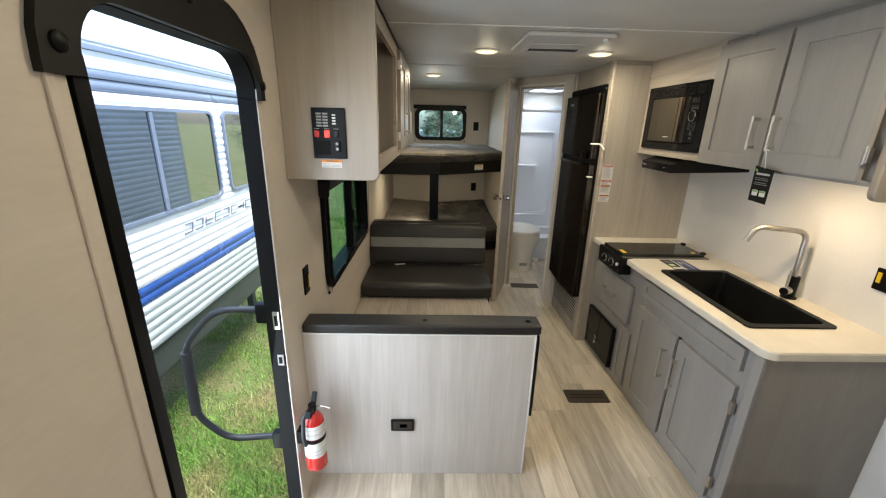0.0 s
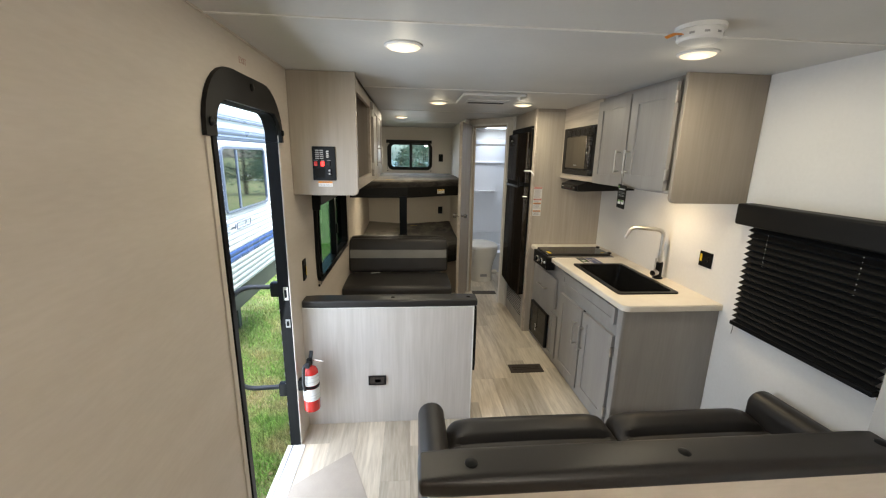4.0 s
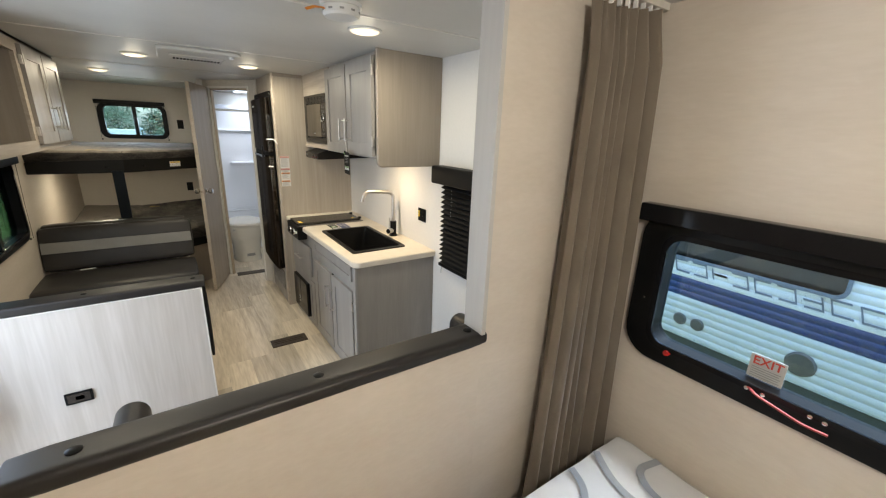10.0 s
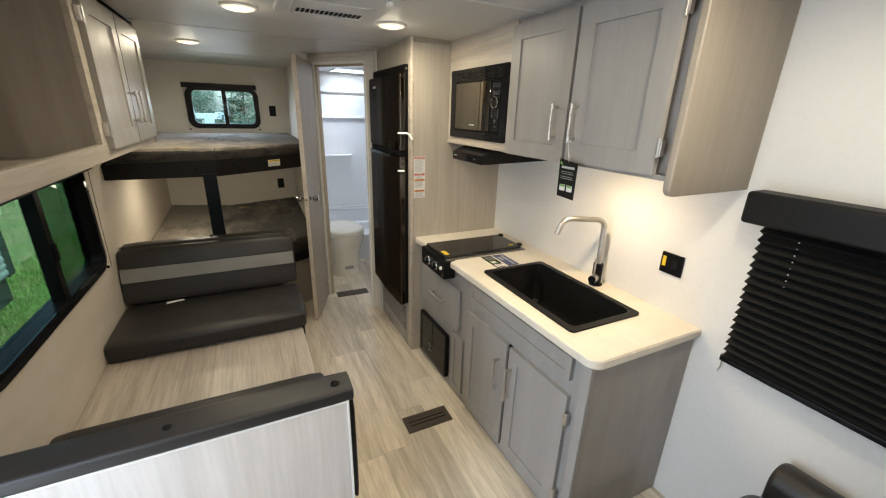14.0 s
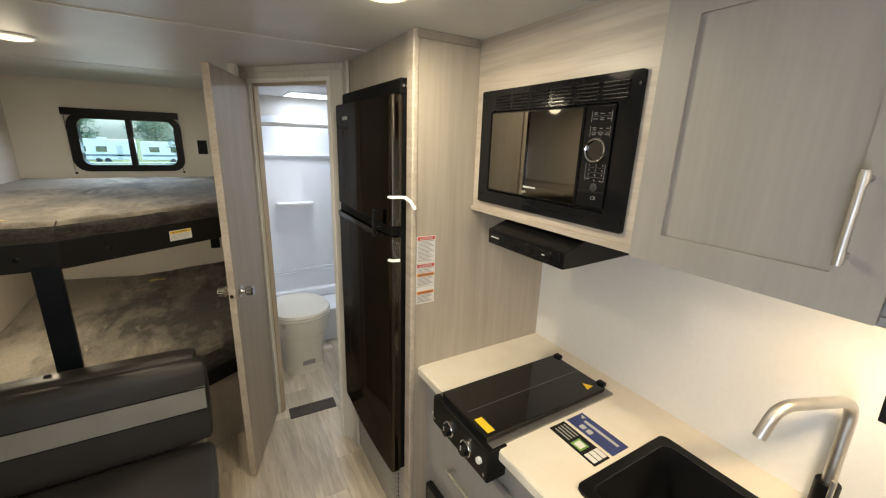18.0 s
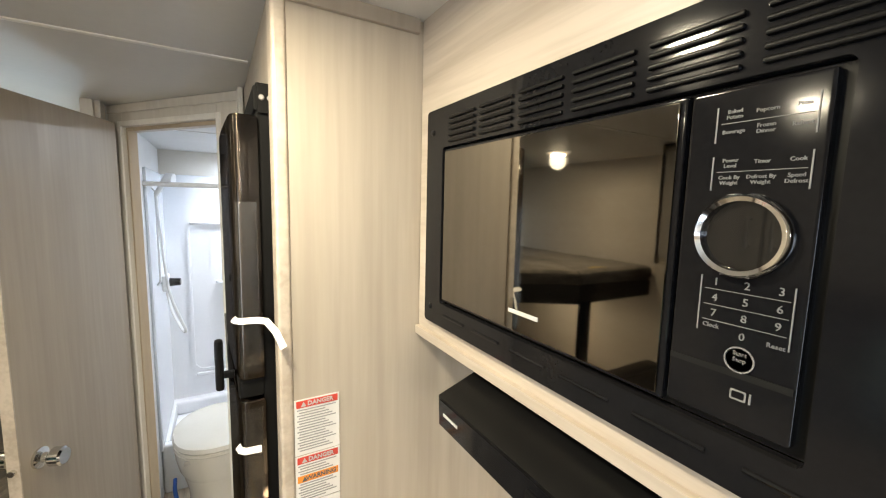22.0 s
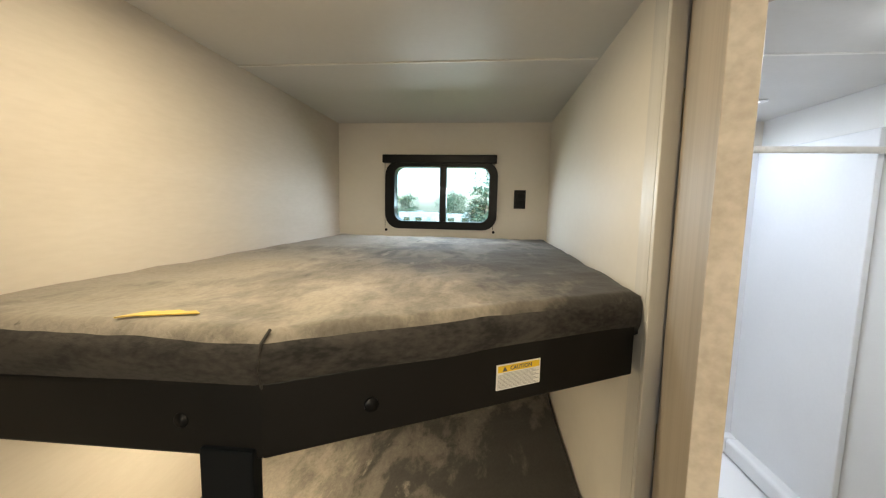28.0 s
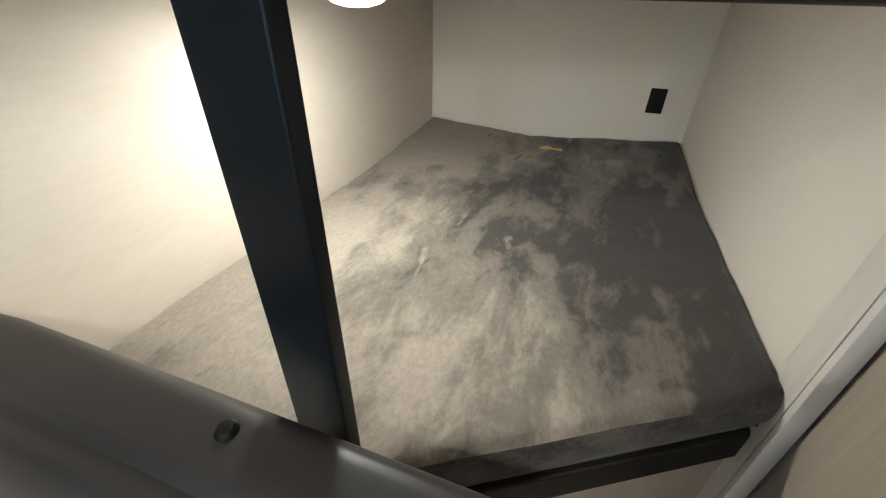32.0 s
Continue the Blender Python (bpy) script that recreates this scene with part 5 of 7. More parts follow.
def panel_text(body, y, z, size):
    part("lettering", text(body, size, facing("-x", PX, y + 0.017, z)), M["print_grey"], panel)


for k, ch in enumerate("123456789"):
    panel_text(ch, 2.650 - 0.0195 * (k % 3), 1.630 - 0.0118 * (k // 3), 0.0078)
panel_text("0", 2.6305, 1.5935, 0.0078)
panel_text("Clock", 2.651, 1.597, 0.0046)
panel_text("Reset", 2.611, 1.593, 0.0046)
panel_text("Start\nStop", 2.6305, 1.579, 0.0046)
part("start_ring", lathe([(0.0095, 0.0), (0.0095, 0.0008), (0.0085, 0.0008), (0.0085, 0)], (PX, 2.6475, 1.577), "-x", 28), M["print_grey"], panel)
for body, y, z in (("Power\nLevel", 2.649, 1.716), ("Timer", 2.630, 1.716), ("Cook", 2.611, 1.716), ("Cook By\nWeight", 2.649, 1.704), ("Defrost By\nWeight", 2.630, 1.704), ("Speed\nDefrost", 2.611, 1.704), ("Baked\nPotato", 2.649, 1.750), ("Popcorn", 2.630, 1.750), ("Pizza", 2.611, 1.750), ("Beverage", 2.649, 1.738), ("Frozen\nDinner", 2.630, 1.738), ("Reheat", 2.611, 1.738)):
    panel_text(body, y, z, 0.0038)
for z in (1.6245, 1.6127, 1.6009, 1.7100, 1.7440):
    part("rule", box(PX - 0.0004, 2.623, z - 0.0002, PX + 0.0004, 2.674, z + 0.0002), M["print_grey"], panel, smooth=0)
for y in (2.677, 2.621):
    for z0, z1 in ((1.592, 1.634), (1.697, 1.721), (1.731, 1.756)):
        part("rule", box(PX - 0.0004, y - 0.0004, z0, PX + 0.0004, y + 0.0004, z1), M["print_grey"], panel, smooth=0)
part("open_button_line", box(PX - 0.0004, 2.616, 1.5635, PX + 0.0004, 2.695, 1.5683), M["black_matt"], panel, smooth=0)
part("door_symbol", merge(ring(rrect(2.641, 1.5475, 2.651, 1.555, 0.001, 2), rrect(2.642, 1.5485, 2.650, 1.554, 0.001, 2), "x", PX - 0.0004, PX + 0.0004), box(PX - 0.0004, 2.638, 1.5475, PX + 0.0004, 2.6392, 1.555)), M["print_grey"], panel, smooth=0)

# ---- range hood ----
hood = thing("range_hood", (1.87, 2.825, 1.36), "slim black range hood under the wall cabinet", "range hood")
part("shell", prism([(1.657, 1.362), (1.655, 1.407), (1.745, 1.4395), (XR, 1.4395), (XR, 1.375), (1.70, 1.362)], "y", 2.669, 2.992, 0.003), M["black"], hood)
part("front_strip", box(1.6535, 2.678, 1.366, 1.6565, 2.984, 1.403), M["black_gloss"], hood)
part("brand_bar", box(1.6527, 2.935, 1.384, 1.6536, 2.972, 1.388), M["print_white"], hood, smooth=0)
for y in (2.79, 2.72):
    part("switch", box(1.6505, y - 0.010, 1.378, 1.6555, y + 0.010, 1.391, 0.0015), M["black"], hood)
part("switch_mark", box(1.6527, 2.735, 1.3835, 1.6536, 2.747, 1.3865), M["print_white"], hood, smooth=0)

# ---- refrigerator and its cabinet ----
fc = thing("fridge_cabinet", (1.78, 3.51, 0), "taupe wood-grain cabinet round the refrigerator, up to the ceiling", "cabinet")
part("side_panel", box(1.472, 3.17, 0, XR, 3.195, ZC, 0.002), M["wood_door"], fc)
part("stile", box(1.462, 3.166, 0, 1.484, 3.214, ZC, 0.006, 3), M["wood_h"], fc, "pale rounded edge strip")
part("top_rail", box(1.465, 3.214, 1.868, 1.485, 3.855, ZC, 0.002), M["wood_door"], fc)
part("crown_strip", box(1.476, 3.160, 1.975, UX, 3.170, ZC, 0.002), M["wood_v"], fc)
part("base_panel", box(1.465, 3.214, 0, 1.485, 3.855, 0.352, 0.002), M["cab_taupe"], fc)
for k in range(8):
    part("vent_slot", box(1.459, 3.27, 0.105 + 0.024 * k, 1.4665, 3.78, 0.116 + 0.024 * k, 0.002), M["cab_grey"], fc)
    part("vent_gap", box(1.4635, 3.27, 0.117 + 0.024 * k, 1.4660, 3.78, 0.124 + 0.024 * k), M["black_matt"], fc)
fr = thing("refrigerator", (1.7, 3.52, 0.35), "tall black stainless refrigerator with two doors, edges still taped", "refrigerator")
part("case", box(1.444, 3.217, 0.352, 2.05, 3.850, 1.866, 0.003), M["black_deep"], fr)
part("top_flange", box(1.440, 3.213, 1.822, 1.470, 3.842, 1.860, 0.003), M["black_deep"], fr)


def fridge_door(z0, z1):
    bm = bmesh.new()
    n = 14
    prof = [(1.445, 3.211), (1.420, 3.208)] + [(1.420 - 0.014 * math.sin(radians(a)), 3.222 - 0.014 * math.cos(radians(a))) for a in range(18, 90, 18)] + [(1.404, 3.238)]
    prof += [(1.404 - 0.009 * math.sin(math.pi * k / n), 3.238 + 0.558 * k / n) for k in range(1, n)]
    prof += [(1.402, 3.796), (1.404, 3.820), (1.441, 3.826)]
    return prism(prof, "z", z0, z1, 0.004, 2)


top = part("door", fridge_door(1.388, 1.814), M["fridge"], fr, "black stainless freezer door")
low = part("door", fridge_door(0.352, 1.352), M["fridge"], fr, "black stainless fridge door")
fb = part("top_bracket", box(1.446, 3.211, 1.818, 1.470, 3.238, 1.862, 0.002), M["black_deep"], fr, "black steel hinge bracket")
for x in (1.452, 1.464):
    part("screw", lathe([(0.0, 0.002), (0.004, 0.0015), (0.0045, 0)], (x, 3.211, 1.842), "-y", 10), M["grey_metal"], fb)
part("grip_recess", box(1.406, 3.216, 1.353, 1.446, 3.81, 1.387, 0.006), M["black_deep"], fr)
part("grip_lip", prism([(3.30, 1.352), (3.80, 1.352), (3.80, 1.330), (3.55, 1.336), (3.42, 1.330), (3.30, 1.346)], "x", 1.393, 1.400), M["black_gloss"], low)
part("film", sheet(lambda u, v: Vector((1.409 + 0.032 * u, 3.2055 - 0.0007 * abs(noise.noise(Vector((u * 2.1, v * 6.3 + 1.40, 1.7)))) - 0.0002 * noise.noise(Vector((u * 5, v * 13, 1.40))), 1.40 + 0.28 * v)), 10, 44), M["film"], top, "crumpled clear protective film")
part("film", sheet(lambda u, v: Vector((1.409 + 0.032 * u, 3.2055 - 0.0007 * abs(noise.noise(Vector((u * 2.1, v * 6.3 + 1.10, 1.7)))) - 0.0002 * noise.noise(Vector((u * 5, v * 13, 1.10))), 1.10 + 0.24 * v)), 10, 44), M["film"], low, "crumpled clear protective film")
part("badge", box(1.3935, 3.64, 1.748, 1.3985, 3.70, 1.762, 0.0015), M["steel"], top, "small silver badge")
lt = part("latch", box(1.372, 3.292, 1.34, 1.386, 3.308, 1.435, 0.005), M["black"], fr, "black travel latch")
part("latch_arm", box(1.385, 3.295, 1.362, 1.403, 3.305, 1.374, 0.002), M["black"], lt)
for zz, tail in ((1.490, True), (1.268, False)):
    tp = part("tape", tube([(1.402, 3.226, zz), (1.405, 3.212, zz), (1.412, 3.205, zz), (1.436, 3.2015, zz)] + ([(1.448, 3.188, zz), (1.4585, 3.167, zz - 0.012), (1.468, 3.150, zz - 0.035)] if tail else []), 0.0055, 8, 0.16), M["label_white"], fr, "strip of white packing tape")

# ---- stickers on the fridge panel ----
st = thing("warning_stickers", (1.522, 3.169, 1.20), "white warning stickers with red and orange headers on the panel", "sticker")


def sticker(z0, z1, headers, name="sheet"):
    s = part(name, box(1.484, 3.1682, z0, 1.558, 3.1694, z1), M["label_white"], st, smooth=0)
    for z, mt, word in headers:
        part("header", box(1.487, 3.1674, z - 0.006, 1.555, 3.1682, z + 0.006), M[mt], s, smooth=0)
        part("lettering", text(word, 0.0105, facing("-y", 1.526, 3.1672, z), bold=0.0003), M["print_white"] if mt == "red_label" else M["ink"], s)
        part("symbol", prism([(1.494, z - 0.0042), (1.503, z - 0.0042), (1.4985, z + 0.0042)], "y", 3.1670, 3.1676), M["print_white"] if mt == "red_label" else M["ink"], s, smooth=0)
    z = z1 - 0.018
    k = 0
    while z > z0 + 0.005:
        if all(abs(z - h[0]) > 0.009 for h in headers):
            part("text_line", box(1.488 + 0.003 * (k % 2), 3.1675, z - 0.0009, 1.552 - 0.006 * ((k * 7) % 4), 3.1682, z + 0.0009), M["ink_grey"], s, smooth=0)
        z -= 0.0048
        k += 1


sticker(1.257, 1.355, [(1.347, "red_label", "DANGER")])
sticker(1.169, 1.255, [(1.247, "red_label", "DANGER"), (1.213, "orange", "WARNING")])
sticker(1.103, 1.167, [(1.146, "orange", "WARNING")])

# ---- overhead cabinet above the dinette ----
OX = 0.128
oh = thing("overhead_cabinet", (-0.04, 2.8, 1.39), "taupe wood-grain overhead cabinet with an open cubby and two doors", "cabinet")
part("end_panel", prism(rrect(XL, 1.388, OX + 0.01, ZC, 0.028, 5, (0, 1, 0, 0)), "y", 1.945, 1.968, 0.005, 3), M["wood_v"], oh)
part("top_board", box(XL, 1.968, 1.985, OX, 3.66, ZC), M["wood_v"], oh)
part("bottom_board", box(XL, 1.968, 1.412, OX - 0.002, 3.66, 1.430), M["wood_v"], oh)
part("back_board", box(XL, 1.968, 1.43, XL + 0.012, 3.66, 1.985), M["wood_v"], oh)
part("divider", box(XL, 2.755, 1.43, OX - 0.004, 2.775, 1.985), M["wood_v"], oh)
part("far_panel", box(XL, 3.64, 1.412, OX, 3.66, ZC), M["wood_v"], oh)
part("face_frame", ring(rrect(1.968, 1.412, 2.785, ZC, 0.002, 2), rrect(1.998, 1.470, 2.748, 1.925, 0.002, 2), "x", OX - 0.018, OX), M["wood_h"], oh)
part("face_frame", ring(rrect(2.785, 1.412, 3.66, ZC, 0.002, 2), rrect(2.815, 1.445, 3.63, 1.965, 0.002, 2), "x", OX - 0.018, OX), M["wood_h"], oh)


def shaker_out(x, y0, y1, z0, z1, stile):
    """A framed door whose face looks to +x at x."""
    bm = ring(rrect(y0, z0, y1, z1, 0.003, 2), rrect(y0 + stile, z0 + stile, y1 - stile, z1 - stile, 0.002, 2), "x", x - 0.019, x)
    return merge(bm, box(x - 0.017, y0 + stile - 0.002, z0 + stile - 0.002, x - 0.007, y1 - stile + 0.002, z1 - stile + 0.002))


o1 = part("door", shaker_out(OX + 0.019, 2.805, 3.212, 1.448, 1.968, 0.066), M["cab_taupe"], oh)
o2 = part("door", shaker_out(OX + 0.019, 3.228, 3.632, 1.448, 1.968, 0.066), M["cab_taupe"], oh)
bar_handle(o1, (OX + 0.019, 3.178, 1.530), (OX + 0.019, 3.178, 1.665), (0.03, 0, 0))
bar_handle(o2, (OX + 0.019, 3.262, 1.530), (OX + 0.019, 3.262, 1.665), (0.03, 0, 0))
for z in (1.52, 1.89):
    part("hinge", merge(box(OX, 2.788, z - 0.024, OX + 0.018, 2.806, z + 0.024, 0.003), cyl((OX + 0.02, 2.800, z - 0.028), (OX + 0.02, 2.800, z + 0.028), 0.004, 10)), M["steel"], o1, "steel butt hinge")

ctl = thing("control_panel", (-0.033, 1.943, 1.468), "black trailer control panel with red rocker switches", "control panel")
cy = 1.9435
part("plate", box(-0.092, cy - 0.008, 1.466, 0.026, cy + 0.002, 1.638, 0.004), M["black"], ctl)
for k in range(5):
    for j in range(2):
        part("indicator", box(-0.075 + 0.022 * j, cy - 0.0092, 1.575 + 0.010 * k, -0.057 + 0.022 * j, cy - 0.0078, 1.581 + 0.010 * k), M["lens_grey"], ctl, smooth=0)
for k in range(4):
    part("gauge_lamp", box(-0.020, cy - 0.0092, 1.583 + 0.0095 * k, -0.008, cy - 0.0078, 1.588 + 0.0095 * k), M["label_white"], ctl, smooth=0)
for x, mt in ((-0.075, "red"), (-0.040, "led_red"), (-0.008, "black_gloss")):
    sw = part("rocker", box(x - 0.009, cy - 0.013, 1.539, x + 0.009, cy - 0.006, 1.563, 0.003), M[mt], ctl, "red rocker switch" if mt != "black_gloss" else "")
    part("rocker_label", box(x - 0.009, cy - 0.0092, 1.567, x + 0.009, cy - 0.0078, 1.569), M["ink_grey"], ctl, smooth=0)
big = part("rocker", box(-0.018, cy - 0.014, 1.490, 0.006, cy - 0.006, 1.528, 0.004), M["black_gloss"], ctl)
for z in (1.500, 1.518):
    part("dot", lathe([(0.0, 0.001), (0.005, 0.001), (0.005, 0)], (-0.006, cy - 0.014, z), "-y", 12), M["lens_grey"], big)
part("blank_cover", box(-0.080, cy - 0.010, 1.480, -0.030, cy - 0.006, 1.528, 0.002), M["black_matt"], ctl)
wl_ = thing("warning_label", (-0.033, 1.944, 1.435), "white warning label with an orange header below the control panel", "sticker")
part("sheet", box(-0.068, cy - 0.0005, 1.434, 0.004, cy + 0.0012, 1.461), M["label_white"], wl_, smooth=0)
part("header", box(-0.068, cy - 0.0013, 1.452, 0.004, cy - 0.0004, 1.461), M["orange"], wl_, smooth=0)
part("lettering", text("WARNING", 0.0085, facing("-y", -0.030, cy - 0.0016, 1.4565)), M["ink"], wl_)
for k in range(3):
    part("text_line", box(-0.064, cy - 0.0012, 1.437 + 0.0045 * k, 0.0, cy - 0.0004, 1.4385 + 0.0045 * k), M["ink_grey"], wl_, smooth=0)

# ---- dinette ----
db = thing("dinette_bench", (0.29, 2.2, 0), "dinette bench with pale wood-grain back and dark padded cushions", "bench", "dinette benches")
part("back_panel", box(XL, 1.947, 0, 0.778, 1.985, 0.752, 0.002), M["wood_pale"], db)
part("edge_strip", box(0.776, 1.944, 0, 0.784, 1.988, 0.753, 0.002), M["seam"], db, "pale edge strip")
part("edge_strip", box(XL, 1.944, 0.747, 0.784, 1.988, 0.754, 0.002), M["seam"], db)
part("base_box", box(XL, 1.985, 0, 0.745, 2.56, 0.335, 0.002), M["wood_pale"], db)
part("back_cushion", cushion(XL + 0.005, 1.985, 0.33, 0.795, 2.095, 0.755, 0.03, 0.006), M["vinyl_sofa"], db)
part("cap", cushion(XL + 0.003, 1.94, 0.754, 0.800, 2.045, 0.797, 0.009, 0.002), M["vinyl_sofa"], db, "padded dark vinyl cap with buttons")
for bx in (0.31, 0.75):
    part("button", lathe([(0.0, 0.006), (0.008, 0.005), (0.012, 0.002), (0.012, 0)], (bx, 1.985, 0.799)), M["black"], db)
part("side_strip", cushion(0.784, 1.95, 0.33, 0.802, 2.04, 0.745, 0.009, 0.002, n=8), M["vinyl"], db)
part("seat_cushion", cushion(XL + 0.005, 2.10, 0.335, 0.785, 2.58, 0.445, 0.03, 0.008), M["vinyl_sofa"], db)

tb = thing("dinette_table", (0.28, 2.89, 0.02), "wood-grain dinette table lowered between the benches as a bed base", "table")
part("tabletop", prism(rrect(XL + 0.004, 2.565, 0.758, 3.30, 0.03, 4, (0, 1, 0, 0)), "z", 0.305, 0.336, 0.003), M["table"], tb)
part("edge_band", box(0.756, 2.60, 0.307, 0.761, 3.19, 0.334, 0.001), M["trim_white"], tb)
part("support_rail", box(XL, 2.56, 0.27, XL + 0.03, 3.19, 0.305), M["wood_pale"], tb)
part("leg", cyl((0.30, 2.88, 0.0), (0.30, 2.88, 0.305), 0.028, 18), M["steel"], tb, "steel pedestal leg")

dc = thing("dinette_bench", (0.29, 3.5, 0), "dark vinyl dinette bench with a grey stripe across the back", "bench", "dinette benches")
part("base_box", box(XL, 3.20, 0, 0.748, 3.80, 0.336, 0.002), M["wood_pale"], dc)
part("seat_cushion", cushion(XL + 0.004, 3.175, 0.337, 0.788, 3.66, 0.447, 0.028, 0.008), M["vinyl_sofa"], dc)


def tilted(bm, z0=0.45, y0=3.635, k=0.24):
    for v in bm.verts:
        v.co.y += k * (v.co.z - z0)
    return bm


bc = part("back_cushion", tilted(cushion(XL + 0.004, 3.628, 0.452, 0.788, 3.722, 0.778, 0.026, 0.006)), M["vinyl_sofa"], dc)
part("stripe", tilted(box(XL + 0.012, 3.6205, 0.592, 0.780, 3.66, 0.676, 0.002)), M["vinyl_grey"], bc, "grey vinyl stripe")
part("seam", tilted(box(XL + 0.012, 3.6185, 0.5905, 0.780, 3.624, 0.5925)), M["black_matt"], bc)
part("seam", tilted(box(XL + 0.012, 3.6185, 0.6755, 0.780, 3.624, 0.6775)), M["black_matt"], bc)
part("back_panel", box(XL, 3.80, 0, 0.748, 3.835, 0.775, 0.003), M["wood_pale"], dc)
part("top_roll", cushion(XL + 0.02, 3.745, 0.745, 0.755, 3.84, 0.796, 0.022, 0.003, n=10), M["vinyl_sofa"], dc)
part("side_flap", box(0.762, 3.178, 0.290, 0.772, 3.24, 0.345, 0.004), M["vinyl"], dc)
part("button", lathe([(0.0, 0.012), (0.008, 0.010), (0.012, 0.004), (0.012, 0)], (0.30, 3.80, 0.797)), M["black"], dc)
part("paper_tag", prism([(0.02, 3.585), (0.115, 3.610), (0.10, 3.632), (0.02, 3.614)], "z", 0.4535, 0.4545), M["label_white"], dc, "white paper tag on the seat", smooth=0)

# ---- fire extinguisher ----
fx = thing("fire_extinguisher", (-0.125, 1.80, 0.215), "red fire extinguisher with a black valve in a wall bracket", "fire extinguisher")
ex, ey = -0.135, 1.80
part("cylinder", lathe([(0.0, 0.0), (0.038, 0.0), (0.043, 0.006), (0.043, 0.215), (0.040, 0.235), (0.030, 0.252), (0.014, 0.262), (0.013, 0.275), (0.0, 0.275)], (ex, ey, 0.215)), M["red"], fx)
lab = part("label", lathe([(0.0436, 0.0), (0.0436, 0.072), (0.0432, 0.072), (0.0432, 0.0)], (ex, ey, 0.285)), M["label_white"], fx, "white printed label")
lab2 = part("label", lathe([(0.0436, 0.0), (0.0436, 0.062), (0.0432, 0.062), (0.0432, 0.0)], (ex, ey, 0.378)), M["label_white"], fx, "white printed label")
for z in (0.300, 0.318, 0.400, 0.424):
    part("text_line", lathe([(0.0440, 0.0), (0.0440, 0.0016), (0.0434, 0.0016), (0.0434, 0.0)], (ex, ey, z)), M["ink_grey"], lab)
part("strap", lathe([(0.0455, 0.0), (0.0455, 0.016), (0.043, 0.016), (0.043, 0.0)], (ex, ey, 0.360)), M["black"], fx, "black bracket strap")
part("bracket", box(XL, ey - 0.022, 0.34, ex - 0.040, ey + 0.022, 0.40, 0.004), M["black"], fx)
part("valve", cyl((ex, ey, 0.488), (ex, ey, 0.520), 0.016, 16, bev=0.002), M["black"], fx)
part("handle", prism([(ey + u, v) for u, v in ((-0.062, 0.500), (-0.045, 0.518), (0.012, 0.512), (0.045, 0.545), (0.052, 0.535), (0.018, 0.498), (-0.045, 0.488))], "x", ex - 0.010, ex + 0.010, 0.003), M["black"], fx)
part("pull_ring", tube([(ex + 0.012, ey, 0.506), (ex + 0.03, ey - 0.004, 0.516), (ex + 0.055, ey - 0.006, 0.512), (ex + 0.075, ey - 0.01, 0.509)], 0.0022, 8), M["chrome"], fx)
part("hose", tube(smooth_path([(ex - 0.005, ey - 0.016, 0.505), (ex - 0.02, ey - 0.05, 0.50), (ex - 0.025, ey - 0.055, 0.40), (ex - 0.02, ey - 0.05, 0.36)], 0.03), 0.008, 10), M["rubber"], fx)

# ---- sofa ----
so = thing("sofa", (1.27, 0.95, 0), "dark brown vinyl two-seat sofa with padded arms", "sofa")
part("base", box(0.56, 0.60, 0.03, 1.97, 1.27, 0.30, 0.01), M["vinyl_sofa"], so)


def seat(x0, x1):
    bm = cushion(x0, 0.72, 0.29, x1, 1.345, 0.47, 0.055, 0.010, n=44)
    for v in bm.verts:
        if v.co.z > 0.38:
            d = abs(v.co.y - 1.185)
            edge = min(1, min(v.co.x - x0, x1 - v.co.x) / 0.10)
            v.co.z += 0.028 * math.exp(-((v.co.y - 1.27) / 0.06) ** 2) * max(0, edge)
            v.co.z -= 0.036 * math.exp(-(d / 0.013) ** 2) * min(1, max(0, 1.6 * edge))
    return bm


part("seat_cushion", seat(0.562, 1.285), M["vinyl_sofa"], so)
part("seat_cushion", seat(1.291, 1.985), M["vinyl_sofa"], so)


def back(x0, x1):
    bm = cushion(x0, 0.60, 0.42, x1, 0.80, 0.865, 0.07, 0.015, n=36)
    for v in bm.verts:
        v.co.y += -0.22 * (v.co.z - 0.45)
        e = 0.026 * math.exp(-((v.co.z - 0.72) / 0.016) ** 2)
        if v.co.y > 0.62:
            v.co.y -= e * min(1, max(0, min(v.co.x - x0, x1 - v.co.x) / 0.08))
    return bm


part("back_cushion", back(0.562, 1.285), M["vinyl_sofa"], so)
part("back_cushion", back(1.291, 1.985), M["vinyl_sofa"], so)


def arm(x0, x1, lift):
    bm = prism(rrect(x0, 0.03, x1, 0.575 + lift, (x1 - x0) * 0.48, 7, (0, 0, 1, 1)), "y", 0.62, 1.315, 0.02, 3)
    for w in bm.verts:
        if w.co.z > 0.2:
            w.co.z += 0.03 * max(0, (1.315 - w.co.y) / 0.7)
    return bm


part("arm", arm(0.442, 0.552, 0.0), M["vinyl_sofa"], so)
part("arm", arm(1.965, 2.088, 0.0), M["vinyl_sofa"], so)
for x, y in ((0.98, 0.92), (1.25, 0.80), (0.78, 0.95)):
    part("stitching", merge(box(x, y, 0.4835, x + 0.022, y + 0.002, 0.4855), box(x + 0.003, y + 0.008, 0.4835, x + 0.025, y + 0.010, 0.4855)), M["vinyl_grey"], so)
for x in (0.50, 2.03):
    for y in (0.70, 1.22):
        part("foot", cyl((x, y, 0), (x, y, 0.035), 0.02, 14), M["black"], so)

# ---- bunks ----
FL, FC, FR = Vector((XL, 3.872)), Vector((0.388, 3.890)), Vector((1.018, 4.275))


def bunk_outline(off=0.0, right=1.02):
    d = (FR - FC).normalized()
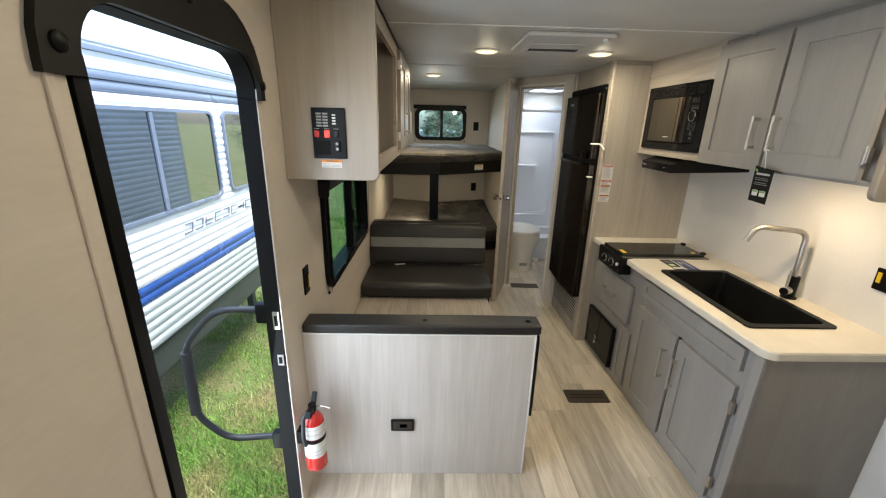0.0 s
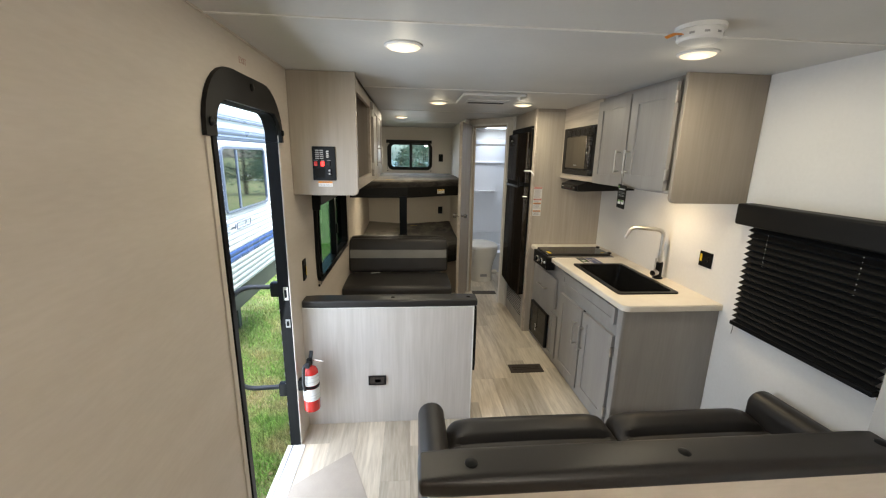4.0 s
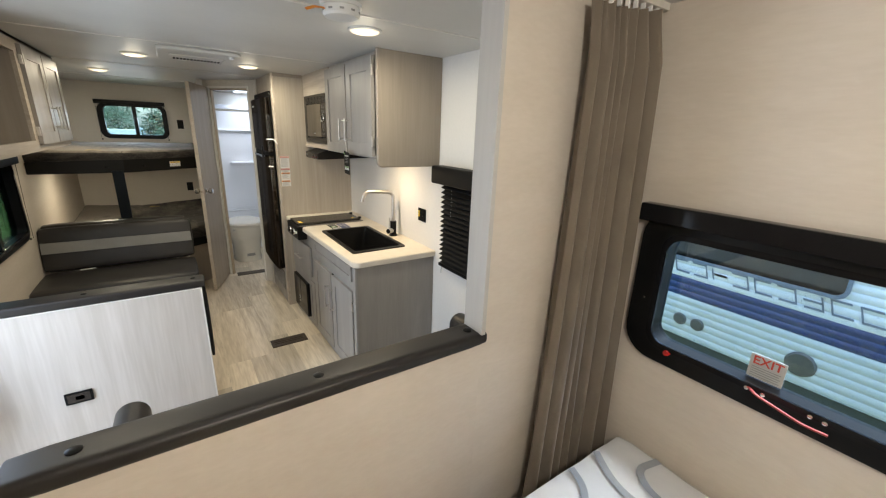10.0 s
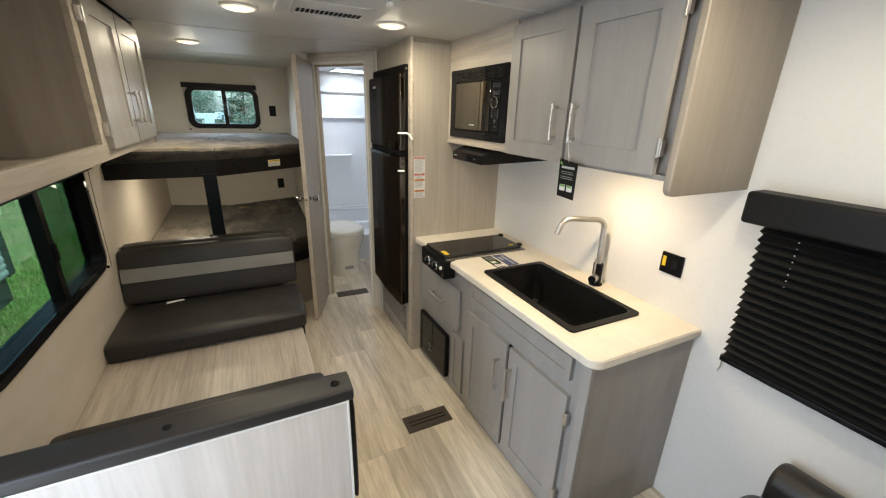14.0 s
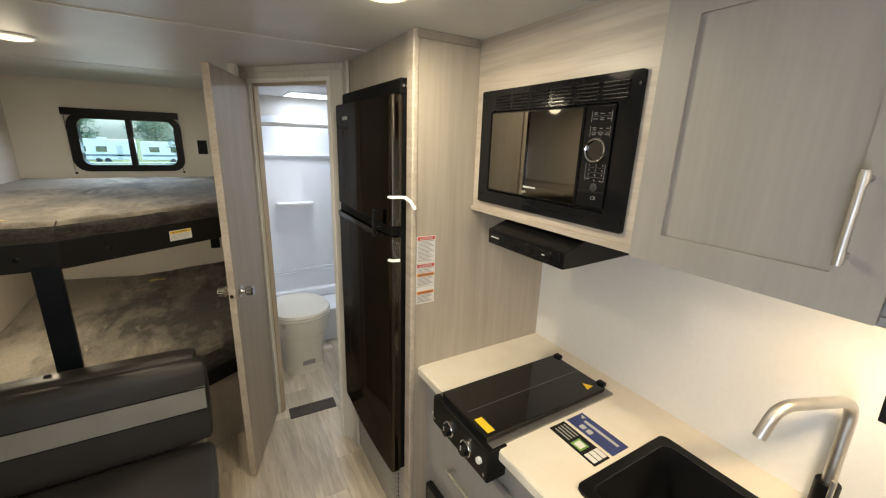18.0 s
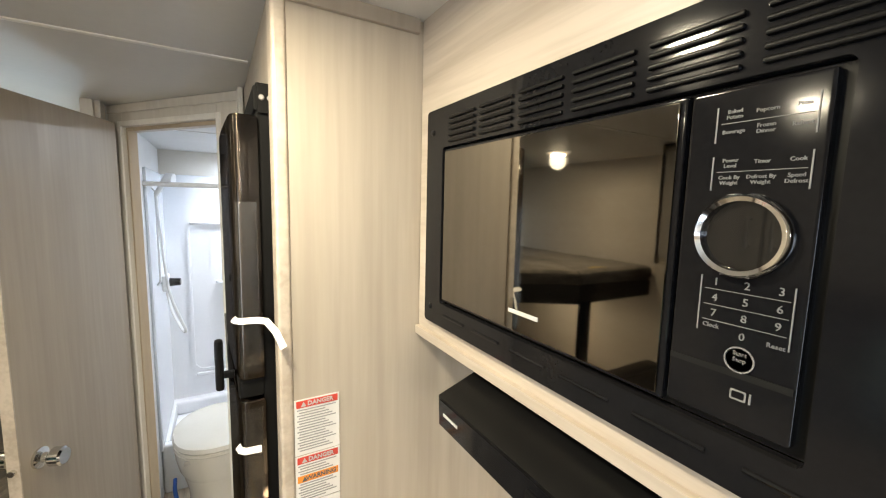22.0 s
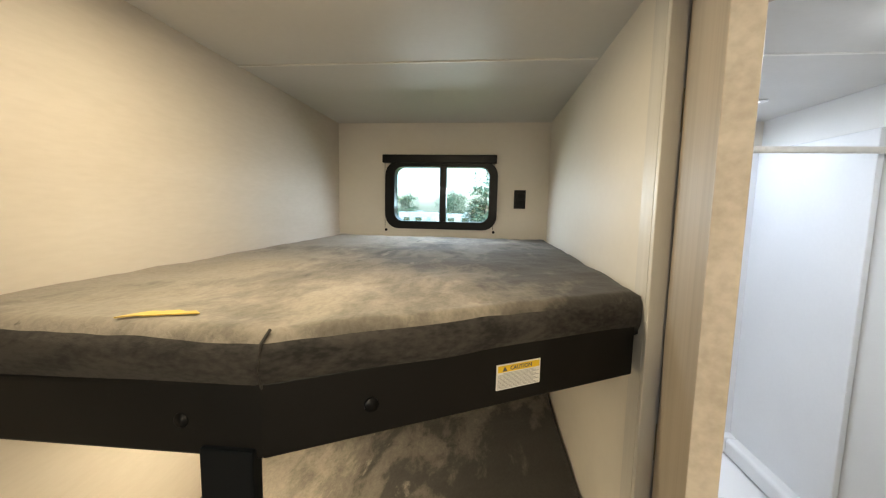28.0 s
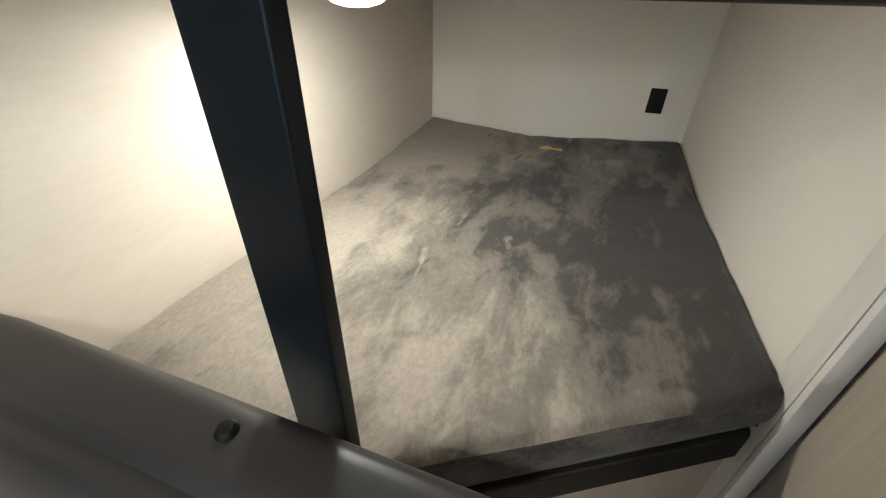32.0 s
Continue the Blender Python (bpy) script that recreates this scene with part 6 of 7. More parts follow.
    return [(XL, FL.y + off), (FC.x - off * 0.2, FC.y + off), (right, FC.y + (right - FC.x) * d.y / d.x + off * 1.15), (right, YR), (XL, YR)]


def mattress(z0, z1, off, soft, seed, cornerlift=0.0):
    """A fleece mattress with the slanted front corner."""
    bm = bmesh.new()
    nx, ny = 90, 80
    g = {}
    poly = bunk_outline(off)
    for i in range(nx + 1):
        x = XL + 0.004 + (1.016 - XL - 0.008) * i / nx
        fy = poly[0][1] + (poly[1][1] - poly[0][1]) * (x - XL) / (FC.x - XL) if x < FC.x else poly[1][1] + (x - poly[1][0]) * (poly[2][1] - poly[1][1]) / (poly[2][0] - poly[1][0])
        for j in range(ny + 1):
            t = j / ny
            y = fy + (YR - 0.004 - fy) * (t ** 1.35)
            e = min(x - XL, 1.016 - x, YR - y, (y - fy) * 1.0)
            drop = soft * max(0, 1 - e / 0.026) ** 2
            z = z1 - drop + 0.006 * noise.noise(Vector((x * 5 + seed, y * 5, 0))) + 0.0025 * noise.noise(Vector((x * 21, y * 21, seed)))
            back_lift = cornerlift * max(0, (y - 5.1) / 0.58) * abs(2 * (x - XL) / 1.2 - 0.9)
            g[i, j] = bm.verts.new((x, y, z + back_lift))
    for i in range(nx):
        for j in range(ny):
            bm.faces.new((g[i, j], g[i + 1, j], g[i + 1, j + 1], g[i, j + 1]))
    rim = [g[i, 0] for i in range(nx + 1)] + [g[nx, j] for j in range(1, ny + 1)] + [g[i, ny] for i in range(nx - 1, -1, -1)] + [g[0, j] for j in range(ny - 1, 0, -1)]
    edge = bmesh.new()
    front = set(range(nx + 1))
    rim = [edge.verts.new(v.co) for v in rim]
    rings = [rim]
    for q in range(1, 9):
        u = q / 8
        row = []
        for k, v in enumerate(rim):
            bulge = (0.013 * math.sin(math.pi * min(1, 0.12 + u * 0.95)) + 0.004 * noise.noise(Vector((v.co.x * 7, v.co.y * 7, u * 2 + seed))) * math.sin(math.pi * u)) if k in front else 0
            sag = 0.005 * u * noise.noise(Vector((v.co.x * 6, 1.5, seed))) if k in front else 0
            row.append(edge.verts.new((v.co.x, v.co.y - bulge + 0.008 * u * u * (k in front), v.co.z + (z0 - v.co.z) * u + sag)))
        rings.append(row)
    n = len(rim)
    for p, q in zip(rings, rings[1:]):
        for k in range(n):
            edge.faces.new((p[k], q[k], q[(k + 1) % n], p[(k + 1) % n]))
    edge.faces.new(rings[-1])
    bmesh.ops.recalc_face_normals(edge, faces=edge.faces)
    return bm, edge


bu = thing("bunk_bed", (0.41, 4.8, 0), "built-in corner bunk bed with black padded rails and a steel post", "bunk bed")


RE = FR - (FR - FC).normalized() * 0.024


def bunk(z0, z1, sag=0.0):
    part("deck", prism(bunk_outline(0.03, 1.019), "z", z0 + 0.02, z0 + 0.045), M["wood_pale"], bu)
    rail = part("front_rail", prism([(FL.x, FL.y), (FC.x, FC.y), (FC.x - 0.008, FC.y + 0.035), (FL.x, FL.y + 0.035)], "z", z0, z1, 0.006, 3), M["vinyl"], bu, "padded black vinyl rail")
    for v in rail.data.vertices:
        if v.co.z > (z0 + z1) / 2:
            v.co.z -= sag * (FC.x - v.co.x - bu.location.x) / (FC.x - FL.x)
    rail2 = part("front_rail", prism([(FC.x, FC.y), (RE.x, RE.y), (RE.x + 0.004, RE.y + 0.012), (RE.x + 0.002, RE.y + 0.040), (FC.x - 0.008, FC.y + 0.035)], "z", z0, z1, 0.006, 3), M["vinyl"], bu, "padded black vinyl rail")
    return rail, rail2


ra, rb = bunk(1.173, 1.284, 0.020)
rail_dir = (FR - FC).normalized()
for s, along in ((0.272, 0), (0.15, 1), (-0.15, 0)):
    x, y = (s, FC.y - 0.0012) if not along else (FC.x + rail_dir.x * s, FC.y + rail_dir.y * s)
    way = Vector((0, -1, 0)) if not along else Vector((rail_dir.y, -rail_dir.x, 0))
    part("button", moved(lathe([(0.0, 0.007), (0.007, 0.006), (0.011, 0.003), (0.0115, -0.002)], (0, 0, 0)), Matrix.Translation((x, y, 1.223)) @ way.to_track_quat("Z", "Y").to_matrix().to_4x4()), M["black"], ra if not along else rb, "domed black cover button")
bunk(0.405, 0.485)
part("kick_panel", prism([(XL, FL.y + 0.03), (FC.x - 0.01, FC.y + 0.03), (1.02, FR.y + 0.035), (1.02, FR.y + 0.055), (FC.x - 0.012, FC.y + 0.05), (XL, FL.y + 0.05)], "z", 0, 0.405), M["wood_v"], bu)
part("post", box(0.301, 3.880, 0.40, 0.379, 3.905, 1.19, 0.004), M["post_black"], bu, "black steel post")
ca = thing("caution_sticker", (0.752, 4.13, 1.20), "white caution sticker with a yellow header on the bunk rail", "sticker")
cm = Matrix.Translation((*(FC + rail_dir * 0.420), 1.2255)) @ Vector((rail_dir.y, -rail_dir.x, 0)).to_track_quat("Z", "Y").to_matrix().to_4x4()
part("sheet", moved(box(-0.0475, -0.023, -0.001, 0.0475, 0.023, 0.0016), cm), M["label_white"], ca, smooth=0)
part("header", moved(box(-0.045, 0.009, 0.0014, 0.045, 0.021, 0.0022), cm), M["yellow"], ca, smooth=0)
part("lettering", text("CAUTION", 0.0105, cm @ Matrix.Translation((0.004, 0.0148, 0.0022)), bold=0.0003), M["ink"], ca)
part("symbol", moved(prism([(-0.036, 0.0108), (-0.026, 0.0108), (-0.031, 0.0195)], "z", 0.0022, 0.0028), cm), M["ink"], ca, smooth=0)
for k in range(12):
    part("text_line", moved(box(-0.045 + 0.01 * (k == 11), -0.0205 + 0.0024 * k, 0.0015, 0.044 - 0.006 * (k % 3), -0.0198 + 0.0024 * k, 0.0021), cm), M["ink_grey"], ca, smooth=0)

for z0, z1, off, seed, lift, lb in ((1.258, 1.352, 0.004, 3.0, 0.0, "mottled grey fleece mattress on the upper bunk"), (0.483, 0.600, 0.008, 11.0, 0.045, "mottled grey fleece mattress on the lower bunk")):
    mt = thing("bunk_mattress", (0.41, 4.8, z0), lb, "mattress", "bunk mattresses")
    top_, edge_ = mattress(z0, z1, off, 0.016, seed, lift)
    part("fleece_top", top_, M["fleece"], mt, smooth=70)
    part("border", edge_, M["fleece_side_shaded"], mt, "fleece border with its front shade put into a darker colour", smooth=70)
    part("corner_seam", tube([(FC.x + 0.004, FC.y + off + 0.016, z1 - 0.001), (FC.x + 0.001, FC.y + off - 0.003, z1 - 0.016), (FC.x, FC.y + off - 0.013, (z0 + z1) / 2), (FC.x, FC.y + off + 0.002, z0 + 0.006)], 0.0022, 7), M["fleece_side_shaded"], mt)
    if z0 > 1:
        tag = [(0.160, 3.905), (0.186, 3.916), (0.197, 3.914), (0.225, 3.936), (0.254, 3.953), (0.240, 3.964), (0.228, 3.957), (0.214, 3.962), (0.200, 3.945), (0.188, 3.940), (0.180, 3.928), (0.164, 3.915)]
    else:
        tag = [(0.416, 5.427), (0.446, 5.419), (0.466, 5.435), (0.516, 5.429), (0.511, 5.461), (0.486, 5.452), (0.471, 5.455), (0.456, 5.473), (0.421, 5.463)]
    cloth = prism(tag, "z", z1 + (0.002 if z0 > 1 else 0.011), z1 + (0.004 if z0 > 1 else 0.0125))
    for v in cloth.verts:
        v.co.z += 0.006 * noise.noise(Vector((v.co.x * 5 + seed, v.co.y * 5, 0))) + 0.0025 * noise.noise(Vector((v.co.x * 21, v.co.y * 21, seed)))
    part("care_tag", cloth, M["tag_yellow"], mt, "crumpled yellow care tag")

BLX, BLY, BLZ = 0.14, 4.40, 1.196
bl = thing("bunk_light", (BLX, BLY, BLZ - 0.042), "round white dome light under the upper bunk, switched on", "lamp")
part("bezel", lathe([(0.074, 0.0), (0.074, -0.012), (0.070, -0.017), (0.066, -0.018), (0.064, -0.012), (0.02, -0.010)][::-1], (BLX, BLY, BLZ)), M["white_plastic"], bl)
part("lens", lathe([(0.0, -0.042), (0.022, -0.041), (0.042, -0.036), (0.056, -0.028), (0.064, -0.014)], (BLX, BLY, BLZ)), M["lens"], bl, "glowing warm dome lens")
globe_lamp(BLX, BLY, BLZ - 0.092, LAMP * BUNK * 0.30, WARM)
down_lamp(BLX, BLY, BLZ - 0.044, LAMP * BUNK * 0.85, WARM)

# ---- bed and curtain ----
be = thing("bed", (1.62, -0.7, 0), "bed with plastic-wrapped white mattress on a beige box base", "bed")
part("base", box(1.17, YF + 0.01, 0, 2.085, 0.27, 0.24, 0.004), M["wall_beige"], be)


bed = cushion(1.15, YF + 0.02, 0.235, 2.09, 0.285, 0.478, 0.035, 0.004, n=30, wob=0.004, seed=4)
mattr = part("mattress", bed, M["bed_white"], be, "white mattress wrapped in clear plastic")


def swirl(pts, wide):
    """A curved printed band on the mattress top, along a few bends."""
    line = smooth_path([(x, y, 0) for x, y in pts], 0.14, 9)
    bm = bmesh.new()
    rows = []
    for k, p in enumerate(line):
        d = (line[min(k + 1, len(line) - 1)] - line[max(k - 1, 0)]).normalized()
        half = Vector((-d.y, d.x, 0)) * wide / 2
        rows.append([bm.verts.new((q.x, q.y, 0.4885)) for q in (p - half, p + half)])
    for p, q in zip(rows, rows[1:]):
        bm.faces.new((p[0], q[0], q[1], p[1]))
    bmesh.ops.recalc_face_normals(bm, faces=bm.faces)
    return bm


for pts, wide in (([(1.765, 0.262), (1.74, 0.19), (1.655, 0.12), (1.56, -0.12), (1.60, -0.40)], 0.024),
                  ([(1.905, 0.262), (1.86, 0.19), (1.832, 0.12), (1.835, 0.0), (1.80, -0.30)], 0.026),
                  ([(2.06, 0.112), (1.96, 0.135), (1.91, 0.07), (1.90, -0.04), (2.0, -0.25), (2.05, -0.5)], 0.026),
                  ([(1.22, 0.22), (1.40, 0.10), (1.42, -0.15), (1.28, -0.35), (1.21, -0.6)], 0.024),
                  ([(1.25, -1.5), (1.5, -1.2), (1.45, -0.8), (1.75, -0.62), (2.02, -0.85)], 0.026),
                  ([(1.55, -1.6), (1.8, -1.35), (2.03, -1.45)], 0.024)):
    part("printed_swirl", swirl(pts, wide), M["bed_swirl"], mattr, "grey-blue printed swirl")

cu = thing("curtain", (1.9, 0.40, 0.03), "taupe fabric privacy curtain gathered to one side on a ceiling track", "curtain")


def drape(u, v):
    """Deep uneven folds that hang from a gathered heading and spread a little towards the floor."""
    spread = 0.230 + 0.150 * (1 - v) ** 1.1
    x = 1.755 - 0.065 * (1 - v) ** 1.3 + (u ** 0.92) * spread
    ph = 13.0 * math.pi * (u + 0.030 * math.sin(9 * u + 1.0) + 0.008 * math.sin(2.4 * v + 11 * u)) + 0.5 * math.sin(1.7 * v)
    ridge = (0.5 - 0.5 * math.cos(ph)) ** 0.7
    depth = (0.056 + 0.020 * math.sin(7.3 * u + 0.8)) * (0.80 + 0.30 * (1 - v))
    y = 0.437 - depth * ridge - 0.05 * u + 0.003 * math.sin(2 * ph + 4 * v) + 0.003 * math.sin(31 * u + 7 * v)
    if v > 0.93:
        k = (v - 0.93) / 0.07
        y += k * (0.020 * ridge + 0.010 * math.sin(70 * u))
    return Vector((x, y, 0.03 + 1.925 * v))


part("fabric", sheet(drape, 220, 40, 0.0025), M["curtain"], cu, smooth=80)
part("track", box(0.46, 0.385, 1.978, 2.09, 0.41, ZC, 0.003), M["trim_white"], cu, "pale ceiling track")
for k in range(8):
    part("glider", box(1.77 + 0.038 * k, 0.39, 1.950, 1.778 + 0.038 * k, 0.404, 1.980, 0.002), M["white_plastic"], cu)

# ---- floor vents, mat, ceiling unit, smoke alarm ----
def floor_vent(x0, y0, x1, y1, turn=0.0):
    cx, cy = (x0 + x1) / 2, (y0 + y1) / 2
    ob = thing("floor_vent", (cx, cy, 0), "brown metal floor register with slots", "floor vent", "floor vents")
    w, d = (x1 - x0) / 2, (y1 - y0) / 2
    m = Matrix.Translation((cx, cy, 0)) @ pose(0, 0, 0, 0, 0, turn)
    part("frame", moved(ring(rrect(-w, -d, w, d, 0.004, 2), rrect(-w + 0.022, -d + 0.022, w - 0.022, d - 0.022, 0.002, 2), "z", 0.0005, 0.006), m), M["vent_brown"], ob)
    part("well", moved(box(-w + 0.021, -d + 0.021, 0.0006, w - 0.021, d - 0.021, 0.002), m), M["black_matt"], ob, smooth=0)
    for k in range(3):
        y = -d + 0.032 + (2 * d - 0.064) * k / 2
        part("slat", moved(box(-w + 0.02, y - 0.009, 0.0015, w - 0.02, y + 0.009, 0.005, 0.001), m), M["vent_brown"], ob)
    return ob


floor_vent(1.178, 2.45, 1.436, 2.565, 0.0)
floor_vent(1.160, 4.195, 1.440, 4.295, -2.0)

mm = [(-0.19, 1.475), (0.085, 1.700), (0.262, 1.245), (-0.19, 0.94)]
solo("door_mat", prism(mm, "z", 0.0008, 0.004, 0.001), M["mat_film"], "thin beige protective mat lying askew by the door", "mat")

ac = thing("ceiling_air_conditioner", (0.955, 2.64, 1.97), "low white ceiling air unit with a slotted grille", "air conditioner")
part("cover", prism(rrect(0.745, 2.43, 1.165, 2.86, 0.03, 4), "z", 1.978, ZC, 0.010, 3), M["ceiling"], ac)
part("inner_frame", ring(rrect(0.80, 2.60, 1.10, 2.83, 0.012, 3), rrect(0.812, 2.612, 1.088, 2.818, 0.010, 3), "z", 1.974, 1.9785), M["ceiling"], ac)
for k in range(14):
    part("slot", prism(rrect(0.825 + 0.0185 * k, 2.735, 0.8375 + 0.0185 * k, 2.79, 0.005, 3), "z", 1.9755, 1.9785), M["black_matt"], ac)
part("knob", lathe([(0.016, 0.0), (0.014, -0.012), (0.0, -0.013)][::-1], (1.115, 2.47, 1.978)), M["white_plastic"], ac)

sa = thing("smoke_alarm", (1.295, 1.085, 1.955), "round white smoke alarm with a loose orange pull tab", "smoke alarm")
part("base", lathe([(0.070, 0.0), (0.070, -0.012), (0.0, -0.012)][::-1], (1.295, 1.085, ZC)), M["white_plastic"], sa)
part("body", lathe([(0.062, -0.012), (0.062, -0.036), (0.056, -0.043), (0.0, -0.045)][::-1], (1.295, 1.085, ZC)), M["white_plastic"], sa)
for k in range(10):
    a = 2 * math.pi * k / 10
    part("sound_slot", moved(box(0.0605, -0.007, -0.030, 0.063, 0.007, -0.024), Matrix.Translation((1.295, 1.085, ZC)) @ pose(0, 0, 0, 0, 0, math.degrees(a))), M["ink_grey"], sa)
part("pull_tab", tube([(1.235, 1.075, 1.975), (1.195, 1.055, 1.968), (1.165, 1.050, 1.955)], 0.006, 8, 0.12), M["orange"], sa, "orange pull tab")

# ---- bathroom door ----
HX, HY = 1.079, 4.279
FX_, FY_ = 0.920, 3.842
dlen = math.hypot(FX_ - HX, FY_ - HY)
DM = Matrix.Translation((HX, HY, 0)) @ pose(0, 0, 0, 0, 0, math.degrees(math.atan2(FY_ - HY, FX_ - HX)))
bd = thing("door_2", (HX, HY, 0.015), "pale wood-grain bathroom door standing open", "door", kind="structure")
part("leaf", moved(box(0, -0.014, 0.018, dlen, 0.014, 1.936, 0.002), DM), M["wood_leaf"], bd)
part("edge", moved(box(dlen - 0.001, -0.0145, 0.018, dlen + 0.003, 0.0145, 1.936, 0.001), DM), M["wood_h"], bd)
part("edge", moved(box(-0.003, -0.0145, 0.018, 0.001, 0.0145, 1.936, 0.001), DM), M["wood_h"], bd)
for sgn in (1, -1):
    y0 = 0.014 * sgn
    rose = moved(lathe([(0.027, 0.0), (0.027, 0.006), (0.013, 0.011), (0.010, 0.03), (0.0, 0.03)], (0, 0, 0), "y" if sgn > 0 else "-y"), DM @ Matrix.Translation((dlen - 0.055, y0, 0.990)))
    kn = part("knob", merge(rose, moved(lathe([(0.0, 0.026), (0.019, 0.027), (0.0245, 0.033), (0.0245, 0.055), (0.020, 0.060), (0.0, 0.060)], (0, 0, 0), "y" if sgn > 0 else "-y"), DM @ Matrix.Translation((dlen - 0.055, y0, 0.990)))), M["chrome"], bd, "round chrome door knob")
part("latch", moved(cyl((dlen + 0.002, 0, 0.990), (dlen + 0.012, 0, 0.990), 0.008, 14), DM), M["chrome"], bd)
for z in (0.25, 1.03, 1.72):
    part("hinge", moved(merge(cyl((-0.004, -0.016, z - 0.043), (-0.004, -0.016, z + 0.043), 0.0058, 12), box(-0.006, -0.016, z - 0.042, 0.030, -0.0135, z + 0.042)), DM), M["hinge_brass"], bd, "dull brass hinge")

# ---- toilet ----
to = thing("toilet", (1.36, 4.86, 0), "cream caravan toilet with the lid closed", "toilet")
TC = Vector((1.352, 4.845))
TD = Vector((0.10, -1.0)).normalized()


def oval(w, l0, l1, n=28):
    """An egg-shaped outline: l1 towards the front, l0 towards the back."""
    side = Vector((-TD.y, TD.x))
    out = []
    for k in range(n):
        a = 2 * math.pi * k / n
        c, s = math.cos(a), math.sin(a)
        p = TC + TD * (l1 * c ** 0.7 if c > 0 else l0 * c) + side * (w * s)
        out.append(p)
    return out


def loft(levels):
    bm = bmesh.new()
    rows = [[bm.verts.new((p.x, p.y, 1.06 * z)) for p in oval(w, a, b)] for z, w, a, b in levels]
    for p, q in zip(rows, rows[1:]):
        for k in range(len(p)):
            bm.faces.new((p[k], p[(k + 1) % len(p)], q[(k + 1) % len(p)], q[k]))
    bm.faces.new(rows[0][::-1])
    bm.faces.new(rows[-1])
    bmesh.ops.recalc_face_normals(bm, faces=bm.faces)
    return bm


part("base", loft([(0.0, 0.150, 0.20, 0.20), (0.03, 0.150, 0.20, 0.20), (0.05, 0.146, 0.195, 0.192), (0.16, 0.150, 0.195, 0.192), (0.22, 0.163, 0.205, 0.200), (0.27, 0.176, 0.215, 0.210)]), M["toilet"], to)
part("bowl", loft([(0.265, 0.176, 0.215, 0.210), (0.295, 0.190, 0.225, 0.225), (0.36, 0.205, 0.235, 0.240), (0.405, 0.210, 0.24, 0.245)]), M["toilet"], to)
part("seat", loft([(0.405, 0.206, 0.235, 0.245), (0.412, 0.212, 0.24, 0.25), (0.424, 0.210, 0.24, 0.248)]), M["toilet"], to)
part("lid", loft([(0.425, 0.206, 0.235, 0.246), (0.434, 0.213, 0.24, 0.252), (0.452, 0.207, 0.236, 0.245), (0.464, 0.17, 0.20, 0.205), (0.468, 0.09, 0.11, 0.11)]), M["toilet"], to, "closed cream lid")
part("latch", box(1.20, 4.640, 0.400, 1.250, 4.655, 0.422, 0.003), M["steel"], to)
part("rating_plate", moved(box(-0.045, -0.003, -0.017, 0.045, 0.003, 0.017, 0.002), Matrix.Translation((1.370, 4.653, 0.09)) @ pose(0, 0, 0, 0, 0, 4)), M["lens_grey"], to)
part("pedal", box(1.485, 4.72, 0.09, 1.565, 4.775, 0.14, 0.018, 3), M["toilet"], to)
part("pipe", tube(smooth_path([(1.15, 4.83, 0.0), (1.15, 4.81, 0.11), (1.135, 4.88, 0.14), (1.13, 4.97, 0.14)], 0.03), 0.010, 10), M["blue"], to, "blue water hose")

# ---- shower ----
sh = thing("shower", (1.55, 5.33, 0), "white moulded shower stall with a raised tray", "shower")
part("tray", merge(box(1.065, 5.07, 0, 2.10, 5.125, 0.295, 0.016, 3), box(1.065, 5.12, 0, 2.10, YR, 0.20), box(1.065, 5.60, 0.2, 2.10, YR, 0.295, 0.02, 3), box(2.02, 5.12, 0.2, 2.10, 5.61, 0.295, 0.02, 3), box(1.065, 5.12, 0.2, 1.10, 5.61, 0.295, 0.015, 3)), M["shower"], sh)
part("rear_wall", box(1.066, YR - 0.022, 0.29, 2.098, YR - 0.001, 1.84, 0.006), M["shower"], sh)
part("side_wall", box(2.075, 5.02, 0.29, 2.099, YR - 0.02, 1.84, 0.006), M["shower"], sh)
part("side_wall", box(1.0645, 5.02, 0.29, 1.080, YR - 0.02, 1.84, 0.005), M["shower"], sh)
for z0, z1 in ((0.475, 1.52),):
    part("moulded_bead", ring(rrect(1.20, z0, 1.88, z1, 0.07, 6), rrect(1.218, z0 + 0.018, 1.862, z1 - 0.018, 0.055, 6), "y", YR - 0.034, YR - 0.021), M["shower"], sh)
for z in (1.525, 0.455):
    part("ledge", prism(rrect(1.22, z - 0.012, 1.86, z + 0.012, 0.011, 4), "y", YR - 0.042, YR - 0.021, 0.006, 3), M["shower"], sh)
part("soap_shelf", prism([(1.36 + 0.16 - 0.16 * math.cos(radians(a)), YR - 0.029 - 0.075 * math.sin(radians(a))) for a in range(0, 181, 15)], "z", 1.095, 1.118, 0.006, 3), M["shower"], sh)
solo("shower_rod", cyl((1.064, 5.0, 1.755), (2.099, 5.0, 1.755), 0.0125, 16), M["trim_white"], "cream shower curtain rod across the stall", "shower rod")
hs_ = thing("hand_shower", (1.10, 5.2, 1.2), "white hand shower with hose on the stall wall", "shower head")
part("slide_bar", tube([(1.082, 5.16, 1.74), (1.098, 5.16, 1.72), (1.098, 5.16, 1.22), (1.082, 5.16, 1.20)], 0.006, 10), M["white_plastic"], hs_)
part("head", merge(cyl((1.10, 5.15, 1.70), (1.155, 5.14, 1.80), 0.012, 14, 0.016), cyl((1.150, 5.14, 1.79), (1.185, 5.13, 1.785), 0.030, 18, 0.034)), M["white_plastic"], hs_)
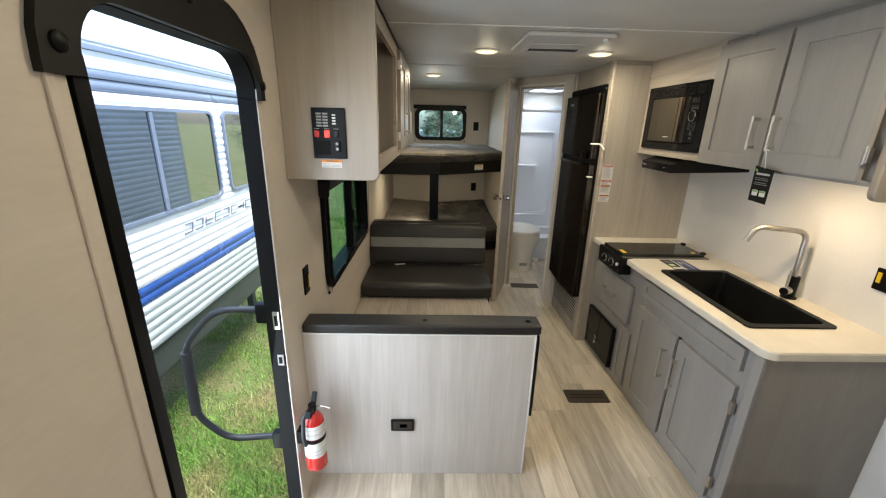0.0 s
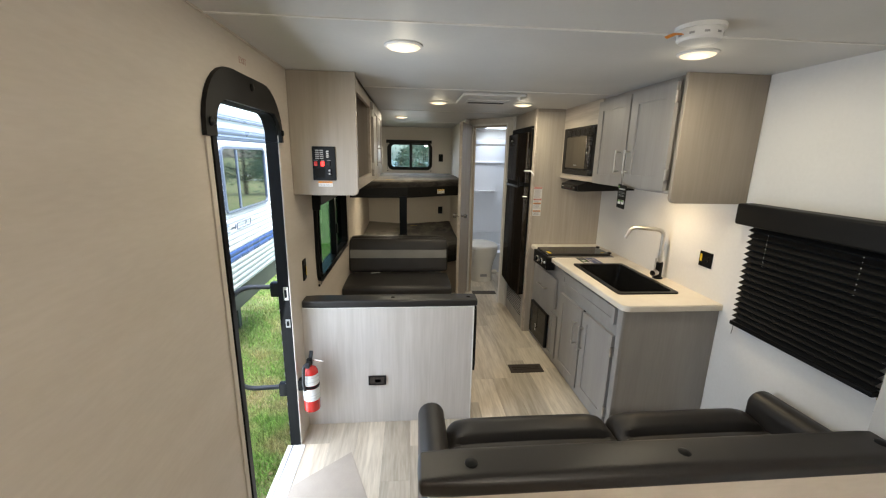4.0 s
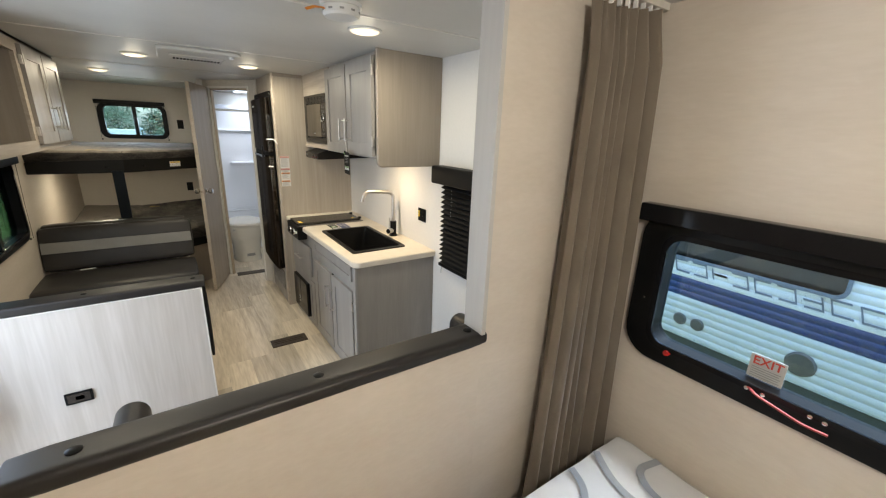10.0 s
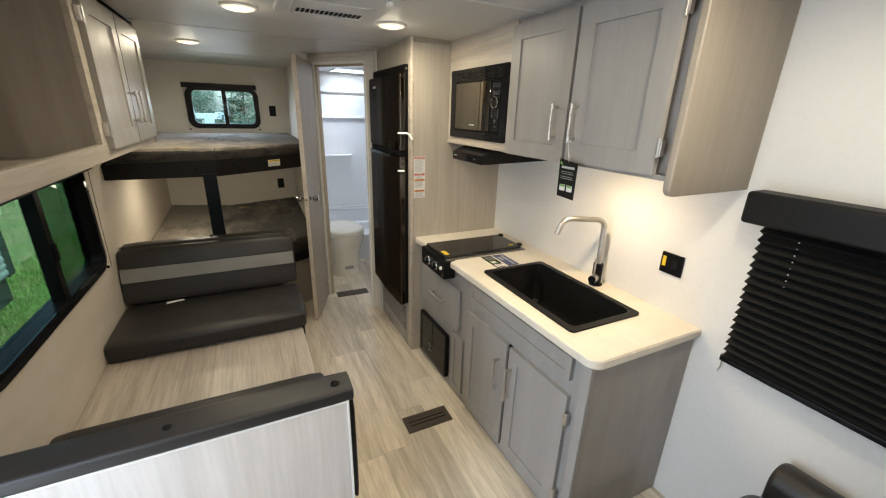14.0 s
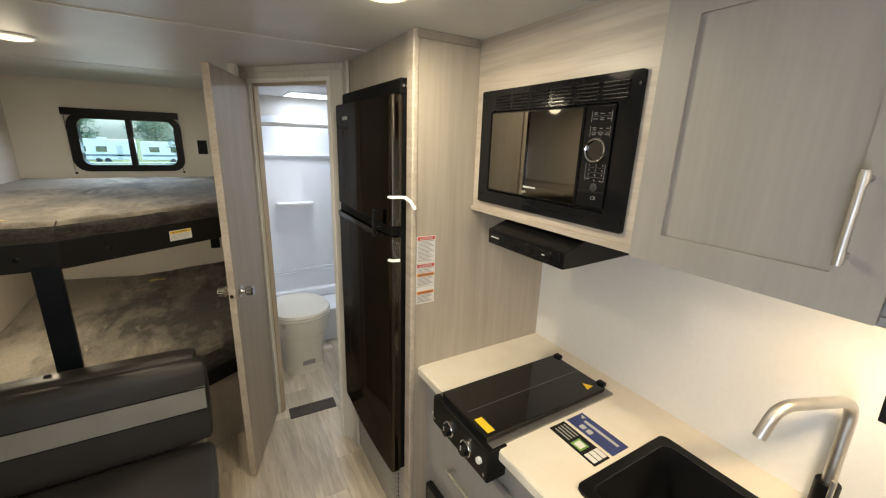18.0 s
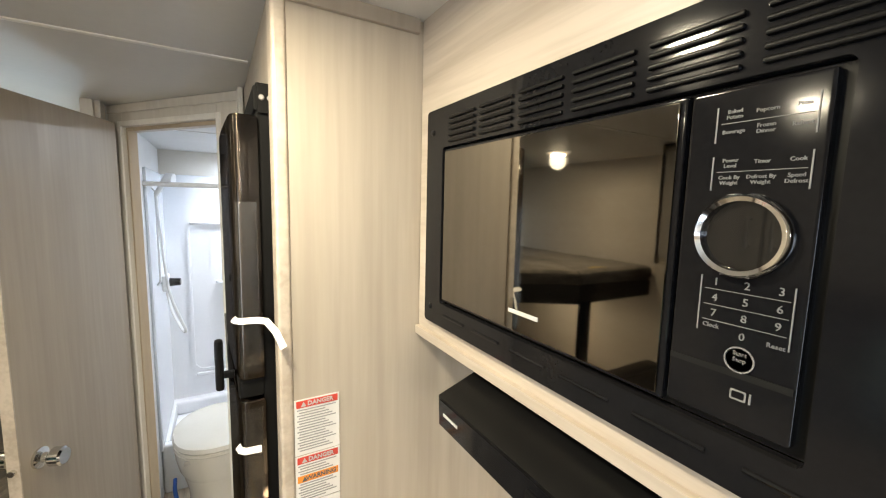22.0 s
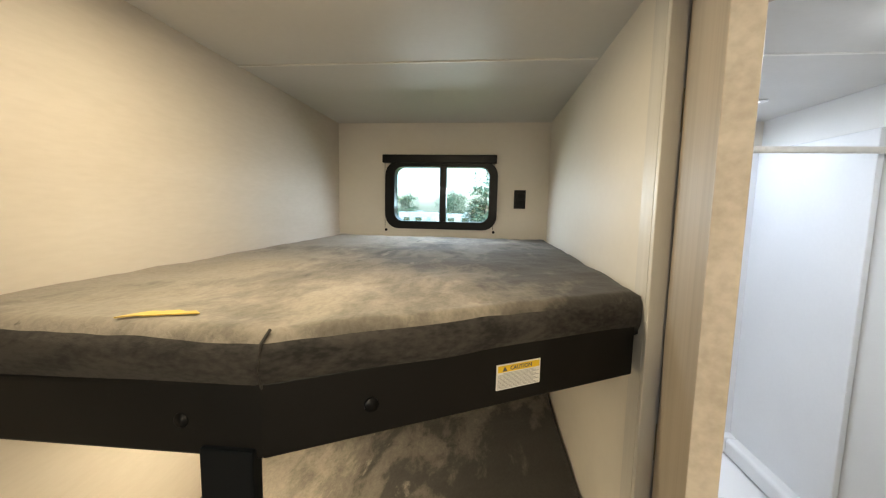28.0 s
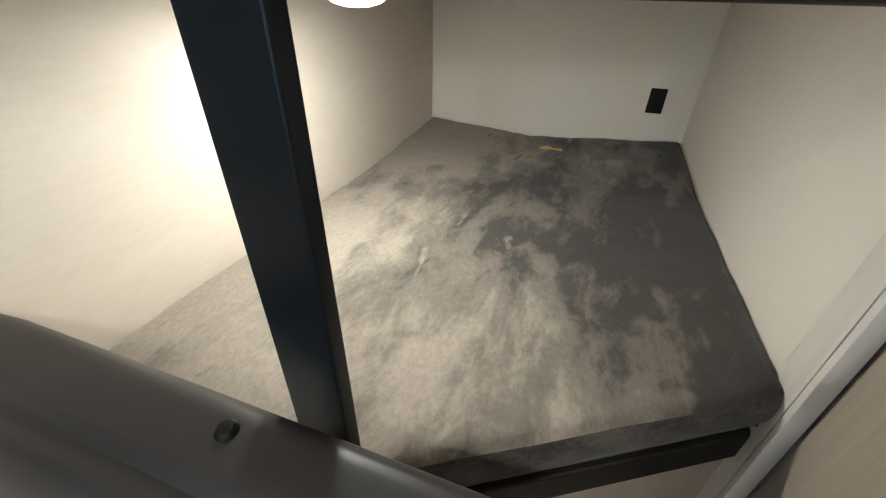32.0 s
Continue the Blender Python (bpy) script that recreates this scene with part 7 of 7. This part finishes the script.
part("hose", tube(smooth_path([(1.10, 5.15, 1.70), (1.115, 5.12, 1.45), (1.14, 5.10, 1.15), (1.21, 5.11, 0.93), (1.19, 5.2, 0.90), (1.12, 5.36, 1.0), (1.098, 5.40, 1.13)], 0.08), 0.0075, 10), M["white_plastic"], hs_)
vl = part("valve", box(1.081, 5.345, 1.12, 1.115, 5.465, 1.22, 0.012, 3), M["white_plastic"], hs_)
part("valve_knob", cyl((1.112, 5.405, 1.17), (1.175, 5.40, 1.17), 0.026, 18, 0.022, 0.004), M["fridge_wrap"], vl, "smoked clear valve knob")

# ---- outside ----
GZ = -0.92


def gz(x, y):
    """The lawn's height: level by the trailers, falling away behind them, uneven in small waves."""
    return GZ - 0.028 * max(0.0, min(y, 110) - 12) + 0.035 * noise.noise(Vector((x * 0.35, y * 0.35, 0))) + 0.015 * noise.noise(Vector((x * 1.3, y * 1.3, 4)))


def lawn():
    bm = bmesh.new()
    xs = sorted(set([-400, -150, -60, -30, -20] + [-14 + 0.5 * k for k in range(60)] + [20, 30, 60, 150, 400]))
    ys = sorted(set([-400, -150, -60, -30, -15] + [-8 + 0.6 * k for k in range(60)] + [35, 45, 60, 100, 200, 400]))
    g = [[bm.verts.new((x, y, gz(x, y))) for y in ys] for x in xs]
    for i in range(len(xs) - 1):
        for j in range(len(ys) - 1):
            bm.faces.new((g[i][j], g[i + 1][j], g[i + 1][j + 1], g[i][j + 1]))
    return bm


tagged(link("ground", lawn(), M["grass_ground"]), "uneven green lawn with bare patches", "ground", kind="structure")


def grass(x0, x1, y0, y1, count, h0, h1, seed):
    rnd = random.Random(seed)
    verts, faces = [], []
    for k in range(count):
        x, y = rnd.uniform(x0, x1), rnd.uniform(y0, y1)
        d = noise.noise(Vector((x * 0.9, y * 0.9, 7)))
        if d < rnd.uniform(-0.6, 0.1):
            continue
        h = rnd.uniform(h0, h1) * (1 + 1.3 * max(0, d))
        a, w = rnd.uniform(0, 6.28), rnd.uniform(0.0022, 0.0055)
        lx_, ly_ = rnd.gauss(0, 0.5) * h, rnd.gauss(0, 0.5) * h
        z = gz(x, y) - 0.005
        ca_, sa_ = math.cos(a) * w, math.sin(a) * w
        b = len(verts)
        verts += [(x - ca_, y - sa_, z), (x + ca_, y + sa_, z), (x + lx_ * 0.5 + ca_ * 0.6, y + ly_ * 0.5 + sa_ * 0.6, z + h * 0.6), (x + lx_ * 0.5 - ca_ * 0.6, y + ly_ * 0.5 - sa_ * 0.6, z + h * 0.6), (x + lx_, y + ly_, z + h)]
        faces += [(b, b + 1, b + 2, b + 3), (b + 3, b + 2, b + 4)]
    me = bpy.data.meshes.new("grass")
    me.from_pydata(verts, [], faces)
    me.materials.append(M["blade"])
    return tagged(new("grass", me), "blades of short green grass beside the doorway", "grass", kind="stuff")


grass(-2.0, -0.25, 1.0, 4.6, 70000, 0.02, 0.065, 5)
grass(-3.0, -0.25, 4.6, 11.0, 60000, 0.02, 0.07, 6)


def trailer(name, x, way, y0, y1, stripe, top, low, word, windows, label, band="stripe_blue", pane="pane_room", drop=0.25):
    """A neighbouring travel trailer: its long side lies at x and looks along way (+1 or -1)."""
    ob = thing(name, (x - way * 1.2, (y0 + y1) / 2, GZ), label, "trailer", "neighbouring trailers")
    step = 0.062

    def siding(z0, z1, mat, nm):
        n = max(1, round((z1 - z0) / step))
        bm = bmesh.new()
        prof = []
        for k in range(n):
            for f, o in ((0.0, 0.0), (0.25, 0.006), (0.55, 0.008), (0.8, 0.005), (0.96, -0.001)):
                prof.append((z0 + (z1 - z0) * (k + f) / n, o))
        prof.append((z1, 0.0))
        rows = [[bm.verts.new((x + way * o, y, z)) for y in (y0, y1)] for z, o in prof]
        for p, q in zip(rows, rows[1:]):
            bm.faces.new((p[0], p[1], q[1], q[0]))
        for yy in (y0, y1):
            bk = [bm.verts.new((x - way * 2.3, yy, z)) for z in (z0, z1)]
            c = [r[0 if yy == y0 else 1] for r in rows]
            bm.faces.new((c[0], c[-1], bk[1], bk[0]))
        bmesh.ops.recalc_face_normals(bm, faces=bm.faces)
        part(nm, bm, mat, ob)

    siding(stripe[1], top - 0.26, M["siding"], "wall")
    siding(stripe[0], stripe[1], M[band], "blue_stripe")
    siding(low, stripe[0], M["siding_grey"], "lower_wall")
    siding(top - 0.26, top - 0.14, M["stripe_steel"], "upper_stripe")
    siding(top - 0.14, top, M["siding"], "top_wall")
    part("inner_box", box(x - way * 2.3, y0 + 0.02, low, x - way * 0.03, y1 - 0.02, top) if way < 0 else box(x - 2.3, y0 + 0.02, low, x - 0.03, y1 - 0.02, top), M["siding"], ob)
    part("roof", box(min(x + way * 0.02, x - way * 2.35), y0 - 0.03, top, max(x + way * 0.02, x - way * 2.35), y1 + 0.03, top + 0.06, 0.02), M["siding"], ob)
    part("gutter", box(min(x, x + way * 0.025), y0, top - 0.045, max(x, x + way * 0.025), y1, top - 0.015, 0.004), M["stripe_steel"], ob)
    sk_ = [(y0 + 0.1, low), (y1 - 0.1, low), (y1 - 0.1, low - drop)]
    sk_ += [(y0 + 0.1, low - drop)]
    part("skirt", prism(sk_, "x", x - way * 0.06, x - way * 0.03), M["skirt"], ob, "dark underbody skirt")
    part("underbody", box(min(x - way * 0.2, x - way * 2.2), y0 + 0.3, low - 0.42, max(x - way * 0.2, x - way * 2.2), y1 - 0.3, low - 0.02), M["skirt"], ob)
    for yw in ((y0 + y1) / 2 - 0.1, (y0 + y1) / 2 + 0.75):
        for xx in (x - way * 0.32, x - way * 2.0):
            wh = part("wheel", lathe([(0.0, -0.10), (0.20, -0.10), (0.32, -0.09), (0.345, -0.05), (0.345, 0.05), (0.32, 0.09), (0.20, 0.10), (0.0, 0.10)], (xx, yw, GZ + 0.335), "x", 26), M["rubber"], ob, "black tyre")
            part("rim", lathe([(0.0, 0.105), (0.08, 0.11), (0.19, 0.104), (0.195, 0.09)], (xx, yw, GZ + 0.335), "x" if way > 0 else "-x", 20), M["siding_grey"], wh)
    for yy in (y0, y1 - 0.11):
        part("corner_trim", box(min(x + way * 0.009, x - way * 0.05), yy, low - 0.02, max(x + way * 0.009, x - way * 0.05), yy + 0.11, top - 0.06, 0.004), M["skirt"], ob, "dark corner trim")
    for yy in (y0 + 0.5, y1 - 0.5):
        part("stabiliser", box(x - way * 0.5 - 0.04, yy - 0.04, GZ - 0.02, x - way * 0.5 + 0.04, yy + 0.04, low - 0.2), M["skirt"], ob)
    for a, c, z0, z1, split in windows:
        f = part("window", ring(rrect(a, z0, c, z1, 0.07, 5), rrect(a + 0.024, z0 + 0.024, c - 0.024, z1 - 0.024, 0.056, 5), "x", x - way * 0.01, x + way * 0.03), M["stripe_steel"], ob, "grey framed window")
        part("pane", box(min(x + way * 0.008, x + way * 0.016), a + 0.02, z0 + 0.02, max(x + way * 0.008, x + way * 0.016), c - 0.02, z1 - 0.02), M[pane], f, smooth=0)
        if split:
            part("mullion", box(min(x, x + way * 0.026), split - 0.018, z0 + 0.03, max(x, x + way * 0.026), split + 0.018, z1 - 0.03), M["stripe_steel"], f)
    if word:
        wy0, wy1, wz, wh_ = word
        n, st_ = 10, wh_ * 0.13
        rnd = random.Random(21)
        for k in range(n):
            u0 = wy0 + (wy1 - wy0) * k / n
            w = (wy1 - wy0) / n * 0.74

            def stroke(a0, b0, a1, b1):
                """A slanted stroke between two corners of the mark's box."""
                pts = [(u0 + w * p + 0.3 * wh_ * q, wz + wh_ * q) for p, q in ((a0, b0), (a1, b0), (a1, b1), (a0, b1))]
                return prism(pts, "x", min(x + way * 0.008, x + way * 0.014), max(x + way * 0.008, x + way * 0.014))

            bits = [stroke(0, 0.87, 1, 1) if rnd.random() < 0.75 else stroke(0, 0.44, 1, 0.57), stroke(0, 0, 1, 0.13) if rnd.random() < 0.7 else stroke(0, 0.44, 0.8, 0.57), stroke(0, 0.1, 0.09, 0.9) if rnd.random() < 0.6 else stroke(0.91, 0.1, 1, 0.9)]
            part("logo_mark", merge(*bits), M["stripe_steel"], ob, smooth=0)
    return ob


trailer("travel_trailer", -1.60, 1, -3.6, 5.85, (0.375, 0.504), 1.985, 0.045, (3.454, 4.90, 0.728, 0.078),
        [(2.80, 4.075, 0.925, 1.655, 3.31), (4.235, 5.5, 0.935, 1.66, 4.62), (1.3, 2.5, 0.93, 1.655, 1.9), (-2.6, -1.2, 0.93, 1.655, -1.9)], "white travel trailer with blue stripes parked alongside on the grass")
trailer("travel_trailer", 4.55, -1, -4.5, 3.2, (0.205, 0.385), 2.2, -0.195, (-0.10, 1.45, 0.43, 0.12),
        [(0.12, 1.53, 0.555, 1.50, None), (-2.4, -1.2, 0.66, 1.55, -1.8)], "white travel trailer with one broad blue stripe parked close by", "stripe_navy", "black_glass", 0.62)
solo("tail_hatch", lathe([(0.0, 0.02), (0.085, 0.018), (0.10, 0.0)], (4.545, 0.245, -0.02), "-x", 20), M["skirt"], "round dark hatch on the trailer wall", "hatch")
for y in (0.985, 1.138, 1.586):
    solo("hose_inlet", lathe([(0.0, 0.02), (0.05, 0.018), (0.06, 0.0)], (4.545, y, -0.02), "-x", 16), M["skirt"], "small dark inlet on the trailer wall", "inlet")


def tree(x, y, h, spread, seed, leaves=9000, conical=0.4, size=1.0):
    rnd = random.Random(seed)
    z0 = gz(x, y) - 0.1
    ob = thing("tree", (x, y, z0), "leafy green tree behind the trailer", "tree", "trees")
    trunk = tube([(x, y, z0), (x + 0.05, y, z0 + h * 0.3), (x - 0.03, y + 0.05, z0 + h * 0.7), (x, y, z0 + h * 0.95)], 0.16, 10)
    for v in trunk.verts:
        k = 1 - 0.85 * (v.co.z - z0) / h
        v.co.x, v.co.y = x + (v.co.x - x) * k, y + (v.co.y - y) * k
    tips = []
    for i in range(34):
        f = rnd.uniform(0.12, 0.95)
        a = rnd.uniform(0, 6.28)
        reach = spread * (1 - conical * f) * rnd.uniform(0.55, 1.0) * (1 if f > 0.2 else 0.8)
        p0 = Vector((x, y, z0 + h * f * 0.85))
        p2 = p0 + Vector((math.cos(a) * reach, math.sin(a) * reach, h * 0.14 * rnd.uniform(0.2, 1.2)))
        p1 = p0.lerp(p2, 0.5) + Vector((0, 0, 0.12))
        limb = tube([p0, p1, p2], 0.035, 6)
        merge(trunk, limb)
        tips += [(p1, 0.22 * spread), (p2, 0.26 * spread), (p0.lerp(p2, 0.78), 0.24 * spread)]
    part("trunk", trunk, M["bark"], ob)
    verts, faces = [], []
    for k in range(leaves):
        c, s = rnd.choice(tips)
        p = c + Vector((rnd.gauss(0, s * 0.5), rnd.gauss(0, s * 0.5), rnd.gauss(0, s * 0.42)))
        if p.z < z0 + 0.1 * h:
            continue
        u = Vector((rnd.gauss(0, 1), rnd.gauss(0, 1), rnd.gauss(0, 0.6))).normalized()
        w = u.orthogonal().normalized()
        q = size * rnd.uniform(0.05, 0.10)
        b = len(verts)
        verts += [p - u * q, p + w * q * 0.45, p + u * q, p - w * q * 0.45]
        faces.append((b, b + 1, b + 2, b + 3))
    me = bpy.data.meshes.new("crown")
    me.from_pydata([Vector(v) - Vector((x, y, z0)) for v in verts], [], faces)
    me.materials.append(M["leaf"])
    cr = new("crown", me)
    cr.parent = ob


tree(2.2, 19.5, 6.5, 2.3, 3, 12000)
tree(0.6, 24.0, 4.2, 1.5, 8, 6000)
tree(8.5, 30.0, 8.0, 3.2, 12, 8000)
for k, (x, y, h, s) in enumerate(((-18, 88, 7.5, 4.5), (-7, 92, 9, 5.0), (4, 90, 8, 4.6), (15, 86, 9, 5.2), (-29, 90, 8.5, 5.0), (-40, 86, 7.5, 4.6))):
    tree(x, y, h, s, 40 + k, 5000, size=2.2)

FZ = gz(0, 47) - 0.05
fn_ = thing("rail_fence", (0, 47, FZ), "low white rail fence at the far edge of the lawn", "fence")
for k in range(20):
    part("post", box(-34 + 2.6 * k, 46.97, FZ - 0.1, -33.93 + 2.6 * k, 47.04, FZ + 1.05, 0.01), M["white_plastic"], fn_)
for z in (0.45, 0.95):
    part("rail", box(-34, 46.98, FZ + z, 16, 47.02, FZ + z + 0.10, 0.01), M["white_plastic"], fn_)


def parked_camper(x, y, w, h):
    z = gz(x, y) - 0.03
    ft = thing("parked_camper", (x, y, z), "white camper parked far off across the lot", "camper", "far campers")
    part("body", prism([(x - w / 2, z + 0.5), (x + w / 2 - 0.5, z + 0.5), (x + w / 2, z + 1.1), (x + w / 2, z + h - 0.3), (x + w / 2 - 0.5, z + h), (x - w / 2 + 0.1, z + h), (x - w / 2, z + h - 0.1)], "y", y, y + 2.4, 0.05), M["siding"], ft)
    part("stripe", box(x - w / 2 + 0.2, y - 0.02, z + 1.0, x + w / 2 - 0.2, y, z + 1.25), M["stripe_steel"], ft)
    part("air_conditioner", box(x - 0.5, y + 0.8, z + h, x + 0.5, y + 1.6, z + h + 0.28, 0.08), M["siding_grey"], ft)
    part("door", box(x + w * 0.22, y - 0.02, z + 0.65, x + w * 0.22 + 0.7, y, z + 2.5, 0.03), M["siding_grey"], ft)
    for j in range(2):
        part("window", box(x - w * 0.38 + j * w * 0.3, y - 0.03, z + 1.6, x - w * 0.38 + 1.2 + j * w * 0.3, y, z + 2.35, 0.05), M["pane_room"], ft)
    for dx in (-0.5, 0.5):
        part("wheel", cyl((x + dx, y - 0.02, z + 0.37), (x + dx, y + 0.3, z + 0.37), 0.37, 18), M["rubber"], ft)


for x, y, w, h in ((-31, 76, 8.0, 3.2), (-21.5, 74, 8.5, 3.1), (-12, 75, 7.5, 3.3), (-3.2, 74, 8.5, 3.1), (6.5, 76, 8.0, 3.2)):
    parked_camper(x, y, w, h)

# ---- floor planks ----
rnd = random.Random(21)
PW, PL_ = 0.152, 0.92
shared = {}
nrow = math.ceil((XR - XL) / PW)
for i in range(nrow):
    x0 = XL + i * PW
    x1 = min(x0 + PW, XR)
    y = YF - rnd.uniform(0, PL_)
    while y < YR:
        a, b = max(y, YF), min(y + PL_, YR)
        y += PL_
        if b - a < 0.01:
            continue
        w, l_ = round(x1 - x0, 3), round(b - a, 3)
        if (w, l_) not in shared:
            bm = box(-w / 2 + 0.0003, -l_ / 2 + 0.0003, -0.0035, w / 2 - 0.0003, l_ / 2 - 0.0003, 0.0)
            me = bpy.data.meshes.new("plank")
            bm.to_mesh(me)
            bm.free()
            me.materials.append(M["plank"])
            shared[w, l_] = me
        ob = new("plank", shared[w, l_])
        ob.location = ((x0 + x1) / 2, (a + b) / 2, 0)
        ob.parent = floor
